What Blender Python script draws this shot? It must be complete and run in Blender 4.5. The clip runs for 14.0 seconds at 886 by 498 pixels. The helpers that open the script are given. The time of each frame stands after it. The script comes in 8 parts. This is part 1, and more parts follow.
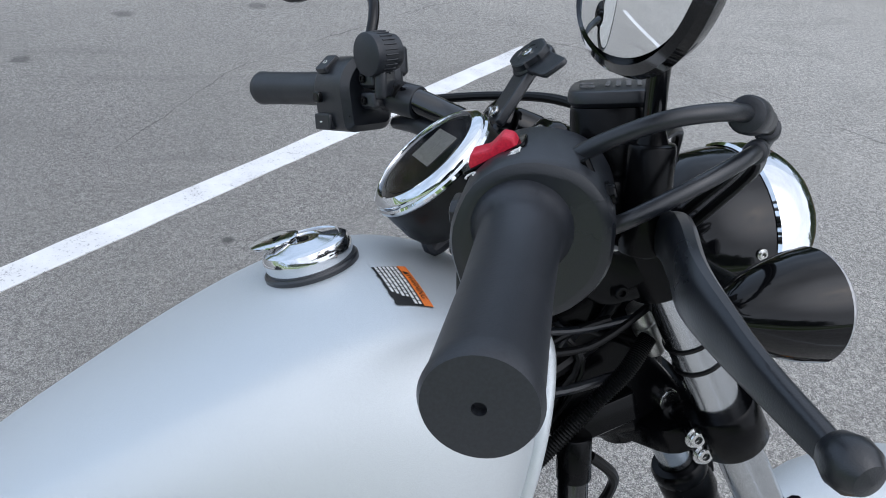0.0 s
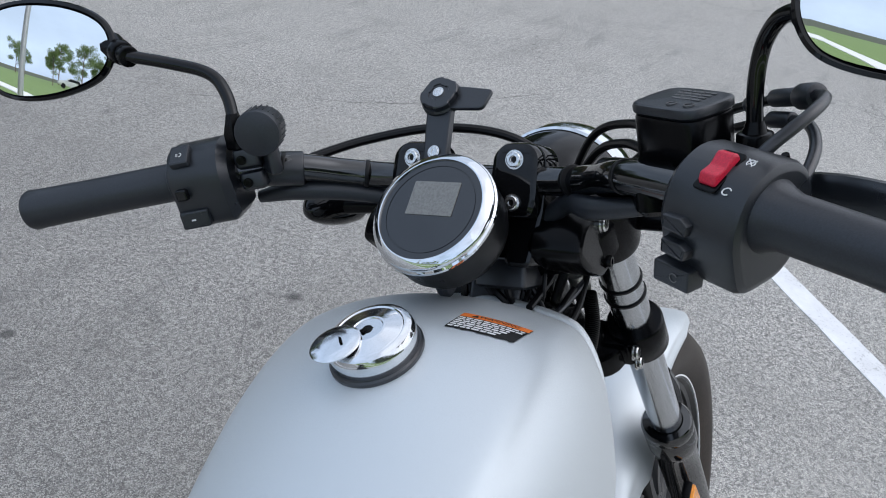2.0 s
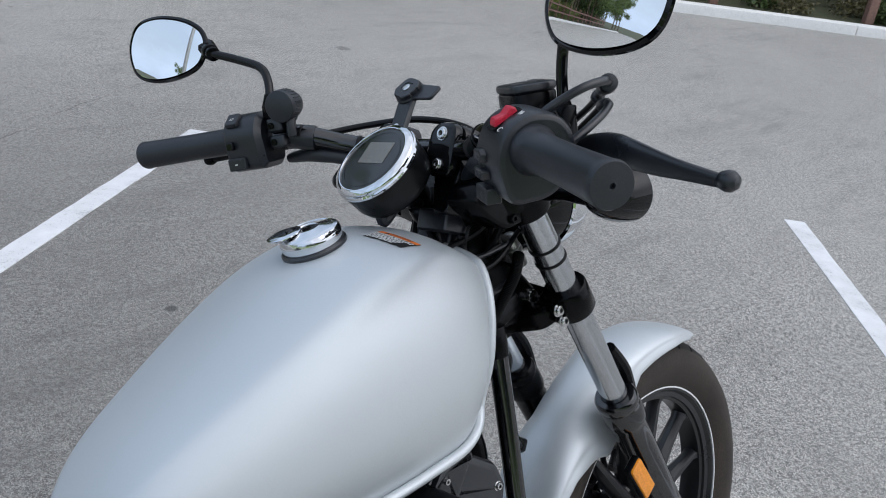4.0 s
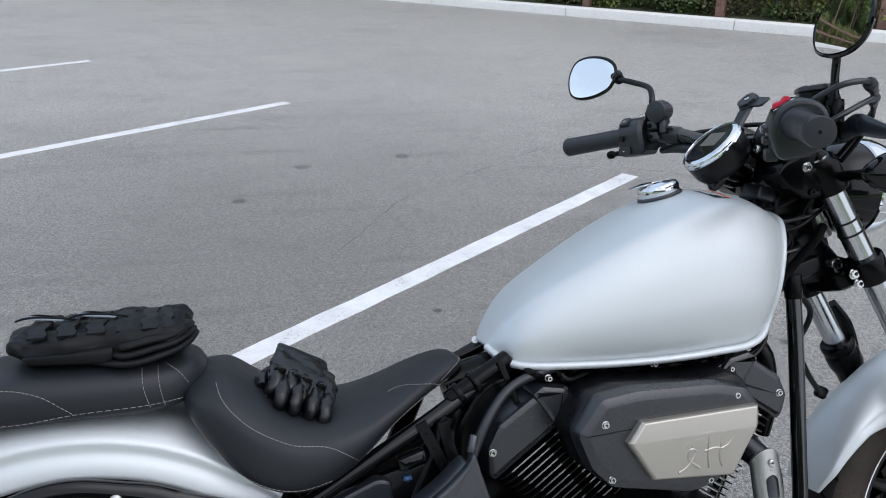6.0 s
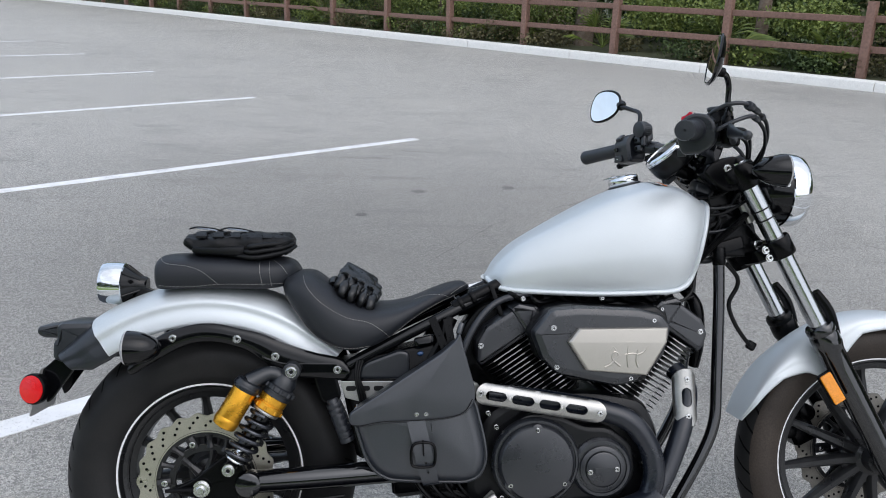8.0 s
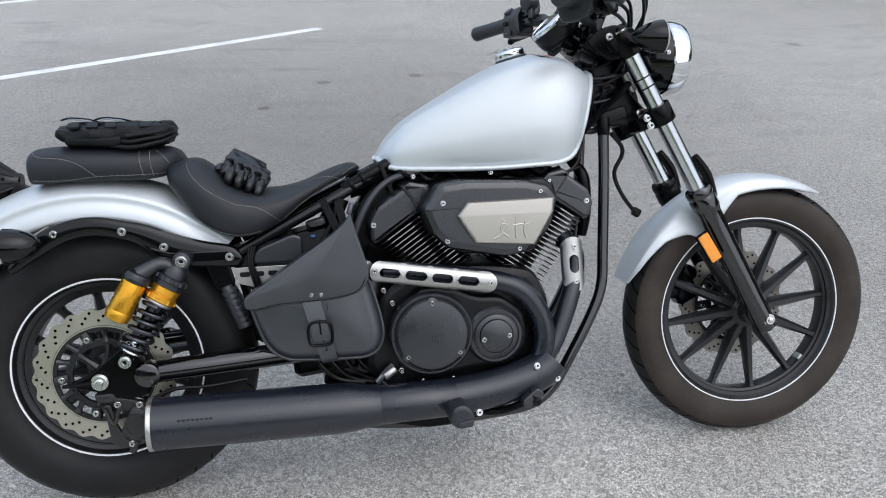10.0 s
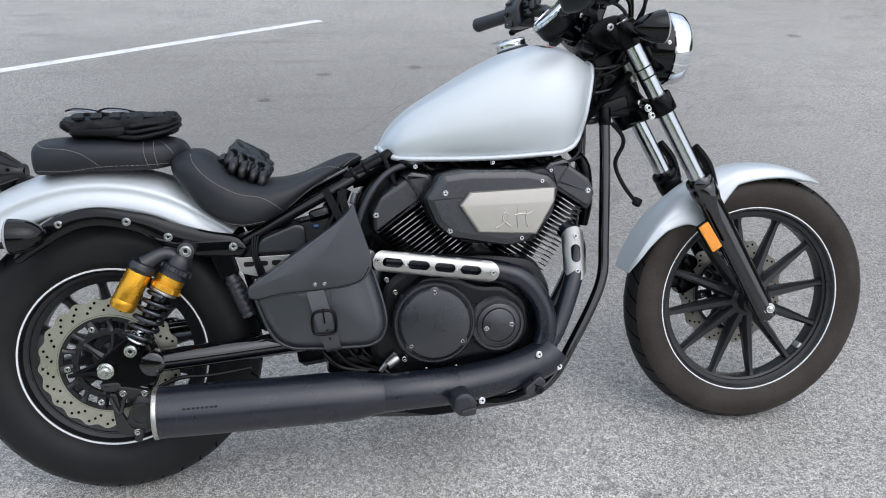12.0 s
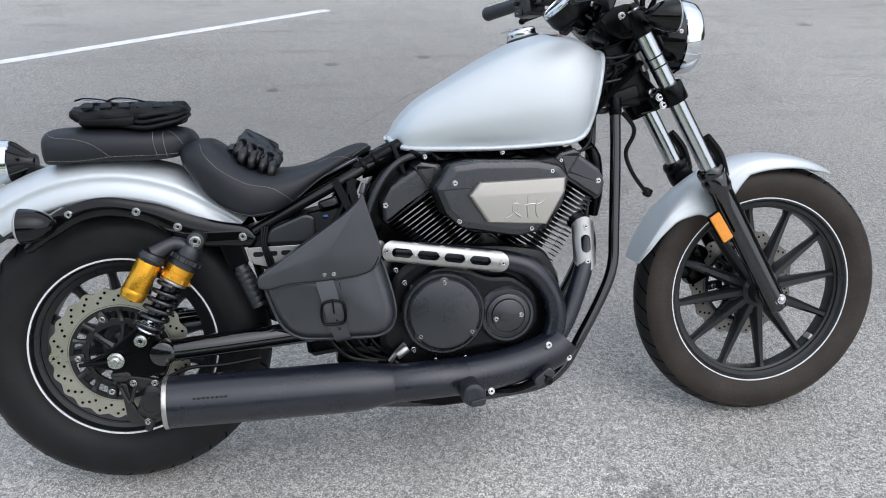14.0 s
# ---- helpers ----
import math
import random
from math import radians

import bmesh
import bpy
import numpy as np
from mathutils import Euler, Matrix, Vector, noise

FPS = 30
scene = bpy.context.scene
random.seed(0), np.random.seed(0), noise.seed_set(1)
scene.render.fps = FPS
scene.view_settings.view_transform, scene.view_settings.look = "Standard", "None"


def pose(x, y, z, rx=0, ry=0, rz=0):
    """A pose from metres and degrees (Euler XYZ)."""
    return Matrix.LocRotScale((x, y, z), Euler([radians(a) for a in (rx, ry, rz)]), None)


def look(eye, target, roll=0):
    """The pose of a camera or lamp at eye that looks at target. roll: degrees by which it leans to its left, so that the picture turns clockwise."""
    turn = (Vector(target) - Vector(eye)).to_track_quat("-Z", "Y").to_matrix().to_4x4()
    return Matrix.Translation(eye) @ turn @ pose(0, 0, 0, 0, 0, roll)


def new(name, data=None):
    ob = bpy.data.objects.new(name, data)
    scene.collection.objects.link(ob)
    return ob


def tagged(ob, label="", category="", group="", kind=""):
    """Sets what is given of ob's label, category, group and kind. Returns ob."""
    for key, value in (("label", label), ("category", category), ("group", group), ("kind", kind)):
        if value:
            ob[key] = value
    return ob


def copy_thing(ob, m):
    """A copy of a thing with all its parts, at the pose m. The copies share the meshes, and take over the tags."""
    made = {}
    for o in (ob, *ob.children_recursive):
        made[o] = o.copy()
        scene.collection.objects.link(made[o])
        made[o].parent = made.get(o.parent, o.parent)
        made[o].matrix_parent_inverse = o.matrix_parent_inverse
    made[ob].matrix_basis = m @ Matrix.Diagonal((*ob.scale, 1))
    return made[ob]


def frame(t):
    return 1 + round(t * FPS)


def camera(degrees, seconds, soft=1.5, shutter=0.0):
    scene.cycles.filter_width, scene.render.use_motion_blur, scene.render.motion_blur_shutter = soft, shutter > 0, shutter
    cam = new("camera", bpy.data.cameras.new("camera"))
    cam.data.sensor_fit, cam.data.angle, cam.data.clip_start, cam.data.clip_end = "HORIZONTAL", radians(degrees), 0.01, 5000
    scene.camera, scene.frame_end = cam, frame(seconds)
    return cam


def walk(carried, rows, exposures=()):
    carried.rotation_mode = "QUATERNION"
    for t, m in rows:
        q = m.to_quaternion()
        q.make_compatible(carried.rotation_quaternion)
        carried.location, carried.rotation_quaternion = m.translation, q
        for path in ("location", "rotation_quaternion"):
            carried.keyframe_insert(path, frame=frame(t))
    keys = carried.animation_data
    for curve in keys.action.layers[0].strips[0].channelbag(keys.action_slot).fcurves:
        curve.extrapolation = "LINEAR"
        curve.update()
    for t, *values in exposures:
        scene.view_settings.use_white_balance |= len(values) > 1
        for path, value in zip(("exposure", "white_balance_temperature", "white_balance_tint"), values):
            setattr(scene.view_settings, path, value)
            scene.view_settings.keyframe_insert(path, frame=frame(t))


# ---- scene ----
cam = camera(58.84, 14.0, 1.0)
PATH = [
    (0, (0.8606, -0.2182, 1.304), (1.1642, 0.5601, 0.7543), 6.79),
    (0.5, (0.7851, -0.0683, 1.2787), (1.2928, 0.629, 0.7728), 8.70),
    (1, (0.6855, 0.0018, 1.2911), (1.3398, 0.5806, 0.8045), 8.63),
    (1.5, (0.5735, 0.0488, 1.3018), (1.3244, 0.5033, 0.8227), 8.20),
    (2, (0.5205, 0.0513, 1.3047), (1.319, 0.4166, 0.8263), 7.87),
    (2.2, (0.5187, 0.048, 1.3064), (1.3264, 0.3895, 0.8258), 7.99),
    (4.3, (0.3965, -0.3573, 1.3292), (1.0152, 0.3147, 0.9222), 5.89),
    (4.5, (0.349, -0.357, 1.336), (1.466, 1.093, 0.530), 4.50),
    (5, (0.2709, -0.482, 1.3438), (0.6896, 0.3356, 0.9487), 2.29),
    (5.5, (0.2574, -0.6689, 1.3345), (0.602, 0.1853, 0.9453), 1.54),
    (6, (0.2552, -0.8447, 1.3498), (0.5023, 0.0492, 0.9757), 1.36),
    (6.5, (0.3557, -1.0154, 1.3507), (0.5178, -0.0927, 1.0009), 1.44),
    (7, (0.3874, -1.1652, 1.3761), (0.4904, -0.2239, 1.0546), 1.50),
    (7.5, (0.353, -1.377, 1.3775), (0.4226, -0.4264, 1.0751), 1.66),
    (8, (0.3692, -1.4872, 1.3794), (0.451, -0.543, 1.0604), 1.99),
    (8.5, (0.4178, -1.518, 1.3545), (0.5482, -0.596, 0.99), 2.19),
    (9, (0.4314, -1.5173, 1.3372), (0.5969, -0.6182, 0.932), 2.22),
    (9.2, (0.4382, -1.5165, 1.345), (0.6072, -0.6255, 0.9235), 2.03),
    (11.5, (0.4346, -1.5252, 1.3529), (0.612, -0.648, 0.9068), 1.18),
    (12, (0.429, -1.5295, 1.3488), (0.6047, -0.6524, 0.9018), 1.36),
    (12.5, (0.4208, -1.5297, 1.3468), (0.591, -0.6531, 0.8968), 1.43),
    (13, (0.4189, -1.5309, 1.3468), (0.5848, -0.6553, 0.8932), 1.40),
    (13.5, (0.4204, -1.5303, 1.3444), (0.586, -0.6554, 0.8893), 1.40),
    (14, (0.4249, -1.5241, 1.3463), (0.5907, -0.6508, 0.8882), 1.16),
]
walk(cam, [(t, look(eye, target, roll)) for t, eye, target, roll in PATH], exposures=[(0, 0.26, 6400, 10), (0.5, 0.30, 6410, 10), (1, 0.34, 6430, 10), (2, 0.18, 6450, 10), (4.5, 0.00, 6520, 10), (5.5, 0.11, 6530, 10), (6.5, 0.24, 6530, 10), (8, 0.26, 6620, 10), (9, 0.37, 6600, 10), (11.5, 0.39, 6580, 10), (14, 0.38, 6580, 10)])

# ---- light ----
world = bpy.data.worlds.new("sky")
scene.world = world
world.use_nodes = True
wt = world.node_tree
wt.nodes.clear()
sky = wt.nodes.new("ShaderNodeTexSky")
sky.sky_type, sky.sun_disc = "NISHITA", False
sky.sun_elevation, sky.sun_rotation = radians(52), radians(150)
sky.air_density, sky.dust_density, sky.ozone_density = 1.0, 2.5, 1.0
wco = wt.nodes.new("ShaderNodeTexCoord")
wmap = wt.nodes.new("ShaderNodeMapping")
wmap.inputs["Scale"].default_value = (1.0, 1.0, 2.6)
cloud = wt.nodes.new("ShaderNodeTexNoise")
cloud.inputs["Scale"].default_value, cloud.inputs["Detail"].default_value, cloud.inputs["Roughness"].default_value = 2.3, 7.0, 0.55
ramp = wt.nodes.new("ShaderNodeValToRGB")
ramp.color_ramp.elements[0].position, ramp.color_ramp.elements[1].position = 0.40, 0.62
ramp.color_ramp.elements[0].color, ramp.color_ramp.elements[1].color = (0.70, 0.70, 0.70, 1), (1, 1, 1, 1)
wmix = wt.nodes.new("ShaderNodeMix")
wmix.data_type = "RGBA"
wtint = wt.nodes.new("ShaderNodeMix")
wtint.data_type = "RGBA"
wtint.inputs[6].default_value, wtint.inputs[7].default_value = (8.2, 10.2, 13.4, 1), (10.3, 10.8, 12.1, 1)
wbg, wout = wt.nodes.new("ShaderNodeBackground"), wt.nodes.new("ShaderNodeOutputWorld")
# an overcast sky: brighter overhead than along the horizon
wsep, wrise, wmul = wt.nodes.new("ShaderNodeSeparateXYZ"), wt.nodes.new("ShaderNodeMapRange"), wt.nodes.new("ShaderNodeMath")
wrise.inputs["From Min"].default_value, wrise.inputs["From Max"].default_value = 0.0, 1.0
wrise.inputs["To Min"].default_value, wrise.inputs["To Max"].default_value = 1.14, 0.98
wmul.operation, wmul.inputs[1].default_value = "MULTIPLY", 0.0730
wt.links.new(wco.outputs["Generated"], wsep.inputs[0])
wt.links.new(wsep.outputs["Z"], wrise.inputs["Value"])
wt.links.new(wrise.outputs["Result"], wmul.inputs[0])
# the cloud glows more round the veiled sun and less opposite
wdot, wglow, wboth = wt.nodes.new("ShaderNodeVectorMath"), wt.nodes.new("ShaderNodeMapRange"), wt.nodes.new("ShaderNodeMath")
wdot.operation, wdot.inputs[1].default_value = "DOT_PRODUCT", (0.308, -0.533, 0.788)
wglow.interpolation_type = "SMOOTHSTEP"
for key_, value_ in (("From Min", -0.5), ("From Max", 1.0), ("To Min", 0.97), ("To Max", 1.13)):
    wglow.inputs[key_].default_value = value_
wboth.operation = "MULTIPLY"
wt.links.new(wco.outputs["Generated"], wdot.inputs[0])
wt.links.new(wdot.outputs["Value"], wglow.inputs["Value"])
wlobe, wsum = wt.nodes.new("ShaderNodeMapRange"), wt.nodes.new("ShaderNodeMath")
wlobe.interpolation_type = "SMOOTHSTEP"
for key_, value_ in (("From Min", 0.80), ("From Max", 1.0), ("To Min", 0.0), ("To Max", 1.6)):
    wlobe.inputs[key_].default_value = value_
wt.links.new(wdot.outputs["Value"], wlobe.inputs["Value"])
wt.links.new(wglow.outputs["Result"], wsum.inputs[0])
wt.links.new(wlobe.outputs["Result"], wsum.inputs[1])
wt.links.new(wsum.outputs["Value"], wboth.inputs[0])
wwarm = wt.nodes.new("ShaderNodeMapRange")
for key_, value_ in (("From Min", 0.0), ("From Max", 0.95), ("To Min", 0.0), ("To Max", 1.0)):
    wwarm.inputs[key_].default_value = value_
wt.links.new(wdot.outputs["Value"], wwarm.inputs["Value"])
wt.links.new(wwarm.outputs["Result"], wtint.inputs[0])
wt.links.new(wtint.outputs[2], wmix.inputs[7])
wt.links.new(wmul.outputs["Value"], wboth.inputs[1])
wt.links.new(wboth.outputs["Value"], wbg.inputs["Strength"])
wt.links.new(wco.outputs["Generated"], wmap.inputs["Vector"])
wt.links.new(wmap.outputs["Vector"], cloud.inputs["Vector"])
wt.links.new(cloud.outputs["Fac"], ramp.inputs["Fac"])
wt.links.new(ramp.outputs["Color"], wmix.inputs[0])
wt.links.new(sky.outputs["Color"], wmix.inputs[6])
wt.links.new(wmix.outputs[2], wbg.inputs["Color"])
wt.links.new(wbg.outputs["Background"], wout.inputs["Surface"])
sun = new("sun", bpy.data.lights.new("sun", "SUN"))
sun.data.energy, sun.data.angle, sun.data.color = 0.5, radians(120), (1.0, 0.97, 0.93)
# toward the sun: behind the eye and high
sun.matrix_world = look((0, 0, 20), (0 - 20 * math.sin(radians(150)) * math.cos(radians(52)), 0 - 20 * math.cos(radians(150)) * math.cos(radians(52)), 20 - 20 * math.sin(radians(52))))

# ---- materials ----
def nodes_of(name):
    m = bpy.data.materials.new(name)
    m.use_nodes = True
    t = m.node_tree
    return m, t, t.nodes["Principled BSDF"]


def noise_node(t, vec, scale, detail=4.0, rough=0.55):
    n = t.nodes.new("ShaderNodeTexNoise")
    n.inputs["Scale"].default_value, n.inputs["Detail"].default_value, n.inputs["Roughness"].default_value = scale, detail, rough
    t.links.new(vec, n.inputs["Vector"])
    return n.outputs["Fac"]


def remap(t, value, lo, hi, a=0.0, b=1.0):
    n = t.nodes.new("ShaderNodeMapRange")
    for k, v in zip(("From Min", "From Max", "To Min", "To Max"), (lo, hi, a, b)):
        n.inputs[k].default_value = v
    t.links.new(value, n.inputs["Value"])
    return n.outputs["Result"]


def mixed(t, fac, a, b):
    n = t.nodes.new("ShaderNodeMix")
    n.data_type = "RGBA"
    if isinstance(fac, float):
        n.inputs[0].default_value = fac
    else:
        t.links.new(fac, n.inputs[0])
    for slot, v in ((6, a), (7, b)):
        if isinstance(v, tuple):
            n.inputs[slot].default_value = (*v[:3], 1)
        else:
            t.links.new(v, n.inputs[slot])
    return n.outputs[2]


def bumped(t, bsdf, height, strength, distance=0.001):
    n = t.nodes.new("ShaderNodeBump")
    n.inputs["Strength"].default_value, n.inputs["Distance"].default_value = strength, distance
    t.links.new(height, n.inputs["Height"])
    t.links.new(n.outputs["Normal"], bsdf.inputs["Normal"])


def surface(name, colour, rough, metal=0.0, dust=0.12, grain=300.0, bump=0.15, coat=0.0, wear=None, spec=0.5, rough_var=0.08, contrast=0.2):
    """A plain solid with fine grain, uneven gloss, and dust or wear in soft patches."""
    m, t, b = nodes_of(name)
    co = t.nodes.new("ShaderNodeTexCoord").outputs["Object"]
    fine = noise_node(t, co, grain, 3.0)
    broad = noise_node(t, co, 14.0, 5.0, 0.6)
    black = max(colour) < 0.03
    light = tuple(min(1.0, c * (1 + contrast) + (0.0008 if black else 0.004)) for c in colour)
    dust *= 0.45 if black else 1.0
    dark = tuple(c * (1 - contrast) for c in colour)
    base = mixed(t, remap(t, fine, 0.3, 0.7), dark, light)
    base = mixed(t, remap(t, broad, 0.45, 0.8, 0.0, dust), base, wear or (0.33, 0.31, 0.28))
    t.links.new(base, b.inputs["Base Color"])
    t.links.new(remap(t, broad, 0.3, 0.75, max(0.02, rough - rough_var), min(1.0, rough + rough_var)), b.inputs["Roughness"])
    b.inputs["Metallic"].default_value = metal
    b.inputs["Specular IOR Level"].default_value = spec
    b.inputs["Coat Weight"].default_value = coat
    b.inputs["Coat Roughness"].default_value = 0.06
    if bump:
        bumped(t, b, fine, bump, 0.0006)
    return m


SILVER = surface("silver_paint", (0.618, 0.652, 0.668), 0.50, 0.58, dust=0.01, grain=2600.0, bump=0.02, rough_var=0.03)
CHROME = surface("chrome", (0.76, 0.78, 0.80), 0.05, 1.0, dust=0.0, grain=900.0, bump=0.0, rough_var=0.012, contrast=0.02)
STEEL = surface("fork_steel", (0.50, 0.52, 0.54), 0.17, 1.0, dust=0.02, grain=900.0, bump=0.0, rough_var=0.04, contrast=0.06)
BOLT = surface("zinc_bolt", (0.66, 0.66, 0.65), 0.24, 1.0, dust=0.04, grain=700.0, bump=0.1)
BLACK_GLOSS = surface("black_gloss_paint", (0.0022, 0.0024, 0.0031), 0.07, 0.0, dust=0.004, grain=500.0, bump=0.0, spec=0.36, rough_var=0.02)
BLACK_ENAMEL = surface("black_enamel", (0.0020, 0.0022, 0.0030), 0.09, 0.0, dust=0.003, grain=500.0, bump=0.0, spec=0.95, rough_var=0.02)
BLACK_SATIN = surface("black_satin_metal", (0.0014, 0.0015, 0.0020), 0.22, 0.0, dust=0.003, grain=900.0, bump=0.08, spec=0.14)
BLACK_PIPE = surface("black_pipe_coating", (0.0058, 0.0082, 0.0145), 0.31, 0.0, dust=0.003, grain=1400.0, bump=0.05, spec=0.66)
ENGINE = surface("engine_black", (0.0034, 0.0037, 0.0046), 0.32, 0.0, dust=0.02, grain=1100.0, bump=0.12, spec=0.28)
ENGINE_COVER = surface("engine_cover_grey", (0.0135, 0.0152, 0.0192), 0.31, 0.1, dust=0.025, grain=1300.0, bump=0.08, spec=0.85)
PLASTIC = surface("black_plastic", (0.0095, 0.0115, 0.0152), 0.34, 0.0, dust=0.008, grain=1500.0, bump=0.2, spec=0.62)
RUBBER = surface("black_rubber", (0.0150, 0.0172, 0.0220), 0.42, 0.0, dust=0.008, grain=800.0, bump=0.15, spec=0.55)
SEAT_VINYL = surface("seat_vinyl", (0.0115, 0.0132, 0.0172), 0.52, 0.0, dust=0.008, grain=1100.0, bump=0.3, spec=0.40)
LEATHER = surface("bag_leather", (0.0150, 0.0180, 0.0240), 0.36, 0.0, dust=0.006, grain=420.0, bump=0.3, spec=1.0)
GLOVE = surface("glove_leather", (0.0026, 0.0029, 0.0037), 0.32, 0.0, dust=0.005, grain=500.0, bump=0.5, spec=0.55)
NYLON = surface("bag_nylon", (0.0026, 0.0028, 0.0036), 0.50, 0.0, dust=0.003, grain=1600.0, bump=0.5, spec=0.26)
WEBBING = surface("nylon_webbing", (0.0046, 0.0050, 0.0064), 0.55, 0.0, dust=0.003, grain=1800.0, bump=0.5, spec=0.32)
TAG = surface("pale_plastic_tag", (0.26, 0.29, 0.34), 0.25, 0.0, dust=0.0, grain=900.0, bump=0.1)
THREAD = surface("grey_thread", (0.30, 0.29, 0.275), 0.8, 0.0, dust=0.1, grain=900.0, bump=0.2)
ALU = surface("brushed_alloy", (0.43, 0.425, 0.405), 0.34, 0.9, dust=0.1, grain=800.0, bump=0.1)
PLATE_SILVER = surface("champagne_silver_plate", (0.44, 0.415, 0.37), 0.34, 0.75, dust=0.03, grain=2000.0, bump=0.03)
FIN_EDGE = surface("machined_fin_edge", (0.44, 0.44, 0.435), 0.36, 0.9, dust=0.1, grain=900.0, bump=0.1)
SPRING = surface("spring_grey", (0.070, 0.074, 0.084), 0.24, 0.85, dust=0.01)
GOLD = surface("gold_anodised", (0.74, 0.36, 0.028), 0.28, 0.85, dust=0.04, grain=1000.0, bump=0.0)
DISC = surface("brake_disc_steel", (0.52, 0.495, 0.415), 0.34, 0.9, dust=0.16, grain=500.0, bump=0.1)
# the same disc steel with shade put into its colour, for the front disc
DISC_SHADED = surface("shaded_disc_steel", (0.235, 0.220, 0.195), 0.42, 0.8, dust=0.16, grain=500.0, bump=0.1)
DUSTY_BLACK = surface("dusty_black_casting", (0.014, 0.0130, 0.0125), 0.5, 0.0, dust=0.12)
RED = surface("red_switch_plastic", (0.56, 0.012, 0.040), 0.36, 0.0, dust=0.01, grain=900.0, bump=0.1)
RED_LENS = surface("red_reflector_lens", (0.66, 0.006, 0.010), 0.22, 0.0, dust=0.0, grain=500.0, bump=0.3, coat=0.15)
AMBER = surface("amber_reflector_lens", (0.82, 0.275, 0.006), 0.22, 0.0, dust=0.02, grain=350.0, bump=0.5, coat=0.4)
ORANGE = surface("orange_label", (0.80, 0.19, 0.03), 0.5, 0.0, dust=0.08, grain=900.0, bump=0.0)
LABEL_BLACK = surface("black_label", (0.0125, 0.0125, 0.0125), 0.5, 0.0, dust=0.045, grain=900.0, bump=0.0, spec=0.32)
PRINT_WHITE = surface("white_print", (0.72, 0.72, 0.70), 0.6, 0.0, dust=0.1, grain=900.0, bump=0.0)
PRINT_GREY = surface("moulded_grey_mark", (0.10, 0.10, 0.10), 0.6, 0.0, dust=0.1, grain=900.0, bump=0.0)
RIM_BLACK = surface("wheel_black_paint", (0.0105, 0.0108, 0.0118), 0.32, 0.0, dust=0.05, grain=900.0, bump=0.1, spec=0.45)
RIM_STRIPE = surface("white_rim_stripe", (0.80, 0.80, 0.80), 0.4, 0.0, dust=0.04, grain=900.0, bump=0.0)
SCREEN = surface("grey_display_glass", (0.165, 0.160, 0.146), 0.14, 0.0, dust=0.0, grain=500.0, bump=0.0, spec=0.7)
DIAL = surface("dark_dial_face", (0.004, 0.0045, 0.0065), 0.12, 0.0, dust=0.0, grain=500.0, bump=0.0, spec=0.85)
WIRE = surface("wire_sheath", (0.0026, 0.0027, 0.0032), 0.38, 0.0, dust=0.012, grain=900.0, bump=0.12, spec=0.25)
CHROME_SOFT = surface("satin_chrome", (0.76, 0.77, 0.785), 0.12, 1.0, dust=0.0, grain=900.0, bump=0.0, rough_var=0.01, contrast=0.02)
BLUE = surface("blue_connector", (0.02, 0.06, 0.15), 0.45, 0.0)

MIRROR, _, mb = nodes_of("mirror_glass")
mb.inputs["Base Color"].default_value, mb.inputs["Metallic"].default_value, mb.inputs["Roughness"].default_value = (0.94, 0.95, 0.95, 1), 1.0, 0.012
CLEAR, _, cb = nodes_of("clear_lens")
cb.inputs["Transmission Weight"].default_value, cb.inputs["Roughness"].default_value, cb.inputs["IOR"].default_value = 1.0, 0.04, 1.45


def tyre_material(name, a, c):
    m, t, b = nodes_of(name)
    co = t.nodes.new("ShaderNodeTexCoord").outputs["Object"]
    broad, fine = noise_node(t, co, 9.0, 5.0), noise_node(t, co, 260.0, 3.0)
    base = mixed(t, remap(t, broad, 0.35, 0.75), a, c)
    base = mixed(t, remap(t, fine, 0.35, 0.7, 0.0, 0.4), base, (0.009, 0.009, 0.009))
    t.links.new(base, b.inputs["Base Color"])
    b.inputs["Specular IOR Level"].default_value = 0.20
    b.inputs["Roughness"].default_value = 0.5
    bumped(t, b, fine, 0.25, 0.0006)
    return m


TYRE = tyre_material("tyre_tread_rubber", (0.0085, 0.0086, 0.0094), (0.0150, 0.0148, 0.0150))
TYRE_WALL = tyre_material("tyre_wall_rubber", (0.0098, 0.0099, 0.0106), (0.0200, 0.0195, 0.0192))
TYRE_DUSTY = tyre_material("dusty_tyre_wall", (0.033, 0.0265, 0.0220), (0.060, 0.0480, 0.0390))
GROOVE = surface("groove_black", (0.0022, 0.0022, 0.0024), 0.8, 0.0, dust=0.0, bump=0.0, spec=0.1)


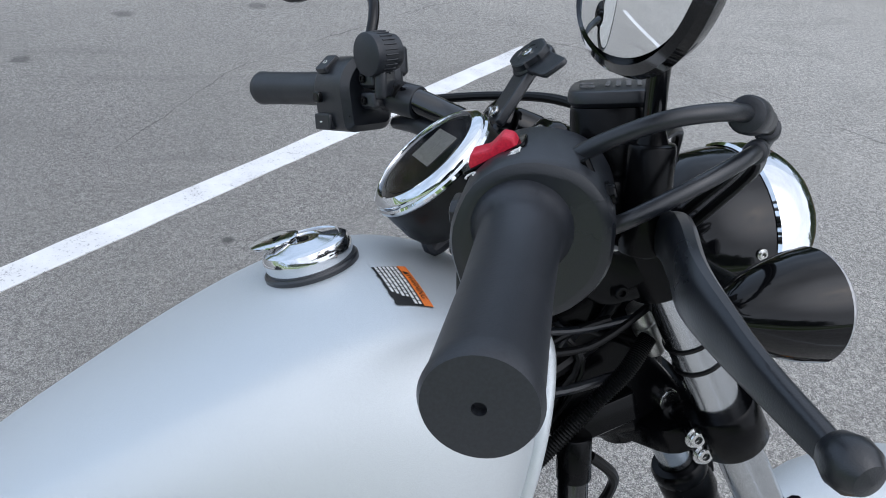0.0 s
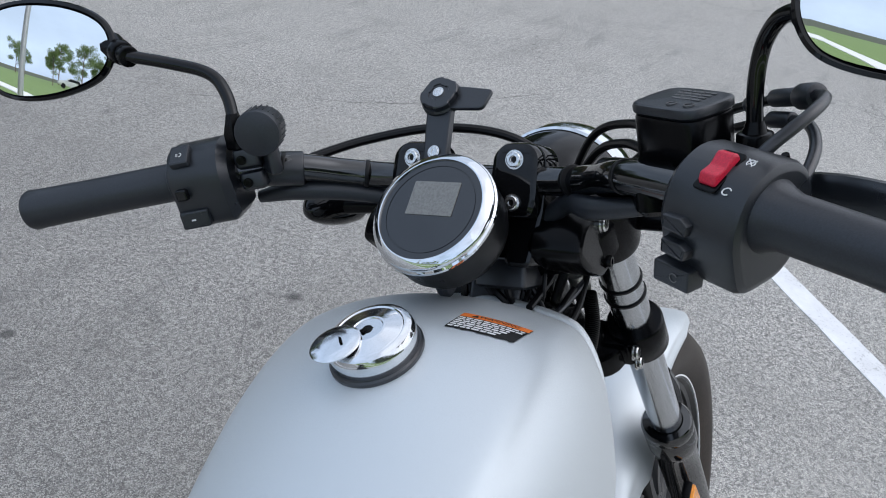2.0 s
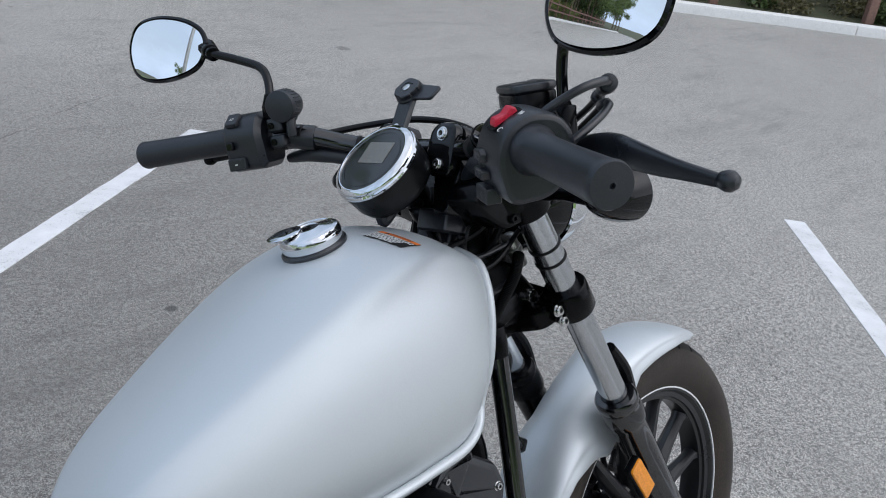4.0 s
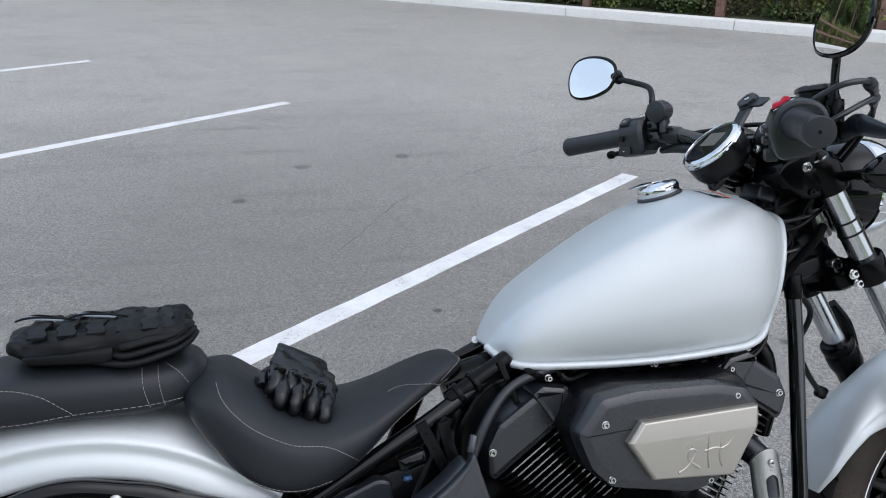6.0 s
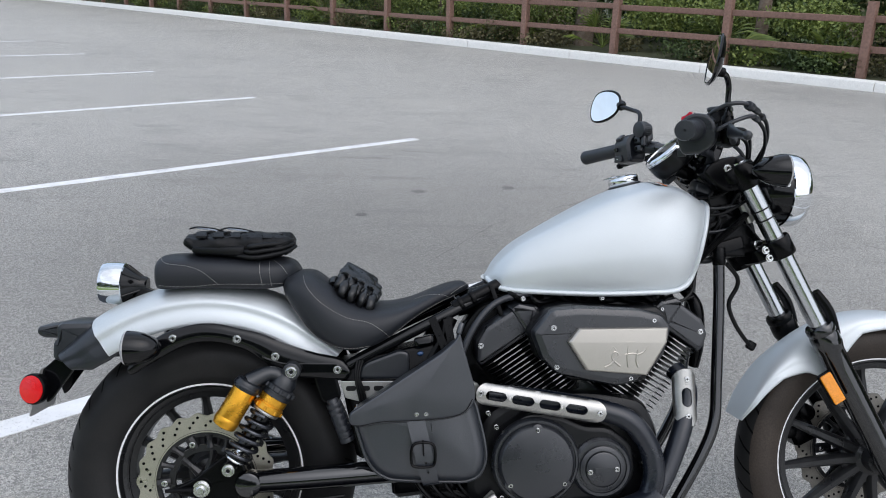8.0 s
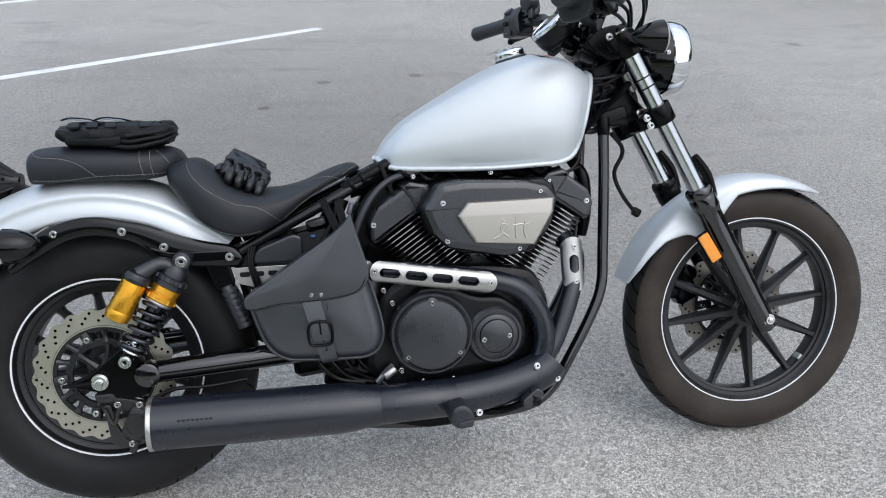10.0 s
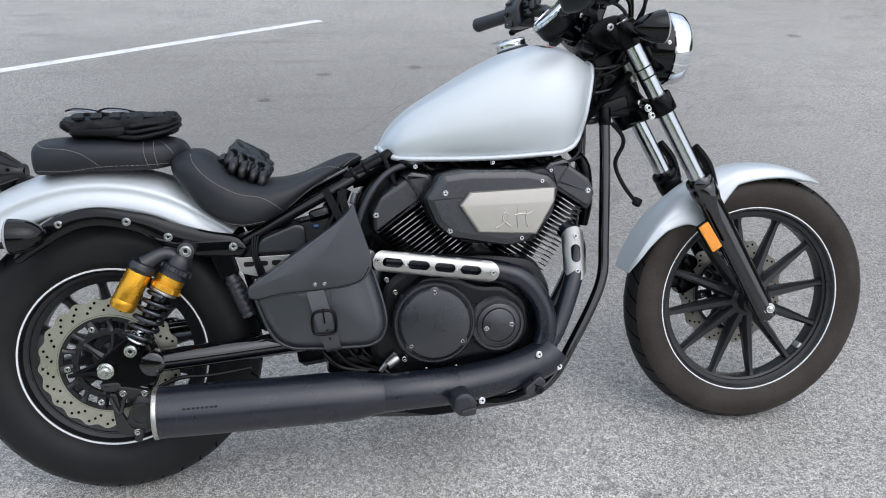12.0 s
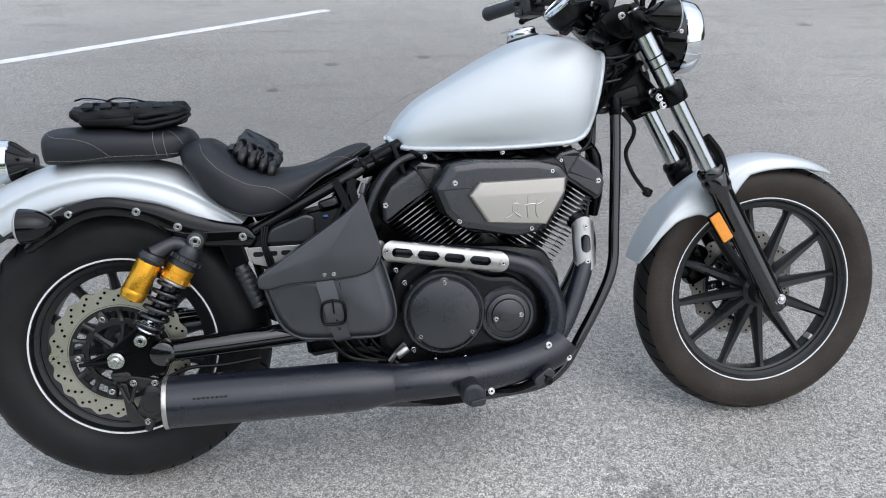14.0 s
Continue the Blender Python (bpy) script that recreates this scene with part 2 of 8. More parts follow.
def asphalt_material():
    """Worn grey asphalt: pale and dark stones in a mid-grey binder, with broad stains, cracks and patches of wear, and
    brightness and shade painted round the bike.
    """
    m, t, b = nodes_of("asphalt")
    co = t.nodes.new("ShaderNodeTexCoord").outputs["Object"]
    stones = t.nodes.new("ShaderNodeTexVoronoi")
    stones.inputs["Scale"].default_value = 390.0
    t.links.new(co, stones.inputs["Vector"])
    sep = t.nodes.new("ShaderNodeSeparateColor")
    t.links.new(stones.outputs["Color"], sep.inputs["Color"])
    stones_b = t.nodes.new("ShaderNodeTexVoronoi")
    stones_b.inputs["Scale"].default_value = 105.0
    t.links.new(co, stones_b.inputs["Vector"])
    sep_b = t.nodes.new("ShaderNodeSeparateColor")
    t.links.new(stones_b.outputs["Color"], sep_b.inputs["Color"])
    broad, mid, big = noise_node(t, co, 0.35, 6.0, 0.6), noise_node(t, co, 2.2, 6.0, 0.65), noise_node(t, co, 62.0, 3.0, 0.6)
    base = mixed(t, remap(t, sep.outputs["Red"], 0.0, 1.0), (0.115, 0.113, 0.110), (0.885, 0.866, 0.826))
    base = mixed(t, remap(t, sep.outputs["Green"], 0.74, 0.80, 0.0, 1.0), base, (0.97, 0.96, 0.94))
    base = mixed(t, remap(t, sep_b.outputs["Blue"], 0.94, 0.97, 0.0, 0.60), base, (0.860, 0.832, 0.785))
    base = mixed(t, remap(t, sep_b.outputs["Red"], 0.84, 0.92, 0.0, 0.28), base, (0.080, 0.078, 0.078))
    base = mixed(t, remap(t, sep.outputs["Blue"], 0.78, 0.84, 0.0, 0.85), base, (0.085, 0.083, 0.083))
    base = mixed(t, remap(t, stones.outputs["Distance"], 0.46, 0.70, 0.0, 0.45), base, (0.075, 0.073, 0.072))
    base = mixed(t, remap(t, big, 0.53, 0.70, 0.0, 0.52), base, (0.150, 0.146, 0.141))
    base = mixed(t, remap(t, big, 0.47, 0.31, 0.0, 0.48), base, (0.800, 0.785, 0.755))
    base = mixed(t, remap(t, mid, 0.52, 0.74, 0.0, 0.30), base, (0.175, 0.169, 0.159))
    base = mixed(t, remap(t, broad, 0.50, 0.70, 0.0, 0.35), base, (0.557, 0.544, 0.515))
    base = mixed(t, remap(t, broad, 0.30, 0.44, 0.30, 0.0), base, (0.196, 0.191, 0.183))
    # streaks along the aisle
    mp = t.nodes.new("ShaderNodeMapping")
    mp.inputs["Rotation"].default_value = (0, 0, radians(-126))
    mp.inputs["Scale"].default_value = (0.5, 3.0, 1.0)
    t.links.new(co, mp.inputs["Vector"])
    streak = noise_node(t, mp.outputs["Vector"], 1.1, 5.0, 0.6)
    base = mixed(t, remap(t, streak, 0.56, 0.72, 0.0, 0.30), base, (0.206, 0.199, 0.186))
    # a soft dark patch beyond the bike, shade painted into the base colour
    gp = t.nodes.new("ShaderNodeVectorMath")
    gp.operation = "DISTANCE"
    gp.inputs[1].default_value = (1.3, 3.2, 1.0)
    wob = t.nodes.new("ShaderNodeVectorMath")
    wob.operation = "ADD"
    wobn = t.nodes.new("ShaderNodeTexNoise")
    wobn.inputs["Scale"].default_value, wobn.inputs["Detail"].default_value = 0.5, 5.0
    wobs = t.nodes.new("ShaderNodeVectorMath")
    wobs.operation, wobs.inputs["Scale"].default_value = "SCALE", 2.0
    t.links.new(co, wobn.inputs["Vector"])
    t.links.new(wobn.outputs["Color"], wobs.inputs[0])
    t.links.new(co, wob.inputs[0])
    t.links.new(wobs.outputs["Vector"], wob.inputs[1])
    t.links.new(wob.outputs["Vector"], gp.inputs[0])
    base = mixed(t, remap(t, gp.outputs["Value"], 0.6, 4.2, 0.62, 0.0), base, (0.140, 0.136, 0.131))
    # a soft bright patch round the bike, light painted into the base colour
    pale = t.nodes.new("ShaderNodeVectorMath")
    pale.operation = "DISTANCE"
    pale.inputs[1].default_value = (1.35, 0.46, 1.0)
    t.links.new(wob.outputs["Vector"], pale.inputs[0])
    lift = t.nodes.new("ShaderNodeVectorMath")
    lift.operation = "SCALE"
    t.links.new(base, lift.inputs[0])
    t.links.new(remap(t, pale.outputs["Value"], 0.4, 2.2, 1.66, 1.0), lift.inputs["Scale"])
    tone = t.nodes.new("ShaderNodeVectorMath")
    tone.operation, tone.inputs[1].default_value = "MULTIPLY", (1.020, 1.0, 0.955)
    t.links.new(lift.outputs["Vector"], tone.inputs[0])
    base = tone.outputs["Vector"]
    # scuffed dark smudges
    smudge = noise_node(t, mp.outputs["Vector"], 1.9, 3.0, 0.5)
    base = mixed(t, remap(t, smudge, 0.61, 0.73, 0.0, 0.32), base, (0.14, 0.136, 0.130))
    # small oil drops
    drops = t.nodes.new("ShaderNodeTexVoronoi")
    drops.inputs["Scale"].default_value = 0.9
    t.links.new(co, drops.inputs["Vector"])
    base = mixed(t, remap(t, drops.outputs["Distance"], 0.018, 0.034, 0.75, 0.0), base, (0.052, 0.051, 0.052))
    # a few larger drips
    for x_, y_, r_, k_ in ((0.962, 1.775, 0.020, 0.8), (1.535, 1.717, 0.024, 0.75), (0.262, 3.260, 0.055, 0.6), (0.650, 3.850, 0.060, 0.5), (1.300, 3.990, 0.060, 0.5), (4.800, 4.800, 0.090, 0.5)):
        spot = t.nodes.new("ShaderNodeVectorMath")
        spot.operation, spot.inputs[1].default_value = "DISTANCE", (x_ + 0.5 * r_, y_ + 0.5 * r_, 0.5 * r_)
        shaken = t.nodes.new("ShaderNodeVectorMath")
        shaken.operation, shaken.inputs[1].default_value = "MULTIPLY_ADD", (r_, r_, r_)
        ragged = t.nodes.new("ShaderNodeTexNoise")
        ragged.inputs["Scale"].default_value = 0.6 / r_
        t.links.new(co, ragged.inputs["Vector"])
        t.links.new(ragged.outputs["Color"], shaken.inputs[0])
        t.links.new(co, shaken.inputs[2])
        t.links.new(shaken.outputs["Vector"], spot.inputs[0])
        base = mixed(t, remap(t, spot.outputs["Value"], 0.55 * r_, 1.05 * r_, k_, 0.0), base, (0.060, 0.058, 0.056))
    # fine cracks
    crack = t.nodes.new("ShaderNodeTexVoronoi")
    crack.feature = "DISTANCE_TO_EDGE"
    crack.inputs["Scale"].default_value = 0.33
    warp = t.nodes.new("ShaderNodeVectorMath")
    warp.operation = "ADD"
    wn = t.nodes.new("ShaderNodeTexNoise")
    wn.inputs["Scale"].default_value, wn.inputs["Detail"].default_value = 2.5, 6.0
    t.links.new(co, wn.inputs["Vector"])
    t.links.new(co, warp.inputs[0])
    t.links.new(wn.outputs["Color"], warp.inputs[1])
    t.links.new(warp.outputs["Vector"], crack.inputs["Vector"])
    line = remap(t, crack.outputs["Distance"], 0.0, 0.004, 1.0, 0.0)
    some = remap(t, noise_node(t, co, 0.6, 2.0), 0.48, 0.60, 0.0, 0.55)
    mul = t.nodes.new("ShaderNodeMath")
    mul.operation = "MULTIPLY"
    t.links.new(line, mul.inputs[0])
    t.links.new(some, mul.inputs[1])
    base = mixed(t, mul.outputs["Value"], base, (0.092, 0.090, 0.084))
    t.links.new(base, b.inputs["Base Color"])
    b.inputs["Roughness"].default_value = 0.62
    b.inputs["Specular IOR Level"].default_value = 0.5
    bumped(t, b, stones.outputs["Distance"], 0.95, 0.003)
    return m


def line_material():
    m, t, b = nodes_of("worn_road_paint")
    co = t.nodes.new("ShaderNodeTexCoord").outputs["Object"]
    fine, broad = noise_node(t, co, 140.0, 4.0, 0.7), noise_node(t, co, 6.0, 5.0, 0.65)
    base = mixed(t, remap(t, broad, 0.35, 0.7), (0.82, 0.825, 0.83), (0.66, 0.66, 0.66))
    add = t.nodes.new("ShaderNodeMath")
    add.operation = "ADD"
    t.links.new(fine, add.inputs[0])
    t.links.new(remap(t, broad, 0.3, 0.7, -0.12, 0.10), add.inputs[1])
    base = mixed(t, remap(t, add.outputs["Value"], 0.60, 0.68, 0.0, 0.75), base, (0.22, 0.22, 0.22))
    t.links.new(base, b.inputs["Base Color"])
    b.inputs["Roughness"].default_value = 0.75
    bumped(t, b, fine, 0.5, 0.002)
    return m


def leaf_material(name, a, c):
    m, t, b = nodes_of(name)
    geo = t.nodes.new("ShaderNodeNewGeometry").outputs["Random Per Island"]
    co = t.nodes.new("ShaderNodeTexCoord").outputs["Object"]
    base = mixed(t, geo, a, c)
    base = mixed(t, remap(t, noise_node(t, co, 0.8, 3.0), 0.4, 0.65, 0.0, 0.5), base, tuple(0.6 * v for v in a))
    t.links.new(base, b.inputs["Base Color"])
    b.inputs["Roughness"].default_value = 0.55
    return m


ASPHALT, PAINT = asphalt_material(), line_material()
CONCRETE = surface("kerb_concrete", (0.86, 0.85, 0.81), 0.85, 0.0, dust=0.35, grain=60.0, bump=0.08, wear=(0.60, 0.59, 0.55), contrast=0.06)
FENCE = surface("brown_fence_wood", (0.215, 0.122, 0.092), 0.75, 0.0, dust=0.25, grain=25.0, bump=0.5, wear=(0.24, 0.17, 0.14))
BARK = surface("bark", (0.17, 0.125, 0.09), 0.9, 0.0, dust=0.4, grain=18.0, bump=0.8)
GRASS = surface("lawn_soil", (0.185, 0.270, 0.075), 0.95, 0.0, dust=0.4, grain=9.0, bump=0.6, wear=(0.23, 0.29, 0.11))
SOIL = surface("leaf_litter", (0.075, 0.080, 0.040), 0.95, 0.0, dust=0.5, grain=12.0, bump=0.8, wear=(0.05, 0.07, 0.02))
LEAF_DARK = leaf_material("dark_leaves", (0.036, 0.066, 0.018), (0.105, 0.150, 0.042))
LEAF_MID = leaf_material("green_leaves", (0.105, 0.160, 0.034), (0.270, 0.320, 0.075))
LEAF_DRY = leaf_material("brown_green_leaves", (0.095, 0.082, 0.040), (0.185, 0.165, 0.068))
LEAF_TREE = leaf_material("tree_leaves", (0.115, 0.180, 0.055), (0.25, 0.33, 0.11))
POLE = surface("galvanised_pole", (0.50, 0.51, 0.52), 0.45, 0.6, dust=0.2)
CAR_WHITE = surface("white_car_paint", (0.75, 0.76, 0.77), 0.2, 0.0, dust=0.05, coat=0.6, bump=0.0)
CAR_GLASS = surface("dark_car_glass", (0.0100, 0.0125, 0.0150), 0.08, 0.0, dust=0.009, bump=0.0, spec=0.32)
CRACK = surface("crack_dirt", (0.15, 0.145, 0.138), 0.95, 0.0, dust=0.2, grain=200.0, bump=0.3)

# ---- mesh tools ----
from mathutils.bvhtree import BVHTree


def spline(pts, steps=8, closed=False):
    """Catmull-Rom through the points."""
    p = [Vector(q) for q in pts]
    n, out = len(p), []
    for i in range(n if closed else n - 1):
        a, b, c, d = (p[(i - 1) % n] if closed or i else p[0], p[i], p[(i + 1) % n], p[(i + 2) % n] if closed or i + 2 < n else p[-1])
        for k in range(steps):
            u = k / steps
            out.append(0.5 * ((2 * b) + (c - a) * u + (2 * a - 5 * b + 4 * c - d) * u * u + (3 * b - a - 3 * c + d) * u ** 3))
    return out if closed else out + [p[-1]]


def skin(bm, rings, closed_ring=True, caps=True, closed_path=False, mat=0):
    """Faces between rows of points."""
    rows = [[bm.verts.new(v) for v in ring] for ring in rings]
    n = len(rows[0])
    pairs = list(zip(rows, rows[1:])) + ([(rows[-1], rows[0])] if closed_path else [])
    for a, b in pairs:
        for i in range(n if closed_ring else n - 1):
            j = (i + 1) % n
            f = bm.faces.new((a[i], a[j], b[j], b[i]))
            f.material_index = mat
    if caps and closed_ring and not closed_path:
        bm.faces.new(list(reversed(rows[0]))).material_index = mat
        bm.faces.new(rows[-1]).material_index = mat
    return rows


def basis(axis):
    z = Vector(axis).normalized()
    x = (Vector((0, 0, 1)) if abs(z.z) < 0.9 else Vector((1, 0, 0))).cross(z).normalized()
    return x, z.cross(x), z


def lathe(bm, origin, axis, profile, seg=32, mat=0, caps=True):
    """Profile of (radius, height along the axis), turned."""
    x, y, z = basis(axis)
    o = Vector(origin)
    rings = [[o + z * h + (x * math.cos(a) + y * math.sin(a)) * max(r, 1e-5) for a in (2 * math.pi * k / seg for k in range(seg))] for r, h in profile]
    skin(bm, rings, caps=caps, mat=mat)
    return bm


def rod(bm, a, b, r, r2=None, seg=20, edge=0.0, mat=0):
    """A straight bar from a to b, its rims rounded by edge."""
    a, b = Vector(a), Vector(b)
    h, r2 = (b - a).length, r if r2 is None else r2
    e = min(edge, h * 0.4, r * 0.6)
    prof = [(r - e, 0), (r - e * 0.3, e * 0.3), (r, e), (r2, h - e), (r2 - e * 0.3, h - e * 0.3), (r2 - e, h)] if e else [(r, 0), (r2, h)]
    return lathe(bm, a, b - a, prof, seg, mat)


def tube(bm, pts, r, seg=12, steps=8, smooth=True, mat=0, caps=True, closed=False):
    """A bent pipe through the points; r: a radius or one for each point."""
    line = spline(pts, steps, closed) if smooth else [Vector(p) for p in pts]
    n = len(line)
    rad = [r] * n if not isinstance(r, (list, tuple)) else [float(np.interp(i / (n - 1) * (len(r) - 1), range(len(r)), r)) for i in range(n)]
    up, rings = None, []
    for i, p in enumerate(line):
        q0, q1 = (line[i - 1], line[(i + 1) % n]) if closed else (line[max(i - 1, 0)], line[min(i + 1, n - 1)])
        t = (q1 - q0).normalized()
        if up is None:
            up = basis(t)[0]
        up = (up - t * up.dot(t)).normalized()
        side = t.cross(up)
        rings.append([p + (up * math.cos(a) + side * math.sin(a)) * rad[i] for a in (2 * math.pi * k / seg for k in range(seg))])
    skin(bm, rings, mat=mat, caps=caps, closed_path=closed)
    return bm


def rounded(pts, r, steps=4):
    """A polygon with its corners rounded by r (a number, or one for each corner)."""
    out, n = [], len(pts)
    for i in range(n):
        rr = r[i] if isinstance(r, (list, tuple)) else r
        p, a, b = Vector(pts[i]), Vector(pts[i - 1]), Vector(pts[(i + 1) % n])
        u, v = (a - p), (b - p)
        d = min(rr, u.length * 0.48, v.length * 0.48)
        s, e = p + u.normalized() * d, p + v.normalized() * d
        for k in range(steps + 1):
            w = k / steps
            out.append((1 - w) ** 2 * s + 2 * w * (1 - w) * p + w * w * e)
    return out


def inset(loop, d):
    """A 2D loop moved inwards by d."""
    n = len(loop)
    area = sum(loop[i][0] * loop[(i + 1) % n][1] - loop[(i + 1) % n][0] * loop[i][1] for i in range(n))
    s = 1 if area > 0 else -1
    out = []
    for i in range(n):
        t = (loop[(i + 1) % n] - loop[i - 1])
        t = t.normalized() if t.length > 1e-9 else Vector((1, 0))
        out.append(loop[i] + Vector((-t.y, t.x)) * d * s)
    return out


def slab(bm, outline, place, depth, edge=0.004, round_=0.0, mat=0, dome=0.0, back_edge=None):
    """A plate with the 2D outline, front face at depth 0 and its back at -depth along the normal; place(u, v, w) gives the point.
    The front rim is rounded by edge."""
    loop = rounded([Vector(p) for p in outline], round_) if round_ else [Vector(p) for p in outline]
    be = edge if back_edge is None else back_edge
    c = sum(loop, Vector((0, 0))) / len(loop)
    rings = []
    steps = [(be, -depth), (0.0, -depth + be)] if be else [(0.0, -depth)]
    steps += [(0.0, -edge), (edge * 0.3, -edge * 0.3), (edge, 0.0), (edge * 1.12 + 0.0002, 0.0)]
    for d, w in steps:
        rings.append([place(q.x, q.y, w) for q in (inset(loop, d) if d else loop)])
    if dome:
        base = inset(loop, edge * 1.12 + 0.0002)
        for k in (0.75, 0.5, 0.25, 0.08):
            rings.append([place(c.x + (q.x - c.x) * k, c.y + (q.y - c.y) * k, dome * (1 - k * k)) for q in base])
    skin(bm, rings, mat=mat)
    return bm


def side(y, sign=-1):
    """For slab(): the bike's long section, with the front face at y, looking to the given side."""
    return lambda u, v, w: Vector((u, y + sign * w, v))


def boxy(bm, centre, size, turn=(0, 0, 0), edge=0.004, round_=0.006, m=None):
    """A block with rounded corners; turn in degrees."""
    q = m or Matrix.LocRotScale(Vector(centre), Euler([radians(a) for a in turn]), None)
    x, y, z = (s / 2 for s in size)
    slab(bm, [(-x, -y), (x, -y), (x, y), (-x, y)], lambda u, v, w: q @ Vector((u, v, w + z)), 2 * z, edge, min(round_, x * 0.8, y * 0.8))
    return bm


def bolt_head(bm, p, axis, r=0.006, h=0.004, socket=True, washer=True):
    p, a = Vector(p), Vector(axis).normalized()
    if washer:
        rod(bm, p, p + a * 0.0012, r * 1.25, seg=18)
    prof = [(r, 0), (r, h * 0.8), (r * 0.88, h), (r * 0.5, h), (r * 0.5, h * 0.35), (0.0001, h * 0.35)] if socket else [(r, 0), (r, h * 0.7), (r * 0.8, h), (0.0001, h)]
    lathe(bm, p, a, prof, 16 if socket else 6)
    # a black disc on the socket's floor, painting the shade inside it
    if socket:
        lathe(bm, p + a * h * 0.30, a, [(r * 0.46, 0), (r * 0.46, h * 0.12), (0.0001, h * 0.12)], 6, mat=1)
    return bm


def hull(bm, origin, m, sections, seg=28, power=2.3):
    """A loft of superellipses: sections of (along, half width, half height, up), the long axis along x of m."""
    rings = []
    for x, w, h, up in sections:
        ring = []
        for k in range(seg):
            a = 2 * math.pi * k / seg
            c, s = math.cos(a), math.sin(a)
            ring.append(m @ Vector((x, w * math.copysign(abs(c) ** (2 / power), c), up + h * math.copysign(abs(s) ** (2 / power), s))) + Vector(origin))
        rings.append(ring)
    skin(bm, rings)
    return bm


def finish(bm, name, materials, sharp=35.0, m=None):
    bmesh.ops.recalc_face_normals(bm, faces=bm.faces)
    if m:
        bm.transform(m)
    me = bpy.data.meshes.new(name)
    bm.to_mesh(me)
    bm.free()
    for mat in (materials if isinstance(materials, (list, tuple)) else [materials]):
        me.materials.append(mat)
    me.polygons.foreach_set("use_smooth", [True] * len(me.polygons))
    me.set_sharp_from_angle(angle=radians(sharp))
    return me


def part(name, bm, material, parent, label="", sharp=35.0, m=None):
    """Links a bmesh as one mesh object under a thing or under a part."""
    ob = new(name, finish(bm, name, material, sharp, m))
    ob.parent = parent
    return tagged(ob, label)


def thing(name, bm, material, label, category, group="", kind="", sharp=35.0, m=None):
    return tagged(new(name, finish(bm, name, material, sharp, m)), label, category, group, kind)


def nb():
    return bmesh.new()


def flat_text(words, size):
    """Triangles of the words, in the plane z = 0, centred."""
    cu = bpy.data.curves.new("words", "FONT")
    cu.body, cu.size, cu.align_x, cu.align_y = words, size, "CENTER", "CENTER"
    ob = new("words", cu)
    me = bpy.data.meshes.new_from_object(ob.evaluated_get(bpy.context.evaluated_depsgraph_get()))
    bm = bmesh.new()
    bm.from_mesh(me)
    bpy.data.objects.remove(ob)
    bpy.data.curves.remove(cu)
    bpy.data.meshes.remove(me)
    return bm

# ---- the lot ----
PSI = radians(36.66)
ALONG, ACROSS = Vector((-math.sin(PSI), math.cos(PSI), 0)), Vector((math.cos(PSI), math.sin(PSI), 0))
KERB_DIR, KERB_OUT = Vector((-0.631, 0.776, 0)), Vector((0.776, 0.631, 0))
KERB_AT, LAWN_AT = 13.05, -1.75
FENCE_S = 8.33
FIRST_END, STALL = Vector((2.575, 3.304, 0)), 3.117


def kerb_point(s, off, z=0.0):
    return KERB_OUT * (KERB_AT + off) + KERB_DIR * s + Vector((0, 0, z))


def lawn_point(s, off, z=0.0):
    """off: metres beyond the head kerb of the stalls, away from the aisle."""
    return ACROSS * (LAWN_AT - off) + ALONG * s + Vector((0, 0, z))


bm = nb()
skin(bm, [[Vector((-900, -900, -0.16)), Vector((900, -900, -0.16))], [Vector((-900, 900, -0.16)), Vector((900, 900, -0.16))]], closed_ring=False)
thing("ground", bm, SOIL, "dark soil ground reaching out to the horizon", "ground", kind="structure")

bm = nb()
corners = [kerb_point(-46, 0), kerb_point(75, 0), lawn_point(75, 0), lawn_point(-46, 0)]
skin(bm, [[c + Vector((0, 0, z)) for c in corners] for z in (-0.15, 0.0)])
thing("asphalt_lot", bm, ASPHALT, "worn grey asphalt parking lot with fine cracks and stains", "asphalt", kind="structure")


def crack(pts, width, seed):
    """A wandering open crack: a thin dark strip set in the asphalt, wide in places and closed in others."""
    rng = random.Random(seed)
    line = spline([(x, y, 0.0) for x, y in pts], 26)
    bm = nb()
    rows = []
    for k, p in enumerate(line):
        t = (line[min(k + 1, len(line) - 1)] - line[max(k - 1, 0)]).normalized()
        n = Vector((-t.y, t.x, 0))
        c = p + n * (0.06 * noise.fractal(p * 1.6 + Vector((seed, 0, 0)), 0.9, 2.0, 4) + 0.012 * noise.noise(p * 19))
        w = width * (0.25 + 1.1 * noise.noise(p * 2.2 + Vector((0, seed, 0)))) * rng.uniform(0.6, 1.4)
        if w > 0.0006:
            rows.append([c - n * w + Vector((0, 0, 0.0012)), c + n * w + Vector((0, 0, 0.0012))])
        if (w <= 0.0006 or k == len(line) - 1) and rows:
            if len(rows) > 1:
                skin(bm, rows, closed_ring=False, caps=False)
            rows = []
    thing("pavement_crack", bm, CRACK, "narrow dark crack in the asphalt", "crack", kind="structure")


crack([(0.55, 2.30), (0.784, 2.598), (1.211, 3.192), (1.716, 3.585), (2.3, 4.0), (2.957, 4.437), (3.6, 4.95)], 0.0050, 3)
crack([(1.45, 5.1), (1.817, 4.485), (2.238, 3.865), (2.65, 3.45), (2.95, 3.15), (3.22, 2.80), (3.66, 2.25), (4.05, 1.85), (4.9, 1.3)], 0.0055, 5)
crack([(-1.9, 5.6), (-1.0, 5.3), (-0.2, 5.45), (0.7, 5.2), (1.45, 5.1)], 0.0030, 8)


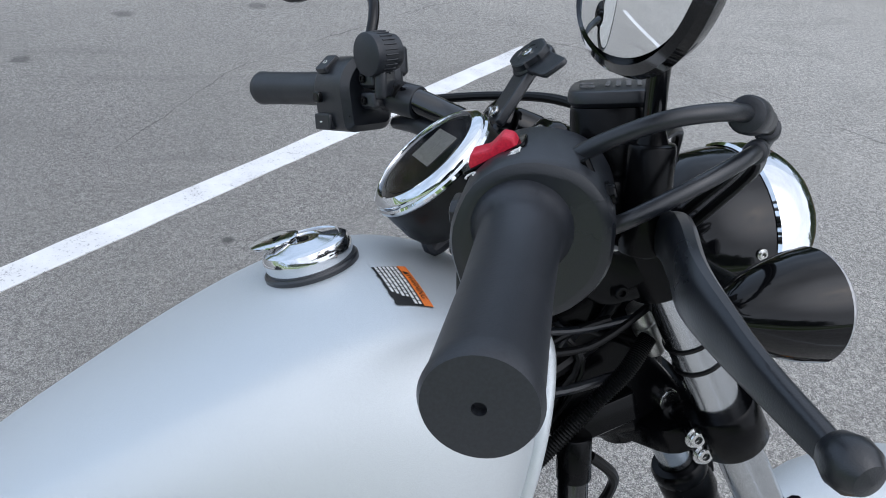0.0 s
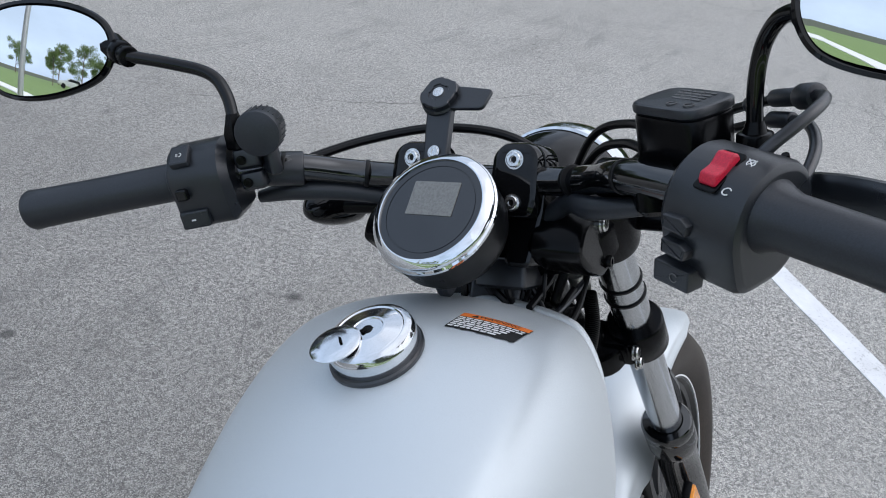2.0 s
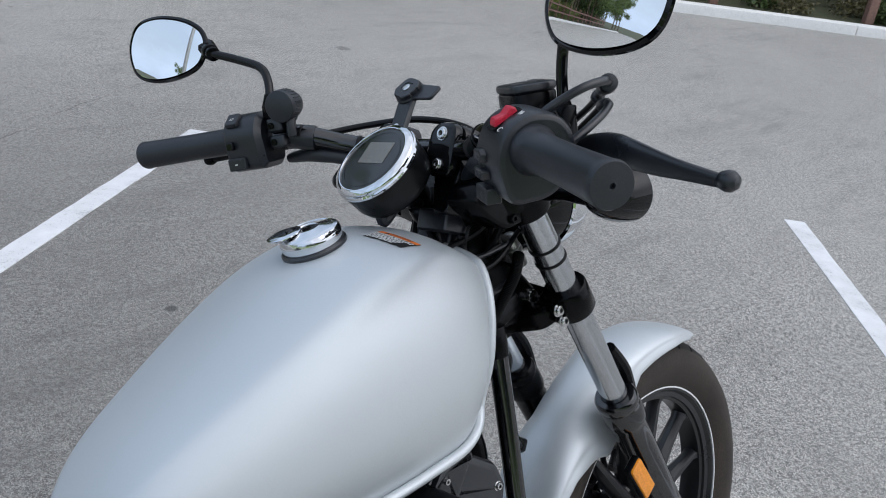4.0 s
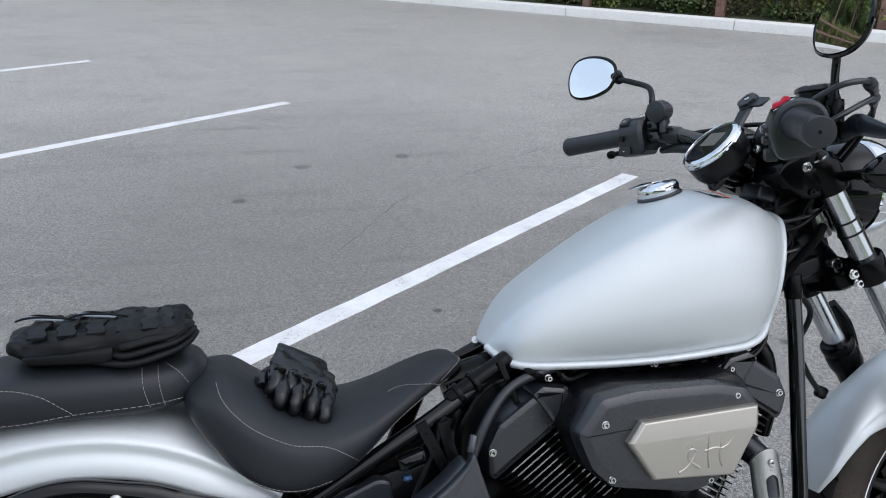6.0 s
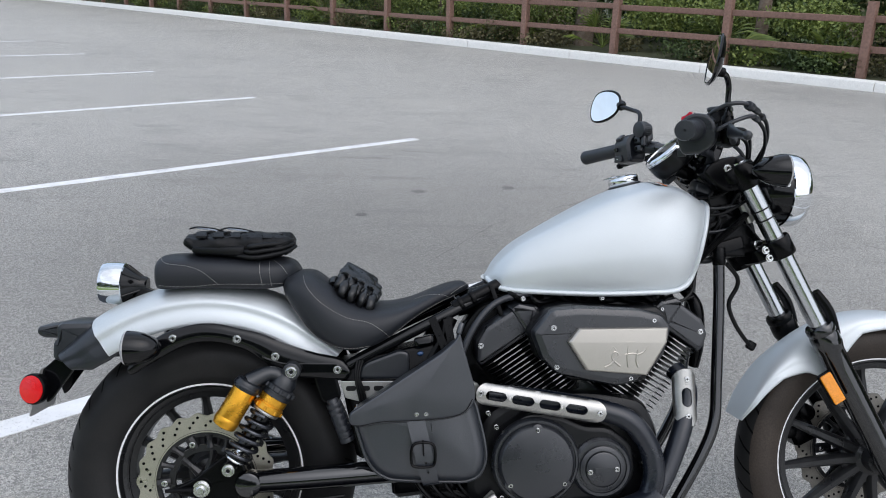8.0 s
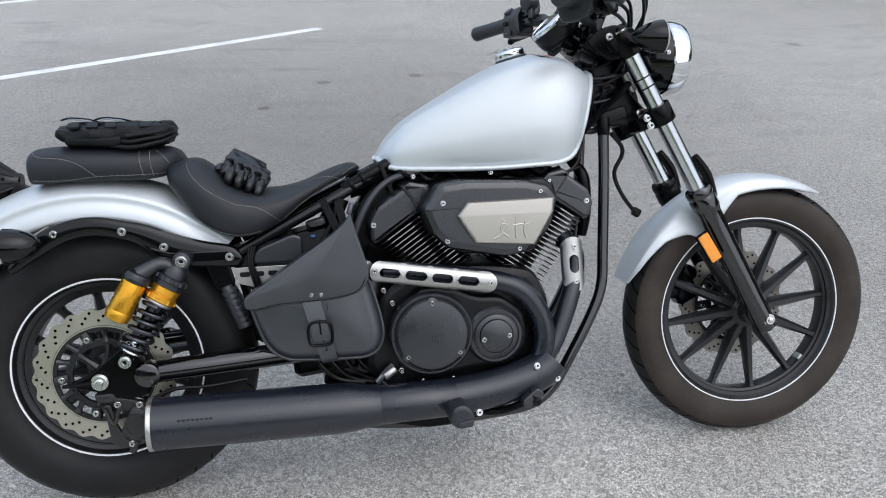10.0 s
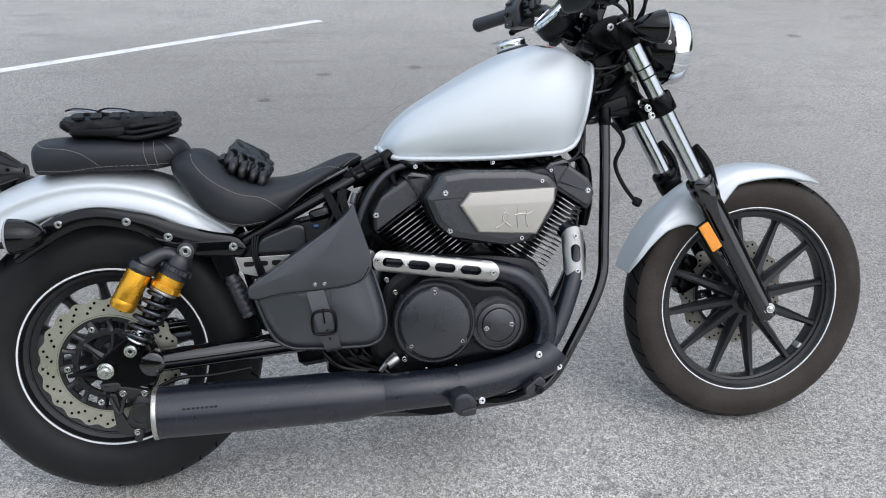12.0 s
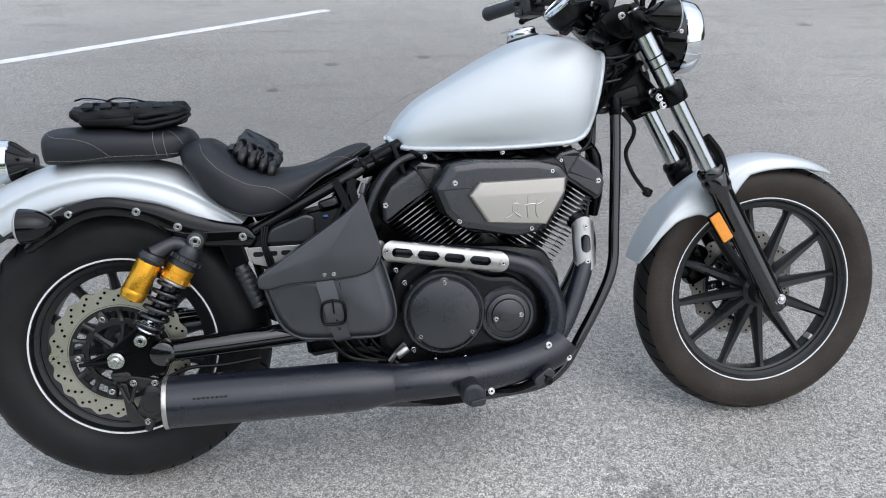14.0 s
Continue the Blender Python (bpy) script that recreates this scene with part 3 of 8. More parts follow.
def stall_line(i, length=5.6, width=0.1):
    bm = nb()
    a = FIRST_END + ALONG * STALL * i
    rng = random.Random(i + 20)
    n, left, right = 40, [], []
    for k in range(n + 1):
        p = a - ACROSS * (length * k / n)
        left.append(p + ALONG * (width / 2 + rng.uniform(-0.003, 0.003)) + Vector((0, 0, 0.003)))
        right.append(p - ALONG * (width / 2 + rng.uniform(-0.003, 0.003)) + Vector((0, 0, 0.003)))
    rows = [[q + Vector((0, 0, -0.0045)) for q in left], left, right, [q + Vector((0, 0, -0.0045)) for q in right]]
    skin(bm, rows, closed_ring=False)
    thing("stall_line", bm, PAINT, "worn white painted parking line on asphalt", "parking line", "parking lines", "structure")


for i in range(-4, 9):
    stall_line(i)


def kerb(name, at, label, step, s0, s1, up=0.15, deep=0.16):
    """A kerb of separate cast lengths with a rounded lip."""
    base = tagged(new(name), label, "kerb", kind="structure")
    prof = [(0, -0.10), (0, up - 0.03), (0.008, up - 0.01), (0.03, up), (deep, up), (deep, -0.10)]
    n = int((s1 - s0) / step)
    bm = nb()
    skin(bm, [[at(k * step + (0.006 if k == 0 else -0.006), o, z) - at(0, 0) for o, z in prof] for k in (0, 1)])
    me = finish(bm, "kerb_length", CONCRETE)
    for k in range(n):
        ob = new("kerb_length", me)
        ob.parent, ob.location = base, at(s0 + k * step, 0)
    return base


kerb("kerb_fence", lambda s, o, z=0.0: kerb_point(s, o - 0.18, z), "pale concrete kerb along the fence side", 3.0, -45, 75, deep=0.335)
kerb("kerb_lawn", lawn_point, "pale concrete kerb at the head of the stalls", 3.0, -45, 75)

bm = nb()
skin(bm, [[kerb_point(s, o, z) for o, z in ((0.16, -0.12), (0.16, 0.13), (1.2, 0.16), (30, 0.25), (30, -0.12))] for s in range(-45, 76, 4)])
thing("planting_bed", bm, SOIL, "bed of dark leaf litter behind the kerb", "soil", kind="structure")
bm = nb()
skin(bm, [[lawn_point(s, o, z) for o, z in ((0.16, -0.12), (0.16, 0.12), (3, 0.14), (60, 0.3), (60, -0.12))] for s in range(-45, 76, 4)])
thing("lawn", bm, GRASS, "mown green lawn beside the parking lot", "lawn", kind="structure")
bm = nb()
skin(bm, [[lawn_point(s, o, z) for o, z in ((3.4, 0.0), (3.4, 0.165), (4.7, 0.172), (4.7, 0.0))] for s in range(-45, 76, 3)])
thing("sidewalk", bm, CONCRETE, "pale concrete footpath across the lawn", "footpath", kind="structure")


def fence():
    base = tagged(new("rail_fence"), "brown timber post and rail fence with two rails", "fence", kind="structure")
    gap, top, off = 2.45, 1.22, 0.42
    rng = random.Random(3)
    bm = nb()
    loop = [(-0.07, -0.07), (0.07, -0.07), (0.07, 0.07), (-0.07, 0.07)]
    slab(bm, loop, lambda u, v, w: KERB_DIR * u + KERB_OUT * v + Vector((0, 0, top + w)), top + 0.1, 0.012, 0.012)
    post = finish(bm, "post", FENCE)
    bm = nb()
    slab(bm, [(-0.03, -0.055), (0.03, -0.055), (0.03, 0.055), (-0.03, 0.055)], lambda u, v, w: KERB_OUT * u + Vector((0, 0, v)) + KERB_DIR * (w + gap + 0.05), gap + 0.1, 0.006, 0.02)
    rail = finish(bm, "rail", FENCE)
    s0 = FENCE_S
    for k in range(-14, 20):
        s = s0 + k * gap
        ob = new("post", post)
        ob.parent = base
        ob.matrix_local = Matrix.Translation(kerb_point(s, off, 0.13)) @ pose(0, 0, 0, rng.uniform(-1, 1), rng.uniform(-1, 1), rng.uniform(-4, 4))
        for h in (0.45, 0.93):
            ob = new("rail", rail)
            ob.parent = base
            ob.matrix_local = Matrix.Translation(kerb_point(s, off + rng.uniform(-0.02, 0.02), 0.13 + h + rng.uniform(-0.02, 0.02)))
    return base


fence()


def leaf_cloud(bm, centre, size, count, leaf, rng, flat=0.0):
    """Small folded leaves strewn through a lumpy ellipsoid."""
    c = Vector(centre)
    for _ in range(count):
        d = Vector((rng.gauss(0, 1), rng.gauss(0, 1), rng.gauss(0, 1))).normalized() * rng.random() ** 0.45
        p = c + Vector((d.x * size[0], d.y * size[1], d.z * size[2]))
        n = Vector((rng.gauss(0, 1), rng.gauss(0, 1), rng.gauss(0, 1) + 0.6)).normalized()
        x, y, _ = basis(n)
        a = rng.random() * 6.28
        u, v = x * math.cos(a) + y * math.sin(a), y * math.cos(a) - x * math.sin(a)
        w, h = leaf * rng.uniform(0.3, 0.5), leaf * rng.uniform(0.8, 1.3)
        vs = [bm.verts.new(q) for q in (p, p + u * h * 0.5 + v * w + n * w * 0.3, p + u * h, p + u * h * 0.5 - v * w + n * w * 0.3)]
        bm.faces.new(vs)


def raw(bm, name, mats):
    me = bpy.data.meshes.new(name)
    bm.to_mesh(me)
    bm.free()
    for m in mats:
        me.materials.append(m)
    return me


def hedge():
    """Shrubs behind the fence, in lumps of different height."""
    rng = random.Random(8)
    bms = [nb(), nb(), nb()]
    for k in range(150):
        s = rng.uniform(-22, 42)
        near = rng.random()
        size = rng.uniform(0.35, 0.75)
        kind = rng.choices((0, 1, 2), (4, 3, 2))[0]
        h = rng.uniform(0.35, 0.9)
        leaf_cloud(bms[kind], kerb_point(s, 0.9 + near * 1.8, 0.15 + h * 0.75), (size, size, h), 560, 0.066, rng)
    # low growth up to the kerb, browner, and fresh green tops above it
    for k in range(150):
        h = rng.uniform(0.16, 0.34)
        leaf_cloud(bms[rng.choices((0, 1, 2), (2, 4, 4))[0]], kerb_point(rng.uniform(-14, 32), rng.uniform(0.55, 1.1), 0.12 + h * 0.8), (rng.uniform(0.35, 0.6), 0.34, h), 380, 0.062, rng)
    for k in range(110):
        leaf_cloud(bms[0], kerb_point(rng.uniform(-14, 34), rng.uniform(1.1, 2.2), rng.uniform(0.75, 1.25)), (rng.uniform(0.4, 0.7), 0.5, rng.uniform(0.2, 0.38)), 420, 0.066, rng)
    for bm, m, label in zip(bms, (LEAF_MID, LEAF_DARK, LEAF_DRY), ("green shrub leaves behind the rail fence", "dark green shrub leaves behind the rail fence", "brownish shrub leaves behind the rail fence")):
        tagged(new("shrub_foliage", raw(bm, "shrub_foliage", [m])), label, "shrubs", kind="stuff")
    bm = nb()
    for k in range(420):
        s, o = rng.uniform(-40, 70), rng.uniform(3.5, 9.0)
        leaf_cloud(bm, kerb_point(s, o, rng.uniform(0.3, 8.5)), (1.5, 1.5, 1.1), 190, 0.25, rng)
    tagged(new("woods_foliage", raw(bm, "woods_foliage", [LEAF_DARK])), "dense dark green woods behind the fence", "woods", kind="stuff")
    bm = nb()
    for k in range(300):
        s, o = rng.uniform(18, 76), rng.uniform(5.0, 10.0)
        leaf_cloud(bm, kerb_point(s, o, rng.uniform(1.0, 12.5)), (1.7, 1.7, 1.3), 110, 0.36, rng)
    tagged(new("woods_foliage", raw(bm, "woods_foliage", [LEAF_TREE])), "tall mid-green trees along the end of the lot", "woods", kind="stuff")
    bm = nb()
    for k in range(420):
        s, o = rng.uniform(-60, 2), rng.uniform(19.0, 26.0)
        leaf_cloud(bm, lawn_point(s, o, rng.uniform(0.3, 8.5)), (1.9, 1.9, 1.3), 90, 0.42, rng)
    tagged(new("woods_foliage", raw(bm, "woods_foliage", [LEAF_DARK])), "dark tree belt beyond the lawn", "woods", kind="stuff")
    bm = nb()
    for k in range(520):
        s, o = rng.uniform(-40, 72), rng.uniform(9.0, 13.0)
        leaf_cloud(bm, kerb_point(s, o, rng.uniform(0.3, 8.0)), (2.2, 2.2, 1.5), 170, 0.36, rng)
    tagged(new("woods_foliage", raw(bm, "woods_foliage", [LEAF_DARK])), "dark tree crowns further back in the woods", "woods", kind="stuff")
    # an understorey that closes the foot of the woods
    bm, low = nb(), random.Random(64)
    for k in range(190):
        leaf_cloud(bm, kerb_point(-24 + 68 * k / 190 + low.uniform(-0.4, 0.4), low.uniform(3.0, 5.5), low.uniform(0.7, 2.3)), (0.85, 0.85, 0.75), 230, 0.13, low)
    tagged(new("woods_foliage", raw(bm, "woods_foliage", [LEAF_DARK])), "dark undergrowth at the foot of the woods", "woods", kind="stuff")


hedge()


def trunk_mesh(rng, height, r, limbs=11, spread=0.5):
    bm = nb()
    lean = Vector((rng.uniform(-0.06, 0.06), rng.uniform(-0.06, 0.06), 0))
    tube(bm, [Vector((0, 0, -0.1)), lean * height * 0.3 + Vector((0, 0, height * 0.35)), lean * height * 0.6 + Vector((0, 0, height * 0.7)), lean * height + Vector((0, 0, height))], [r * 1.25, r, r * 0.7, r * 0.25], 9, 5)
    tips = []
    for k in range(limbs):
        z = height * rng.uniform(0.25, 0.9)
        a = k * 2.4 + rng.uniform(-0.4, 0.4)
        b = lean * z + Vector((0, 0, z))
        e = b + Vector((math.cos(a), math.sin(a), rng.uniform(0.4, 0.9))) * height * spread * rng.uniform(0.35, 0.6)
        tube(bm, [b, (b + e) / 2 + Vector((0, 0, 0.08 * height * spread)), e], [r * 0.4, r * 0.26, r * 0.08], 6, 4)
        tips.append(e)
    return bm, tips + [lean * height + Vector((0, 0, height))]


def tree(label, height, r, crown, leaves, seed, at, leaf=0.12):
    rng = random.Random(seed)
    base = tagged(new("tree"), label, "tree", "trees beside the lot")
    bm, tips = trunk_mesh(rng, height, r)
    part("trunk", bm, BARK, base)
    bm = nb()
    for t in tips:
        for _ in range(3):
            leaf_cloud(bm, t + Vector((rng.gauss(0, crown * 0.35), rng.gauss(0, crown * 0.35), rng.gauss(0, crown * 0.25))), (crown * 0.5, crown * 0.5, crown * 0.38), leaves, leaf, rng)
    ob = new("crown", raw(bm, "crown", [LEAF_TREE]))
    ob.parent = base
    base.location = at
    return base


a_tree = tree("young broadleaf tree with a thin open crown on the lawn", 3.6, 0.045, 0.72, 130, 4, lawn_point(27.0, 26.0, 0.13), 0.10)
b_tree = tree("broadleaf tree with a rounded crown on the lawn", 6.5, 0.10, 1.5, 170, 5, lawn_point(30.0, 27.0, 0.15), 0.16)
for s, o, k, who in ((34, 24, 1.0, a_tree), (43, 23, 1.1, a_tree), (54, 24, 1.0, a_tree), (37, 28, 0.8, b_tree), (24, 26, 0.7, b_tree), (46, 30, 0.9, b_tree), (11, 26, 0.7, b_tree),
                     (0, 24, 0.8, b_tree), (-9, 12, 1.0, a_tree), (-12, 24, 0.9, b_tree), (-24, 20, 1.0, b_tree), (56, 32, 0.9, b_tree), (62, 26, 0.7, b_tree), (18, 30, 0.8, b_tree), (5, 31, 0.9, b_tree)):
    copy_thing(who, Matrix.Translation(lawn_point(s, o, 0.15)) @ pose(0, 0, 0, 0, 0, s * 37)).scale = (k, k, k)

# a tall belt of trees further along behind the kerb
belt = random.Random(31)
for k in range(15):
    f = 0.95 + 0.35 * belt.random()
    copy_thing(b_tree, Matrix.Translation(kerb_point(27 + 4.6 * k + belt.uniform(-1.2, 1.2), 2.6 + belt.uniform(0, 3.0), 0.1)) @ pose(0, 0, 0, 0, 0, 71 * k)).scale = (f * 1.15, f * 1.15, f)


def bed_trunk(s, o, r, h):
    bm = nb()
    p = kerb_point(s, o, 0.1)
    tube(bm, [p, p + Vector((0.03, 0.02, h * 0.5)), p + Vector((-0.05, 0.08, h))], [r * 1.15, r, r * 0.8], 12, 6)
    base = tagged(new("pine_tree"), "tall tree with a bare brown trunk among the shrubs", "tree", "trees behind the fence")
    part("trunk", bm, BARK, base)
    bm = nb()
    rng = random.Random(int(s * 10))
    for k in range(9):
        leaf_cloud(bm, p + Vector((rng.uniform(-1.3, 1.3), rng.uniform(-1.3, 1.3), h + rng.uniform(-0.6, 1.6))), (0.9, 0.9, 0.6), 110, 0.22, rng)
    ob = new("crown", raw(bm, "crown", [LEAF_DARK]))
    ob.parent = base


for k, o, r in ((0.62, 1.4, 0.20), (2.6, 1.6, 0.15), (-1.05, 1.5, 0.11), (5.2, 2.0, 0.16), (8.3, 2.4, 0.18), (-3.4, 1.8, 0.17), (12, 2.2, 0.2)):
    bed_trunk(FENCE_S + k * 2.45, o, r, 5.5)


def palmetto(s, o, size, seed):
    """A fan of narrow stiff fronds."""
    rng = random.Random(seed)
    p = kerb_point(s, o, 0.2)
    base = tagged(new("palmetto"), "green fan palm with stiff narrow fronds behind the fence", "palm", "palms behind the fence")
    base.location = p
    for k in range(11):
        bm = nb()
        a, tilt = rng.random() * 6.28, rng.uniform(0.25, 1.1)
        d = Vector((math.cos(a) * math.cos(tilt), math.sin(a) * math.cos(tilt), math.sin(tilt)))
        e = d * size * rng.uniform(0.6, 1.0) * 0.6
        tube(bm, [Vector((0, 0, 0)), e / 2, e], [0.012, 0.01, 0.006], 5, 2)
        x, y, _ = basis(d)
        for j in range(13):
            b = (j - 6) / 6 * 1.25
            f = (d * math.cos(b) + x * math.sin(b)).normalized() * size * 0.5
            w = y * 0.012 + d.cross(f).normalized() * 0.014
            vs = [bm.verts.new(q) for q in (e - w * 0.4, e + f * 0.5 - w, e + f + Vector((0, 0, -0.1 * size)), e + f * 0.5 + w)]
            bm.faces.new(vs)
        ob = new("frond", raw(bm, "frond", [LEAF_MID]))
        ob.parent = base


for i, (s, o, z) in enumerate(((0.25, 0.9, 1.0), (-0.9, 1.1, 1.5), (-1.75, 0.9, 0.9), (-2.3, 1.0, 1.0), (1.4, 1.2, 1.1), (3.2, 1.3, 1.2), (4.4, 1.0, 1.0))):
    palmetto(FENCE_S + s * 2.45, o, z, i)


def lamp_post(at):
    base = tagged(new("lamp_post"), "tall galvanised lamp post on the lawn", "lamp post")
    bm = nb()
    tube(bm, [at, at + Vector((0, 0, 4)), at + Vector((0, 0, 8))], [0.10, 0.085, 0.06], 14, 4)
    part("pole", bm, POLE, base)
    bm = nb()
    boxy(bm, at + Vector((0.3, 0, 8.02)), (0.7, 0.3, 0.12), edge=0.02, round_=0.05)
    part("lamp_head", bm, POLE, base)
    bm = nb()
    rod(bm, at, at + Vector((0, 0, 0.08)), 0.20, edge=0.02)
    part("footing", bm, CONCRETE, base)


lamp_post(lawn_point(10.2, 2.0, 0.13))


def car(at, heading, label):
    """A saloon seen far off."""
    base = tagged(new("car"), label, "car", "cars beyond the lawn")
    body = [(-2.2, 0.45), (-2.25, 0.75), (-2.1, 0.95), (-1.5, 1.0), (-0.9, 1.42), (0.5, 1.45), (1.15, 1.0), (2.0, 0.88), (2.25, 0.65), (2.2, 0.35), (-2.15, 0.35)]
    bm = nb()
    slab(bm, body, side(-0.88), 1.76, 0.12, 0.18)
    part("body", bm, CAR_WHITE, base)
    bm = nb()
    slab(bm, [(-1.3, 1.02), (-0.8, 1.36), (0.42, 1.38), (0.95, 1.02)], side(-0.885), 1.77, 0.01, 0.06)
    part("window", bm, CAR_GLASS, base)
    for x in (-1.4, 1.4):
        for y in (-0.8, 0.8):
            bm = nb()
            lathe(bm, (x, y - 0.1, 0.33), (0, 1, 0), [(0.2, 0.0), (0.31, 0.01), (0.33, 0.05), (0.33, 0.15), (0.31, 0.2), (0.2, 0.2)], 24)
            part("wheel", bm, TYRE, base)
    base.matrix_world = Matrix.Translation(at) @ pose(0, 0, 0, 0, 0, heading)
    return base


a_car = car(lawn_point(30, 27, 0.2), 70, "white car parked beyond the lawn")
for s, o, r in ((37, 31, 60), (44, 27, 66)):
    copy_thing(a_car, Matrix.Translation(lawn_point(s, o, 0.2)) @ pose(0, 0, 0, 0, 0, r))

# ---- the motorcycle ----
LEAN = 17.04
BIKE = pose(0, 0, 0.0031, -LEAN, 0, 0)
RAKE = radians(29)
STEER = Matrix.Translation((1.70, 0, 0)) @ Matrix.Rotation(radians(-1.85), 4, Vector((-math.sin(RAKE), 0, math.cos(RAKE)))) @ Matrix.Translation((-1.70, 0, 0))
bike = tagged(new("motorcycle"), "silver and black cruiser motorcycle leaning on its side stand", "motorcycle")
bike.matrix_world = BIKE

BOLTS = {}


def bolt(parent, p, axis=(0, -1, 0), r=0.006, h=0.004, socket=True, m=None, mat=None, name="bolt"):
    """A bolt of its own on shared mesh data."""
    key = (r, h, socket, mat)
    if key not in BOLTS:
        bm = nb()
        bolt_head(bm, (0, 0, 0), (0, 0, 1), r, h, socket)
        BOLTS[key] = finish(bm, "bolt", [mat or BOLT, WIRE])
    ob = new(name, BOLTS[key])
    ob.parent = parent
    q = Vector(axis).to_track_quat("Z", "Y").to_matrix().to_4x4()
    ob.matrix_local = (m or Matrix()) @ Matrix.Translation(p) @ q
    return ob


# -- fuel tank --
# along: bottom x, bottom z, top x, top z, half width, half width at the seam
TANK = [
    (0.618, 0.766, 0.628, 0.782, 0.030, 0.026), (0.628, 0.755, 0.645, 0.808, 0.062, 0.054), (0.655, 0.744, 0.690, 0.850, 0.093, 0.083),
    (0.740, 0.740, 0.777, 0.902, 0.122, 0.106), (0.830, 0.738, 0.860, 0.947, 0.141, 0.120), (0.905, 0.739, 0.928, 0.976, 0.151, 0.128),
    (0.970, 0.742, 0.995, 0.990, 0.154, 0.130), (1.020, 0.745, 1.050, 0.983, 0.149, 0.128), (1.052, 0.756, 1.088, 0.964, 0.138, 0.120), (1.070, 0.772, 1.112, 0.948, 0.122, 0.108)]


def tank_ring(row, n=24):
    """Half section with a nearly flat deck, a soft crease at the shoulder and a side that tucks in towards the seam, then mirrored."""
    xb, zb, xt, zt, w, wb = row
    tall = zt - zb
    zw, yr, zr = zb + 0.36 * tall, 0.775 * w, zt - 0.088 * tall
    zc = zr - (w - yr) * 1.15
    half = [(yr * k / n, zt - (zt - zr) * (k / n) ** 2.1) for k in range(n)]
    for k in range(n):
        u = k / n
        half.append(((1 - u) ** 2 * yr + (1 - (1 - u) ** 2) * w, (1 - u) ** 2 * zr + 2 * u * (1 - u) * zc + u * u * zw))
    half += [(w - (w - wb) * (k / n) ** 1.9, zw + (zb - zw) * k / n) for k in range(n + 1)]
    for _ in range(5):
        half = [half[0]] + [tuple(0.25 * p + 0.5 * q + 0.25 * r for p, q, r in zip(half[i - 1], half[i], half[i + 1])) for i in range(1, len(half) - 1)] + [half[-1]]
    out = [Vector((xb + (xt - xb) * (z - zb) / tall, -y, z)) for y, z in half]
    return out + [Vector((p.x, -p.y, p.z)) for p in reversed(out[1:])]


def dense(rows, steps=5):
    """More rows, on a smooth curve through those given."""
    cols = [spline([(i, v, 0) for i, v in enumerate(c)], steps) for c in zip(*rows)]
    return [tuple(c[i].y for c in cols) for i in range(len(cols[0]))]


tank = tagged(new("fuel_tank"), "satin silver teardrop fuel tank")
tank.parent = bike
bm = nb()
TROWS = dense(TANK, 8)
skin(bm, [tank_ring(r) for r in TROWS])
bmesh.ops.triangulate(bm, faces=bm.faces)
bmesh.ops.recalc_face_normals(bm, faces=bm.faces)
TANK_BVH = BVHTree.FromBMesh(bm)
part("tank_shell", bm, SILVER, tank, sharp=50)
bm = nb()
seam = [Vector((r[0], -r[5] - 0.0050, r[1] - 0.003)) for r in TROWS]
front = [p + Vector((0.003, 0, 0)) for p in tank_ring(TROWS[-1])]
half = front[: len(front) // 2 + 1]
path = seam + list(reversed(half))[5:-1]
path = path + [Vector((p.x, -p.y, p.z)) for p in reversed(path)]
tube(bm, path[::2], 0.0060, 12, smooth=False)
part("seam_flange", bm, SILVER, tank, "folded silver seam along the tank's lower edge")


def drop(x, y, lift=0.0008):
    """The point on top of the tank."""
    hit = TANK_BVH.ray_cast(Vector((x, y, 1.2)), Vector((0, 0, -1)))
    return hit[0] + hit[1] * lift if hit[0] else Vector((x, y, 0.98))


# filler cap with its key cover turned aside
CAP = drop(0.950, 0.004, 0.0)
CAP_UP = TANK_BVH.ray_cast(Vector((0.948, 0.004, 1.2)), Vector((0, 0, -1)))[1]
bm = nb()
lathe(bm, CAP - CAP_UP * 0.006, CAP_UP, [(0.0370, 0), (0.0382, 0.0020), (0.0382, 0.0070), (0.0368, 0.0086), (0.02, 0.0086)], 48)
part("cap_gasket", bm, ENGINE_COVER, tank)
bm = nb()
lathe(bm, CAP, CAP_UP, [(0.032, -0.003), (0.0350, 0.001), (0.0355, 0.009), (0.0360, 0.012), (0.0354, 0.0155), (0.0338, 0.0188), (0.0305, 0.0206), (0.0285, 0.0210), (0.0276, 0.0203), (0.0262, 0.0208), (0.0150, 0.0228), (0.0140, 0.0232), (0.0128, 0.0232), (0.0122, 0.0222), (0.0001, 0.0222)], 56)
ob = part("cap_body", bm, CHROME_SOFT, tank, "polished chrome filler cap")
bm = nb()
key = CAP + CAP_UP * 0.0218
boxy(bm, key + CAP_UP * 0.0006, (0.012, 0.0045, 0.0012), (0, 0, -35), edge=0.0003, round_=0.0018)
rod(bm, key, key + CAP_UP * 0.0012, 0.0040, seg=16)
part("keyhole", bm, BLACK_SATIN, ob)
bm = nb()
LID = CAP + CAP_UP * 0.0228 + (Vector((-0.022, 0.016, 0)) - CAP_UP * CAP_UP.dot(Vector((-0.022, 0.016, 0))))
lathe(bm, LID, (CAP_UP + Vector((-0.012, 0.010, 0))), [(0.0190, 0.0), (0.0202, 0.001), (0.0202, 0.002), (0.0185, 0.0028), (0.010, 0.0034), (0.0001, 0.0036)], 40)
part("key_cover", bm, CHROME_SOFT, ob, "round chrome key cover swung aside")
bm = nb()
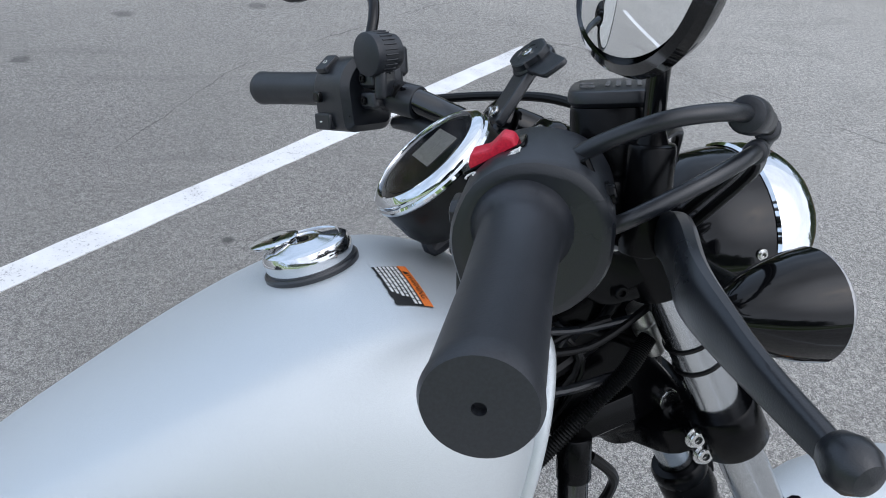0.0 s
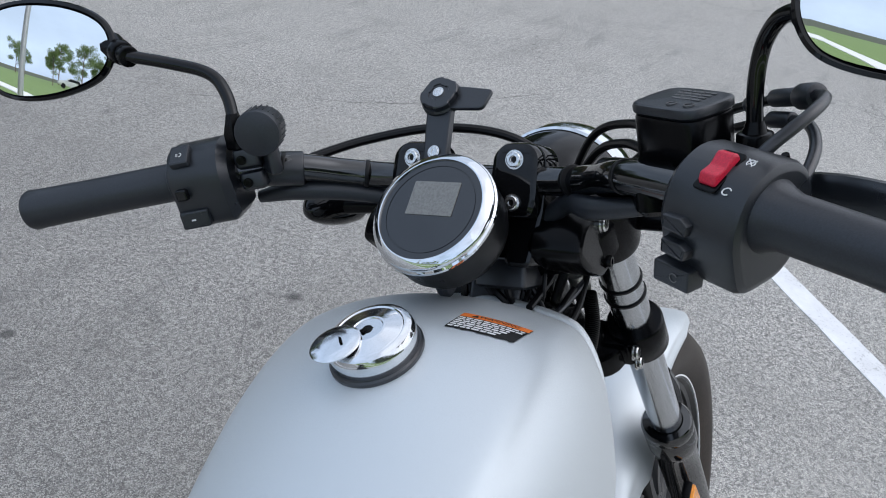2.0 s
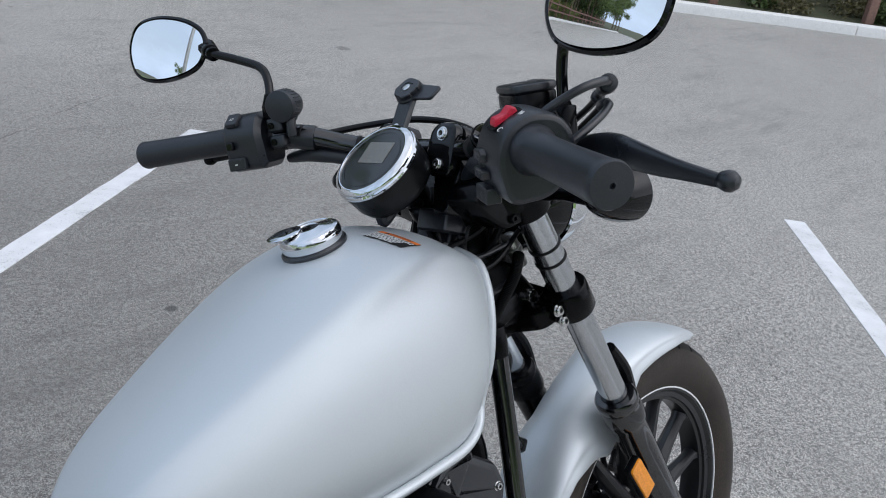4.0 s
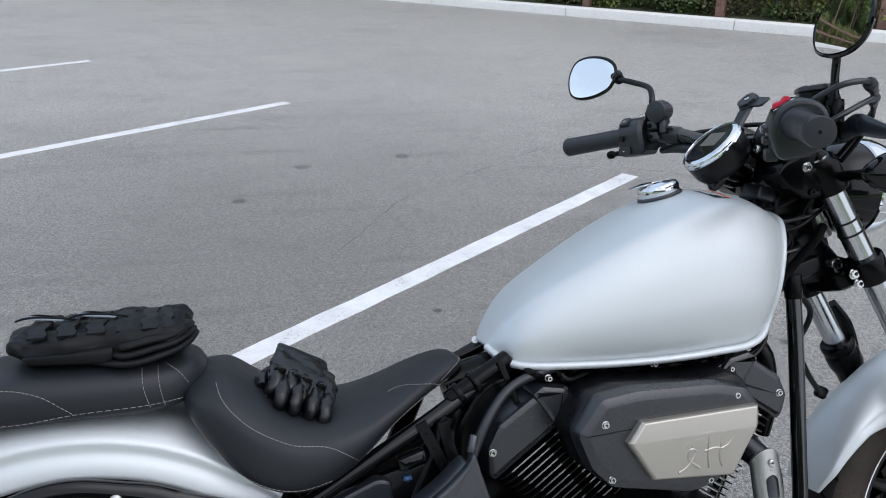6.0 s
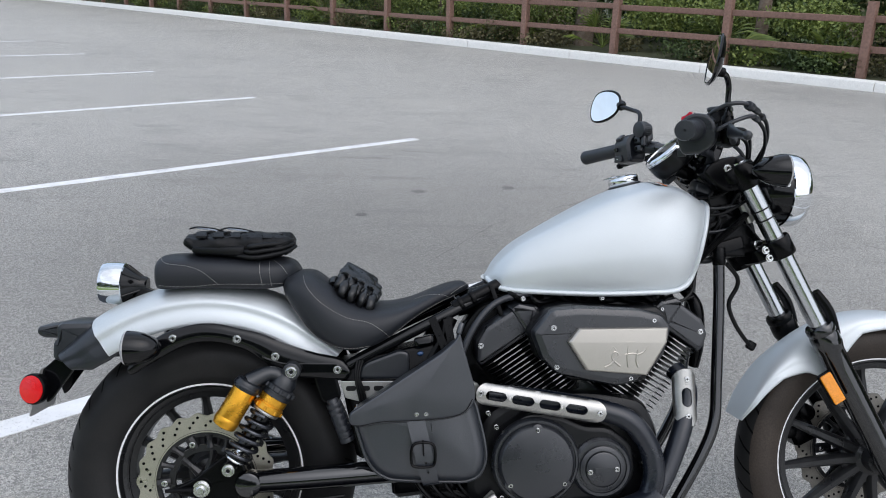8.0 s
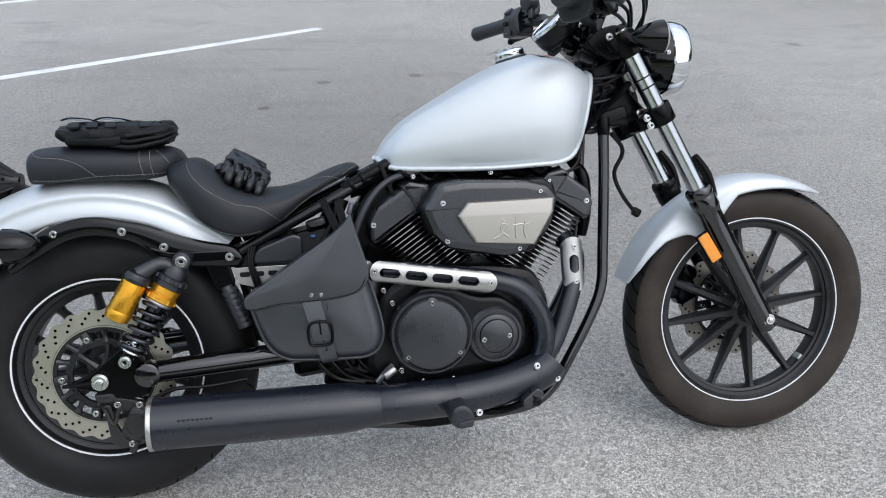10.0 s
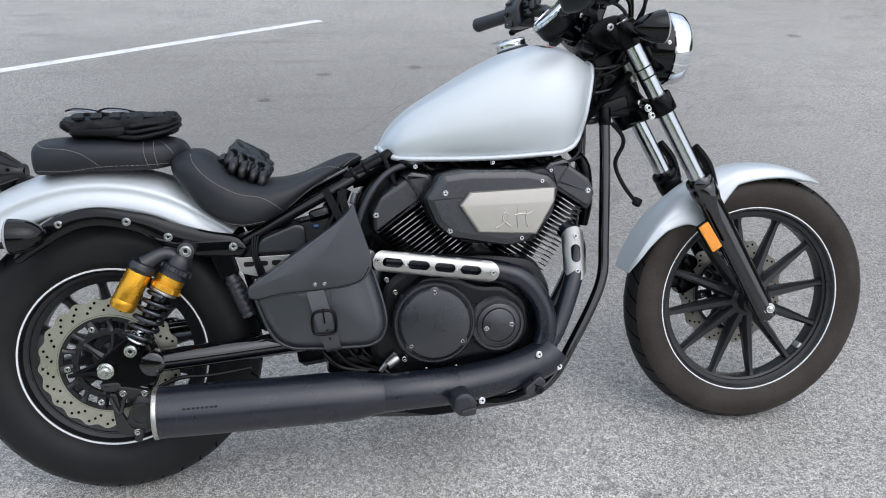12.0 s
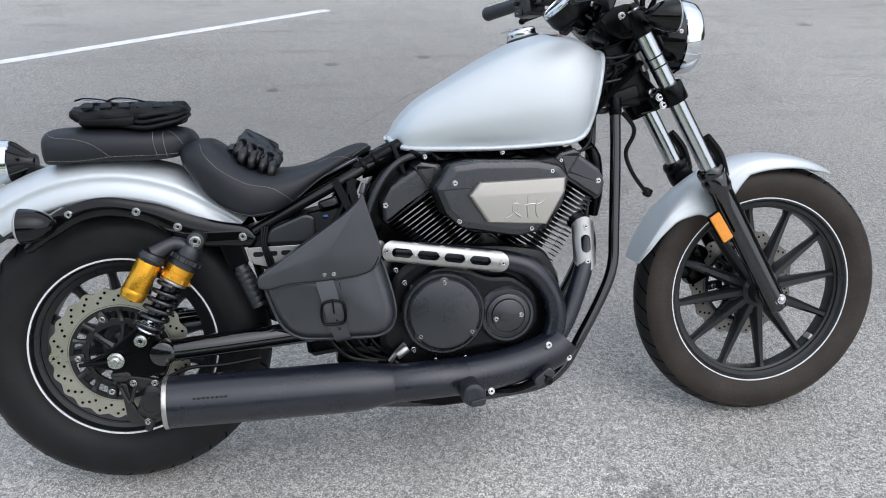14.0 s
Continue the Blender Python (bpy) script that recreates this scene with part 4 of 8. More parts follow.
boxy(bm, LID + CAP_UP * 0.0045 + Vector((0.004, -0.003, 0)), (0.013, 0.0022, 0.0012), (0, 0, 40), edge=0.0003, round_=0.0008)
part("keyhole_slot", bm, BLACK_SATIN, ob)

# warning label, worn along its lower edge
LABEL_O, LABEL_U = Vector((1.014, -0.041)), Vector((0.005, -0.056))
LABEL_V = Vector((-0.0290, 0.0065))


def label_point(u, v, lift=0.0008):
    q = LABEL_O + LABEL_U * u + LABEL_V * v
    return drop(q.x, q.y, lift)


def label_patch(u0, v0, u1, v1, lift, bm, ragged=0.0, rng=random.Random(5), nu=22, nv=6):
    rows = []
    for j in range(nv + 1):
        rows.append([label_point(u0 + (u1 - u0) * i / nu, v0 + (v1 - v0 - (rng.uniform(0, ragged) if j == nv else 0)) * j / nv, lift) for i in range(nu + 1)])
    skin(bm, rows, closed_ring=False)


bm = nb()
label_patch(0, 0, 1, 0.90, 0.0007, bm, 0.05)
warn = part("warning_label", bm, LABEL_BLACK, tank, "orange and black warning label with a worn lower edge")
bm = nb()
label_patch(0.0, 0.0, 1.0, 0.215, 0.0011, bm)
part("orange_strip", bm, ORANGE, warn)
bm = flat_text("WARNING", 0.0068)
for v in bm.verts:
    v.co = label_point(0.56 + v.co.x / 0.056, 0.107 - v.co.y / 0.0330, 0.0015)
part("warning_word", bm, LABEL_BLACK, warn)
bm = nb()
tri = [label_point(u, v, 0.0015) for u, v in ((0.17, 0.186), (0.27, 0.186), (0.22, 0.03))]
bm.faces.new([bm.verts.new(p) for p in tri])
part("warning_triangle", bm, LABEL_BLACK, warn)
rng = random.Random(11)
for j in range(6):
    bm = nb()
    u = 0.03
    while u < 0.95 - 0.06 * j:
        w = rng.uniform(0.05, 0.13)
        label_patch(u, 0.255 + j * 0.098, min(u + w, 0.97), 0.318 + j * 0.098, 0.0012, bm, nu=3, nv=1)
        u += w + 0.018
    part("print_line", bm, PRINT_WHITE, warn)

# -- wheels --
REAR, FRONT = Vector((0, 0, 0.323)), Vector((1.57, 0, 0.331))


def tyre_profile(r, w, rim):
    """Half profile mirrored: (radius, across)."""
    h = w / 2
    side_ = [(rim - 0.004, h * 0.62), (rim + 0.008, h * 0.80), (rim + 0.030, h * 0.97), (rim + (r - rim) * 0.50, h), (rim + (r - rim) * 0.70, h * 0.93), (r - (r - rim) * 0.19, h * 0.74), (r - (r - rim) * 0.075, h * 0.48), (r - (r - rim) * 0.018, h * 0.22), (r, 0.0)]
    return [(a, -b) for a, b in side_] + [(a, b) for a, b in reversed(side_[:-1])]


def wheel(name, c, r, w, rim, stripe_r, label, m, spokes, phase, hub_r, brown=False):
    base = tagged(new(name), label)
    base.parent = bike
    prof = tyre_profile(r, w, rim)
    bm = nb()
    lathe(bm, c, (0, 1, 0), prof, 96, caps=False)
    for f in bm.faces:
        d = f.calc_center_median() - c
        f.material_index = 1 if math.hypot(d.x, d.z) < r - (r - rim) * 0.24 else 0
    tyre = part("tyre", bm, [TYRE, TYRE_DUSTY if brown else TYRE_WALL], base, "black road tyre, brown with dust on its side wall" if brown else "black road tyre", m=m)
    # flat black strips laid on the tread, the grooves' shade given as colour
    bm = nb()
    n = 40
    for k in range(n):
        for s in (-1, 1):
            a0 = 2 * math.pi * (k + (0.5 if s > 0 else 0)) / n
            pts = []
            for q in range(6):
                f = q / 5
                across = s * w / 2 * (0.10 + 0.66 * f)
                rr = float(np.interp(abs(across) / (w / 2), (0, 0.22, 0.48, 0.74, 0.93), (r, r - (r - rim) * 0.018, r - (r - rim) * 0.075, r - (r - rim) * 0.19, r - (r - rim) * 0.30)))
                a = a0 + f * 0.11 * (1 if f < 0.6 else 1.0)
                pts.append((a, across, rr + 0.0005))
            up = [c + Vector((math.cos(a - 0.009) * rr, y, math.sin(a - 0.009) * rr)) for a, y, rr in pts]
            lo = [c + Vector((math.cos(a + 0.009) * rr, y, math.sin(a + 0.009) * rr)) for a, y, rr in pts]
            skin(bm, [up, lo], closed_ring=False)
    part("groove_strip", bm, GROOVE, tyre, m=m)
    bm = nb()
    h = w / 2 * 0.68
    lip = 0.027 if brown else 0.036
    lathe(bm, c, (0, 1, 0), [(rim + 0.006, -h), (rim + 0.006, -h + 0.006), (rim - 0.006, -h + 0.010), (rim - 0.020, -h + 0.016), (rim - 0.024, 0), (rim - 0.020, h - 0.016), (rim - 0.006, h - 0.010), (rim + 0.006, h - 0.006), (rim + 0.006, h),
                             (rim - 0.004, h), (rim - 0.009, h * 0.80), (rim - 0.018, h * 0.74), (rim - 0.019, h * 0.60), (rim - lip + 0.002, h * 0.52), (rim - lip, 0), (rim - lip + 0.002, -h * 0.52), (rim - 0.019, -h * 0.60), (rim - 0.018, -h * 0.74), (rim - 0.009, -h * 0.80), (rim - 0.004, -h), (rim + 0.006, -h)], 96, caps=False)
    rim_ob = part("rim", bm, RIM_BLACK, base, "gloss black cast rim with a thin white stripe", m=m)
    for s in (-1, 1):
        bm = nb()
        lathe(bm, c + Vector((0, s * (h + 0.0016), 0)), (0, s, 0), [(stripe_r - 0.0024, -0.002), (stripe_r - 0.0024, 0.0006), (stripe_r + 0.0024, 0.0006), (stripe_r + 0.0024, -0.002)], 96, caps=False)
        part("rim_stripe", bm, RIM_STRIPE, rim_ob, "thin white stripe", m=m)
    for k in range(spokes):
        a = radians(phase) + 2 * math.pi * k / spokes
        d, e = Vector((math.cos(a), 0, math.sin(a))), Vector((-math.sin(a), 0, math.cos(a)))
        bm = nb()
        rings = []
        for f, half, deep in ((hub_r * 0.8, 0.0165, 0.026), (hub_r + 0.02, 0.0150, 0.021), (rim * 0.62, 0.0118, 0.014), (rim - lip - 0.010, 0.0088, 0.012), (rim - lip + 0.002, 0.012, 0.015), (rim - lip + 0.008, 0.015, 0.017)):
            rings.append([c + d * f + e * u * half + Vector((0, v * deep, 0)) for u, v in ((-1, -0.4), (-0.45, -1), (0.45, -1), (1, -0.4), (1, 0.4), (0.45, 1), (-0.45, 1), (-1, 0.4))])
        skin(bm, rings)
        part("spoke", bm, RIM_BLACK, base, m=m)
    bm = nb()
    lathe(bm, c, (0, 1, 0), [(hub_r * 0.5, -0.062), (hub_r * 0.7, -0.058), (hub_r * 0.75, -0.03), (hub_r, -0.024), (hub_r, 0.024), (hub_r * 0.75, 0.03), (hub_r * 0.7, 0.058), (hub_r * 0.5, 0.062)], 40)
    lathe(bm, c, (0, 1, 0), [(hub_r, -0.013), (hub_r + 0.020, -0.010), (hub_r + 0.026, -0.004), (hub_r + 0.026, 0.004), (hub_r + 0.020, 0.010), (hub_r, 0.013)], 40, caps=False)
    part("hub", bm, RIM_BLACK, base, m=m)
    return base


def wave_disc(parent, c, y, r, inner, m, steel, waves=22, full=0.72):
    bm = nb()
    n = waves * 8
    outer = [r - 0.0068 * (0.5 - 0.5 * math.cos(2 * math.pi * k / 8)) for k in range(n)]
    inn = [inner] * n
    rings = []
    for rad, yy in ((outer, y - 0.0022), (outer, y + 0.0022), (inn, y + 0.0022), (inn, y - 0.0022)):
        rings.append([c + Vector((math.cos(2 * math.pi * k / n) * rad[k], yy, math.sin(2 * math.pi * k / n) * rad[k])) for k in range(n)])
    skin(bm, rings, closed_path=True)
    disc = part("brake_disc", bm, steel, parent, "steel wave brake disc with drilled holes", m=m)
    bm = nb()
    for k in range(waves):
        for q, rad in enumerate((r - 0.010, r - 0.019, r - 0.028)):
            a = 2 * math.pi * (k + q * 0.28) / waves
            p = c + Vector((math.cos(a) * rad, y, math.sin(a) * rad))
            rod(bm, p - Vector((0, 0.0026, 0)), p + Vector((0, 0.0026, 0)), 0.0032, seg=8)
    part("drill_hole", bm, BLACK_SATIN, disc, m=m)
    # the carrier: an outer ring, an inner ring, short bridges between them with a rivet on every third, and a six-armed middle
    bm = nb()
    for r0, r1, t0, t1 in ((inner * 0.90, inner + 0.002, -0.0034, 0.003), (inner * full * 0.74, inner * full * 0.90, -0.005, 0.004)):
        lathe(bm, c + Vector((0, y, 0)), (0, 1, 0), [(r0, t0), (r1, t0), (r1, t1), (r0, t1), (r0, t0)], 72, caps=False)
    for k in range(15):
        a = 2 * math.pi * (k + 0.55) / 15
        big = k % 3 == 1
        p, q = (c + Vector((math.cos(a + w) * f, y - 0.0006, math.sin(a + w) * f)) for f, w in ((inner * full * 0.84, -0.03), (inner * 0.94, 0.03)))
        tube(bm, [p, (p + q) / 2, q], [0.010, 0.0125, 0.012] if big else [0.009, 0.0055, 0.009], 8, 2)
    for k in range(6):
        a = 2 * math.pi * k / 6 + 0.3
        p, q = (c + Vector((math.cos(a) * f, y + g, math.sin(a) * f)) for f, g in ((inner * full * 0.80, 0.002), (0.024, 0.006)))
        tube(bm, [p, (p + q) / 2, q], [0.011, 0.0075, 0.012], 8, 2)
    part("disc_carrier", bm, RIM_BLACK, disc, m=m)
    bm = nb()
    lathe(bm, c + Vector((0, y, 0)), (0, 1, 0), [(inner - 0.0015, -0.0042), (inner + 0.0012, -0.0042), (inner + 0.0012, -0.002), (inner - 0.0015, -0.002), (inner - 0.0015, -0.0042)], 96, caps=False)
    part("disc_lip", bm, steel, disc, "bright machined lip inside the disc", m=m)
    for k in range(5):
        a = 2 * math.pi * (3 * k + 1.55) / 15
        bolt(disc, c + Vector((math.cos(a) * inner * 0.80, y - 0.013, math.sin(a) * inner * 0.80)), r=0.0056, m=m)
    return disc


ident = Matrix()
rear_wheel = wheel("rear_wheel", REAR, 0.323, 0.150, 0.203, 0.2034, "black cast rear wheel with a fat road tyre", ident, 12, 8, 0.055)
front_wheel = wheel("front_wheel", FRONT, 0.331, 0.100, 0.2415, 0.2440, "black cast twelve-spoke front wheel with a dusty tyre", STEER, 12, 7, 0.045, True)
wave_disc(rear_wheel, REAR, -0.092, 0.149, 0.108, ident, DISC, full=0.82)
wave_disc(front_wheel, FRONT, 0.066, 0.149, 0.108, STEER, DISC_SHADED)
bm = nb()
a = radians(-42)
boxy(bm, FRONT + Vector((math.cos(a) * 0.212, -0.008, math.sin(a) * 0.212)), (0.008, 0.024, 0.016), (0, 42, 0), edge=0.001, round_=0.002)
part("balance_weight", bm, ALU, front_wheel, "small silver balance weight", m=STEER)

# -- front fork and steering --
FA = Vector((-math.sin(radians(28.7)), 0, math.cos(radians(28.7))))
FOOT = Vector((1.566, 0, 0.328))


def fork_at(s, y, off=0.0):
    return FOOT + FA * s + Vector((math.cos(radians(28.7)) * off, y, math.sin(radians(28.7)) * off))


for y in (-0.098, 0.098):
    leg = tagged(new("fork_leg"), "telescopic fork leg, polished tube over a black slider")
    leg.parent = bike
    bm = nb()
    rod(bm, fork_at(0.36, y), fork_at(0.805, y), 0.0205, seg=32)
    part("fork_tube", bm, STEEL, leg, "polished steel fork tube", m=STEER)
    bm = nb()
    lathe(bm, fork_at(-0.03, y), FA, [(0.020, 0), (0.027, 0.006), (0.0285, 0.05), (0.0275, 0.09), (0.0282, 0.30), (0.0285, 0.345), (0.031, 0.355), (0.033, 0.362), (0.033, 0.385), (0.031, 0.392), (0.033, 0.397), (0.033, 0.408), (0.030, 0.413), (0.0215, 0.414), (0.0215, 0.40)], 36)
    part("fork_slider", bm, BLACK_ENAMEL if y < 0 else BLACK_SATIN, leg, "gloss black fork slider", m=STEER)
    bm = nb()
    # fender stay rising beside the seal
    tube(bm, [fork_at(0.345, y, 0.026), fork_at(0.40, y, 0.036), fork_at(0.455, y, 0.028)], [0.012, 0.0125, 0.010], 10, 4)
    part("fender_stay", bm, BLACK_SATIN, leg, m=STEER)
    bm = nb()
    lathe(bm, fork_at(0.565, y), FA, [(0.029, 0), (0.031, 0.003), (0.031, 0.042), (0.029, 0.045), (0.021, 0.045)], 32)
    boxy(bm, fork_at(0.587, y * 0.86, -0.016), (0.040, 0.036, 0.036), (0, -28.7, 0), edge=0.004, round_=0.008)
    part("lower_clamp", bm, BLACK_SATIN, leg, m=STEER)
    for h in (0.577, 0.597):
        bolt(leg, fork_at(h, y - 0.006 * (1 if y < 0 else -1), -0.033), (0, math.copysign(1, y), 0), 0.0075, 0.006, m=STEER)
    for h in (0.658, 0.682):
        bm = nb()
        lathe(bm, fork_at(h, y), FA, [(0.0208, 0), (0.0222, 0.0005), (0.0222, 0.003), (0.0208, 0.0035)], 28, caps=False)
        part("cable_tie", bm, WIRE, leg, m=STEER)
    bm = nb()
    lathe(bm, fork_at(0.740, y), FA, [(0.0215, 0), (0.0300, 0.002), (0.0320, 0.010), (0.0320, 0.050), (0.0290, 0.060), (0.0215, 0.062)], 32)
    slab(bm, [(1.096, 1.010), (1.112, 1.029), (1.166, 1.048), (1.198, 1.036), (1.211, 1.012), (1.219, 0.990), (1.188, 0.971), (1.152, 0.966), (1.122, 0.984)], side(math.copysign(0.1125, y), math.copysign(1, y)), 0.050, 0.005, 0.010)
    part("top_clamp", bm, BLACK_SATIN, leg, m=STEER)
    bm = nb()
    rod(bm, fork_at(0.803, y), fork_at(0.816, y), 0.0195, 0.016, edge=0.003)
    part("fork_cap", bm, BLACK_SATIN, leg, m=STEER)
    bolt(leg, (1.153, math.copysign(0.1126, y), 1.019), (0, math.copysign(1, y), 0), 0.0072, 0.005, m=STEER)
    bolt(leg, (1.162, math.copysign(0.1126, y), 0.979), (0, math.copysign(1, y), 0), 0.0055, 0.005, m=STEER, mat=BLACK_SATIN)

steering = tagged(new("steering_head"), "black steering head and fork yokes")
steering.parent = bike
bm = nb()
slab(bm, [(-0.03, -0.12), (0.035, -0.12), (0.05, 0), (0.035, 0.12), (-0.03, 0.12), (-0.06, 0.0)], lambda u, v, w: fork_at(0.800 + w, v, u - 0.02), 0.04, 0.006, 0.03)
part("top_yoke", bm, BLACK_SATIN, steering, m=STEER)
bm = nb()
slab(bm, [(-0.030, -0.092), (0.018, -0.092), (0.028, 0), (0.018, 0.092), (-0.030, 0.092), (-0.065, 0.0)], lambda u, v, w: fork_at(0.602 + w, v, u - 0.02), 0.034, 0.006, 0.025)
part("lower_yoke", bm, BLACK_SATIN, steering, m=STEER)
bm = nb()
rod(bm, fork_at(0.56, 0, -0.055), fork_at(0.80, 0, -0.055), 0.032, edge=0.004)
part("head_tube", bm, BLACK_SATIN, steering)
bm = nb()
slab(bm, [(1.145, 0.815), (1.25, 0.815), (1.275, 0.845), (1.225, 0.90), (1.16, 0.93), (1.13, 0.90), (1.135, 0.84)], side(-0.055), 0.11, 0.006, 0.015)
part("head_gusset", bm, BLACK_SATIN, steering)
bm = nb()
rod(bm, (1.250, -0.045, 0.846), (1.250, -0.0635, 0.846), 0.0105, edge=0.0015)
lock = part("steering_lock", bm, BOLT, steering, "round steel steering lock")
bm = nb()
boxy(bm, (1.250, -0.0642, 0.846), (0.009, 0.0015, 0.002), edge=0.0002, round_=0.0003)
part("key_slot", bm, BLACK_SATIN, lock)
bm = nb()
rod(bm, (1.207, -0.062, 0.942), (1.231, -0.062, 0.897), 0.0095, edge=0.002)
rod(bm, (1.216, -0.062, 0.925), (1.220, -0.062, 0.918), 0.0110, edge=0.001)
part("hose_union", bm, ALU, steering, "bright hose union beside the steering head")
# black slab added to fill the dark gap between tank and steering head
bm = nb()
slab(bm, [(1.115, 0.835), (1.20, 0.81), (1.260, 0.825), (1.256, 0.885), (1.222, 0.950), (1.192, 1.000), (1.145, 1.000), (1.112, 0.92)], side(-0.044), 0.090, 0.010, 0.02)
part("head_filler", bm, BLACK_SATIN, steering)
# wiring and hoses between the tank and the steering head
loom = random.Random(77)
for k in range(8):
    f, y = k / 7.0, loom.uniform(-0.078, -0.045)
    a_ = Vector((1.085 + 0.02 * f, y * 0.8, 0.815 + 0.135 * f))
    e_ = Vector((1.175 + loom.uniform(0, 0.05), y, 0.845 + 0.12 * f + loom.uniform(-0.015, 0.03)))
    mid_ = (a_ + e_) / 2 + Vector((0, loom.uniform(-0.012, 0.004), loom.uniform(-0.025, 0.012)))
    bm = nb()
    tube(bm, [a_, mid_, e_], loom.choice((0.0035, 0.0045, 0.006, 0.0075)), 10, 6)
    part("loom_wire", bm, WIRE if k % 3 else PLASTIC, steering)

# front axle
bm = nb()
lathe(bm, FRONT + Vector((0, -0.134, 0)), (0, 1, 0), [(0.0050, 0), (0.0066, 0.001), (0.0072, 0.004), (0.0105, 0.004), (0.0110, 0.006), (0.0110, 0.0095), (0.0145, 0.0095), (0.0145, 0.012), (0.010, 0.012), (0.010, 0.246), (0.014, 0.246), (0.014, 0.254)], 24)
part("front_axle", bm, BOLT, bike, "bright steel axle nut", m=STEER)

# front brake caliper on the far side
cal = tagged(new("front_caliper"), "black brake caliper behind the front spokes")
cal.parent = bike
bm = nb()
boxy(bm, (1.425, 0.085, 0.395), (0.12, 0.055, 0.065), (0, 62, 0), edge=0.008, round_=0.015)
part("caliper_body", bm, BLACK_SATIN, cal, m=STEER)
for dx in (-0.02, 0.025):
    bm = nb()
    rod(bm, (1.42 + dx, 0.052, 0.395 + dx), (1.42 + dx, 0.115, 0.395 + dx), 0.021, edge=0.004)
    part("piston_housing", bm, BLACK_SATIN, cal, m=STEER)

# front fender
fender = tagged(new("front_fender"), "satin silver front fender")
fender.parent = bike


def fender_skin(c, a0, a1, crown, edge, n, thick=0.003, bead=0.0):
    """Swept round the wheel centre; crown(f) the radius on top, edge(f) the (half width, radius) of its lower rim, f from 0 to 1."""
    rows_o, rows_i = [], []
    for k in range(n + 1):
        f = k / n
        a = radians(a0 + (a1 - a0) * f)
        d = Vector((math.cos(a), 0, math.sin(a)))
        R = crown(f)
        w, r_low = edge(f)
        pts = []
        for j in range(57):
            u = -1 + 2 * j / 56
            t = abs(u)
            if t < 0.7:
                y, r = w * 0.93 * math.sin(t / 0.7 * math.pi / 2) ** 0.95, R - (R - (r_low + (R - r_low) * 0.42)) * (1 - math.cos(t / 0.7 * math.pi / 2) ** 0.9)
            else:
                g = (t - 0.7) / 0.3
                y, r = w * (0.93 + 0.07 * math.sin(g * math.pi / 2)), (r_low + (R - r_low) * 0.42) * (1 - g) + r_low * g
            # a pressed bead along the side
            y += bead * (math.exp(-((t - 0.60) / 0.055) ** 2) - 0.6 * math.exp(-((t - 0.75) / 0.06) ** 2))
            pts.append((math.copysign(y, u), r))
        rows_o.append([c + d * r + Vector((0, y, 0)) for y, r in pts])
        rows_i.append([c + d * (r - thick) + Vector((0, y * (1 - thick / w), 0)) for y, r in pts])
    bm = nb()
    skin(bm, [list(o) + list(reversed(i)) for o, i in zip(rows_o, rows_i)])
    return bm


def front_edge(f):
    low = float(np.interp(f, (0, 0.08, 0.27, 0.40, 0.45, 0.50, 0.58, 0.655, 0.69, 0.78, 0.95, 1.0), (0.346, 0.334, 0.321, 0.315, 0.296, 0.277, 0.264, 0.262, 0.290, 0.320, 0.343, 0.352)))
    return float(np.interp(f, (0, 0.08, 0.2, 0.8, 0.93, 1), (0.030, 0.050, 0.063, 0.066, 0.060, 0.045))), low


bm = fender_skin(FRONT, 59, 164, lambda f: float(np.interp(f, (0, 0.15, 0.5, 0.9, 1), (0.352, 0.354, 0.357, 0.354, 0.358))), front_edge, 60)
part("fender_shell", bm, SILVER, fender, m=STEER, sharp=60)
bm = nb()
q = Matrix.LocRotScale(Vector((1.404, -0.131, 0.523)), Euler((radians(90), radians(0), 0)), None) @ Matrix.Rotation(radians(32), 4, "Z")
slab(bm, [(-0.014, -0.037), (0.014, -0.037), (0.014, 0.037), (-0.014, 0.037)], lambda u, v, w: q @ Vector((u, v, w)), 0.011, 0.002, 0.004)
refl = part("side_reflector", bm, AMBER, bike, "amber plastic reflector on the fork", m=STEER)
bm = nb()
slab(bm, [(-0.016, -0.039), (0.016, -0.039), (0.016, 0.039), (-0.016, 0.039)], lambda u, v, w: q @ Vector((u, v, w - 0.004)), 0.012, 0.002, 0.004)
part("reflector_frame", bm, BLACK_SATIN, refl, m=STEER)

# headlight
lamp = tagged(new("headlight"), "round gloss black headlight with a chrome rim")
lamp.parent = bike
HL, HX = Vector((1.234, 0, 0.977)), Vector((1, 0, -0.02)).normalized()
bm = nb()
lathe(bm, HL, HX, [(0.012, 0.0), (0.040, 0.006), (0.062, 0.022), (0.076, 0.045), (0.083, 0.075), (0.084, 0.098), (0.080, 0.099)], 56)
part("shell", bm, BLACK_GLOSS, lamp, m=STEER)
bm = nb()
lathe(bm, HL, HX, [(0.0845, 0.090), (0.0872, 0.092), (0.0882, 0.104), (0.0866, 0.120), (0.0828, 0.132), (0.0800, 0.135), (0.0785, 0.133), (0.0785, 0.112), (0.0830, 0.092)], 64, caps=False)
part("chrome_rim", bm, CHROME, lamp, m=STEER)
bm = nb()
lathe(bm, HL, HX, [(0.0795, 0.120), (0.0785, 0.125), (0.060, 0.1305), (0.030, 0.1335), (0.0005, 0.1345)], 48)
part("lens", bm, CLEAR, lamp, m=STEER)
bm = nb()
lathe(bm, HL, HX, [(0.078, 0.118), (0.06, 0.085), (0.03, 0.065), (0.0005, 0.062)], 48)
part("reflector_bowl", bm, CHROME, lamp, m=STEER)
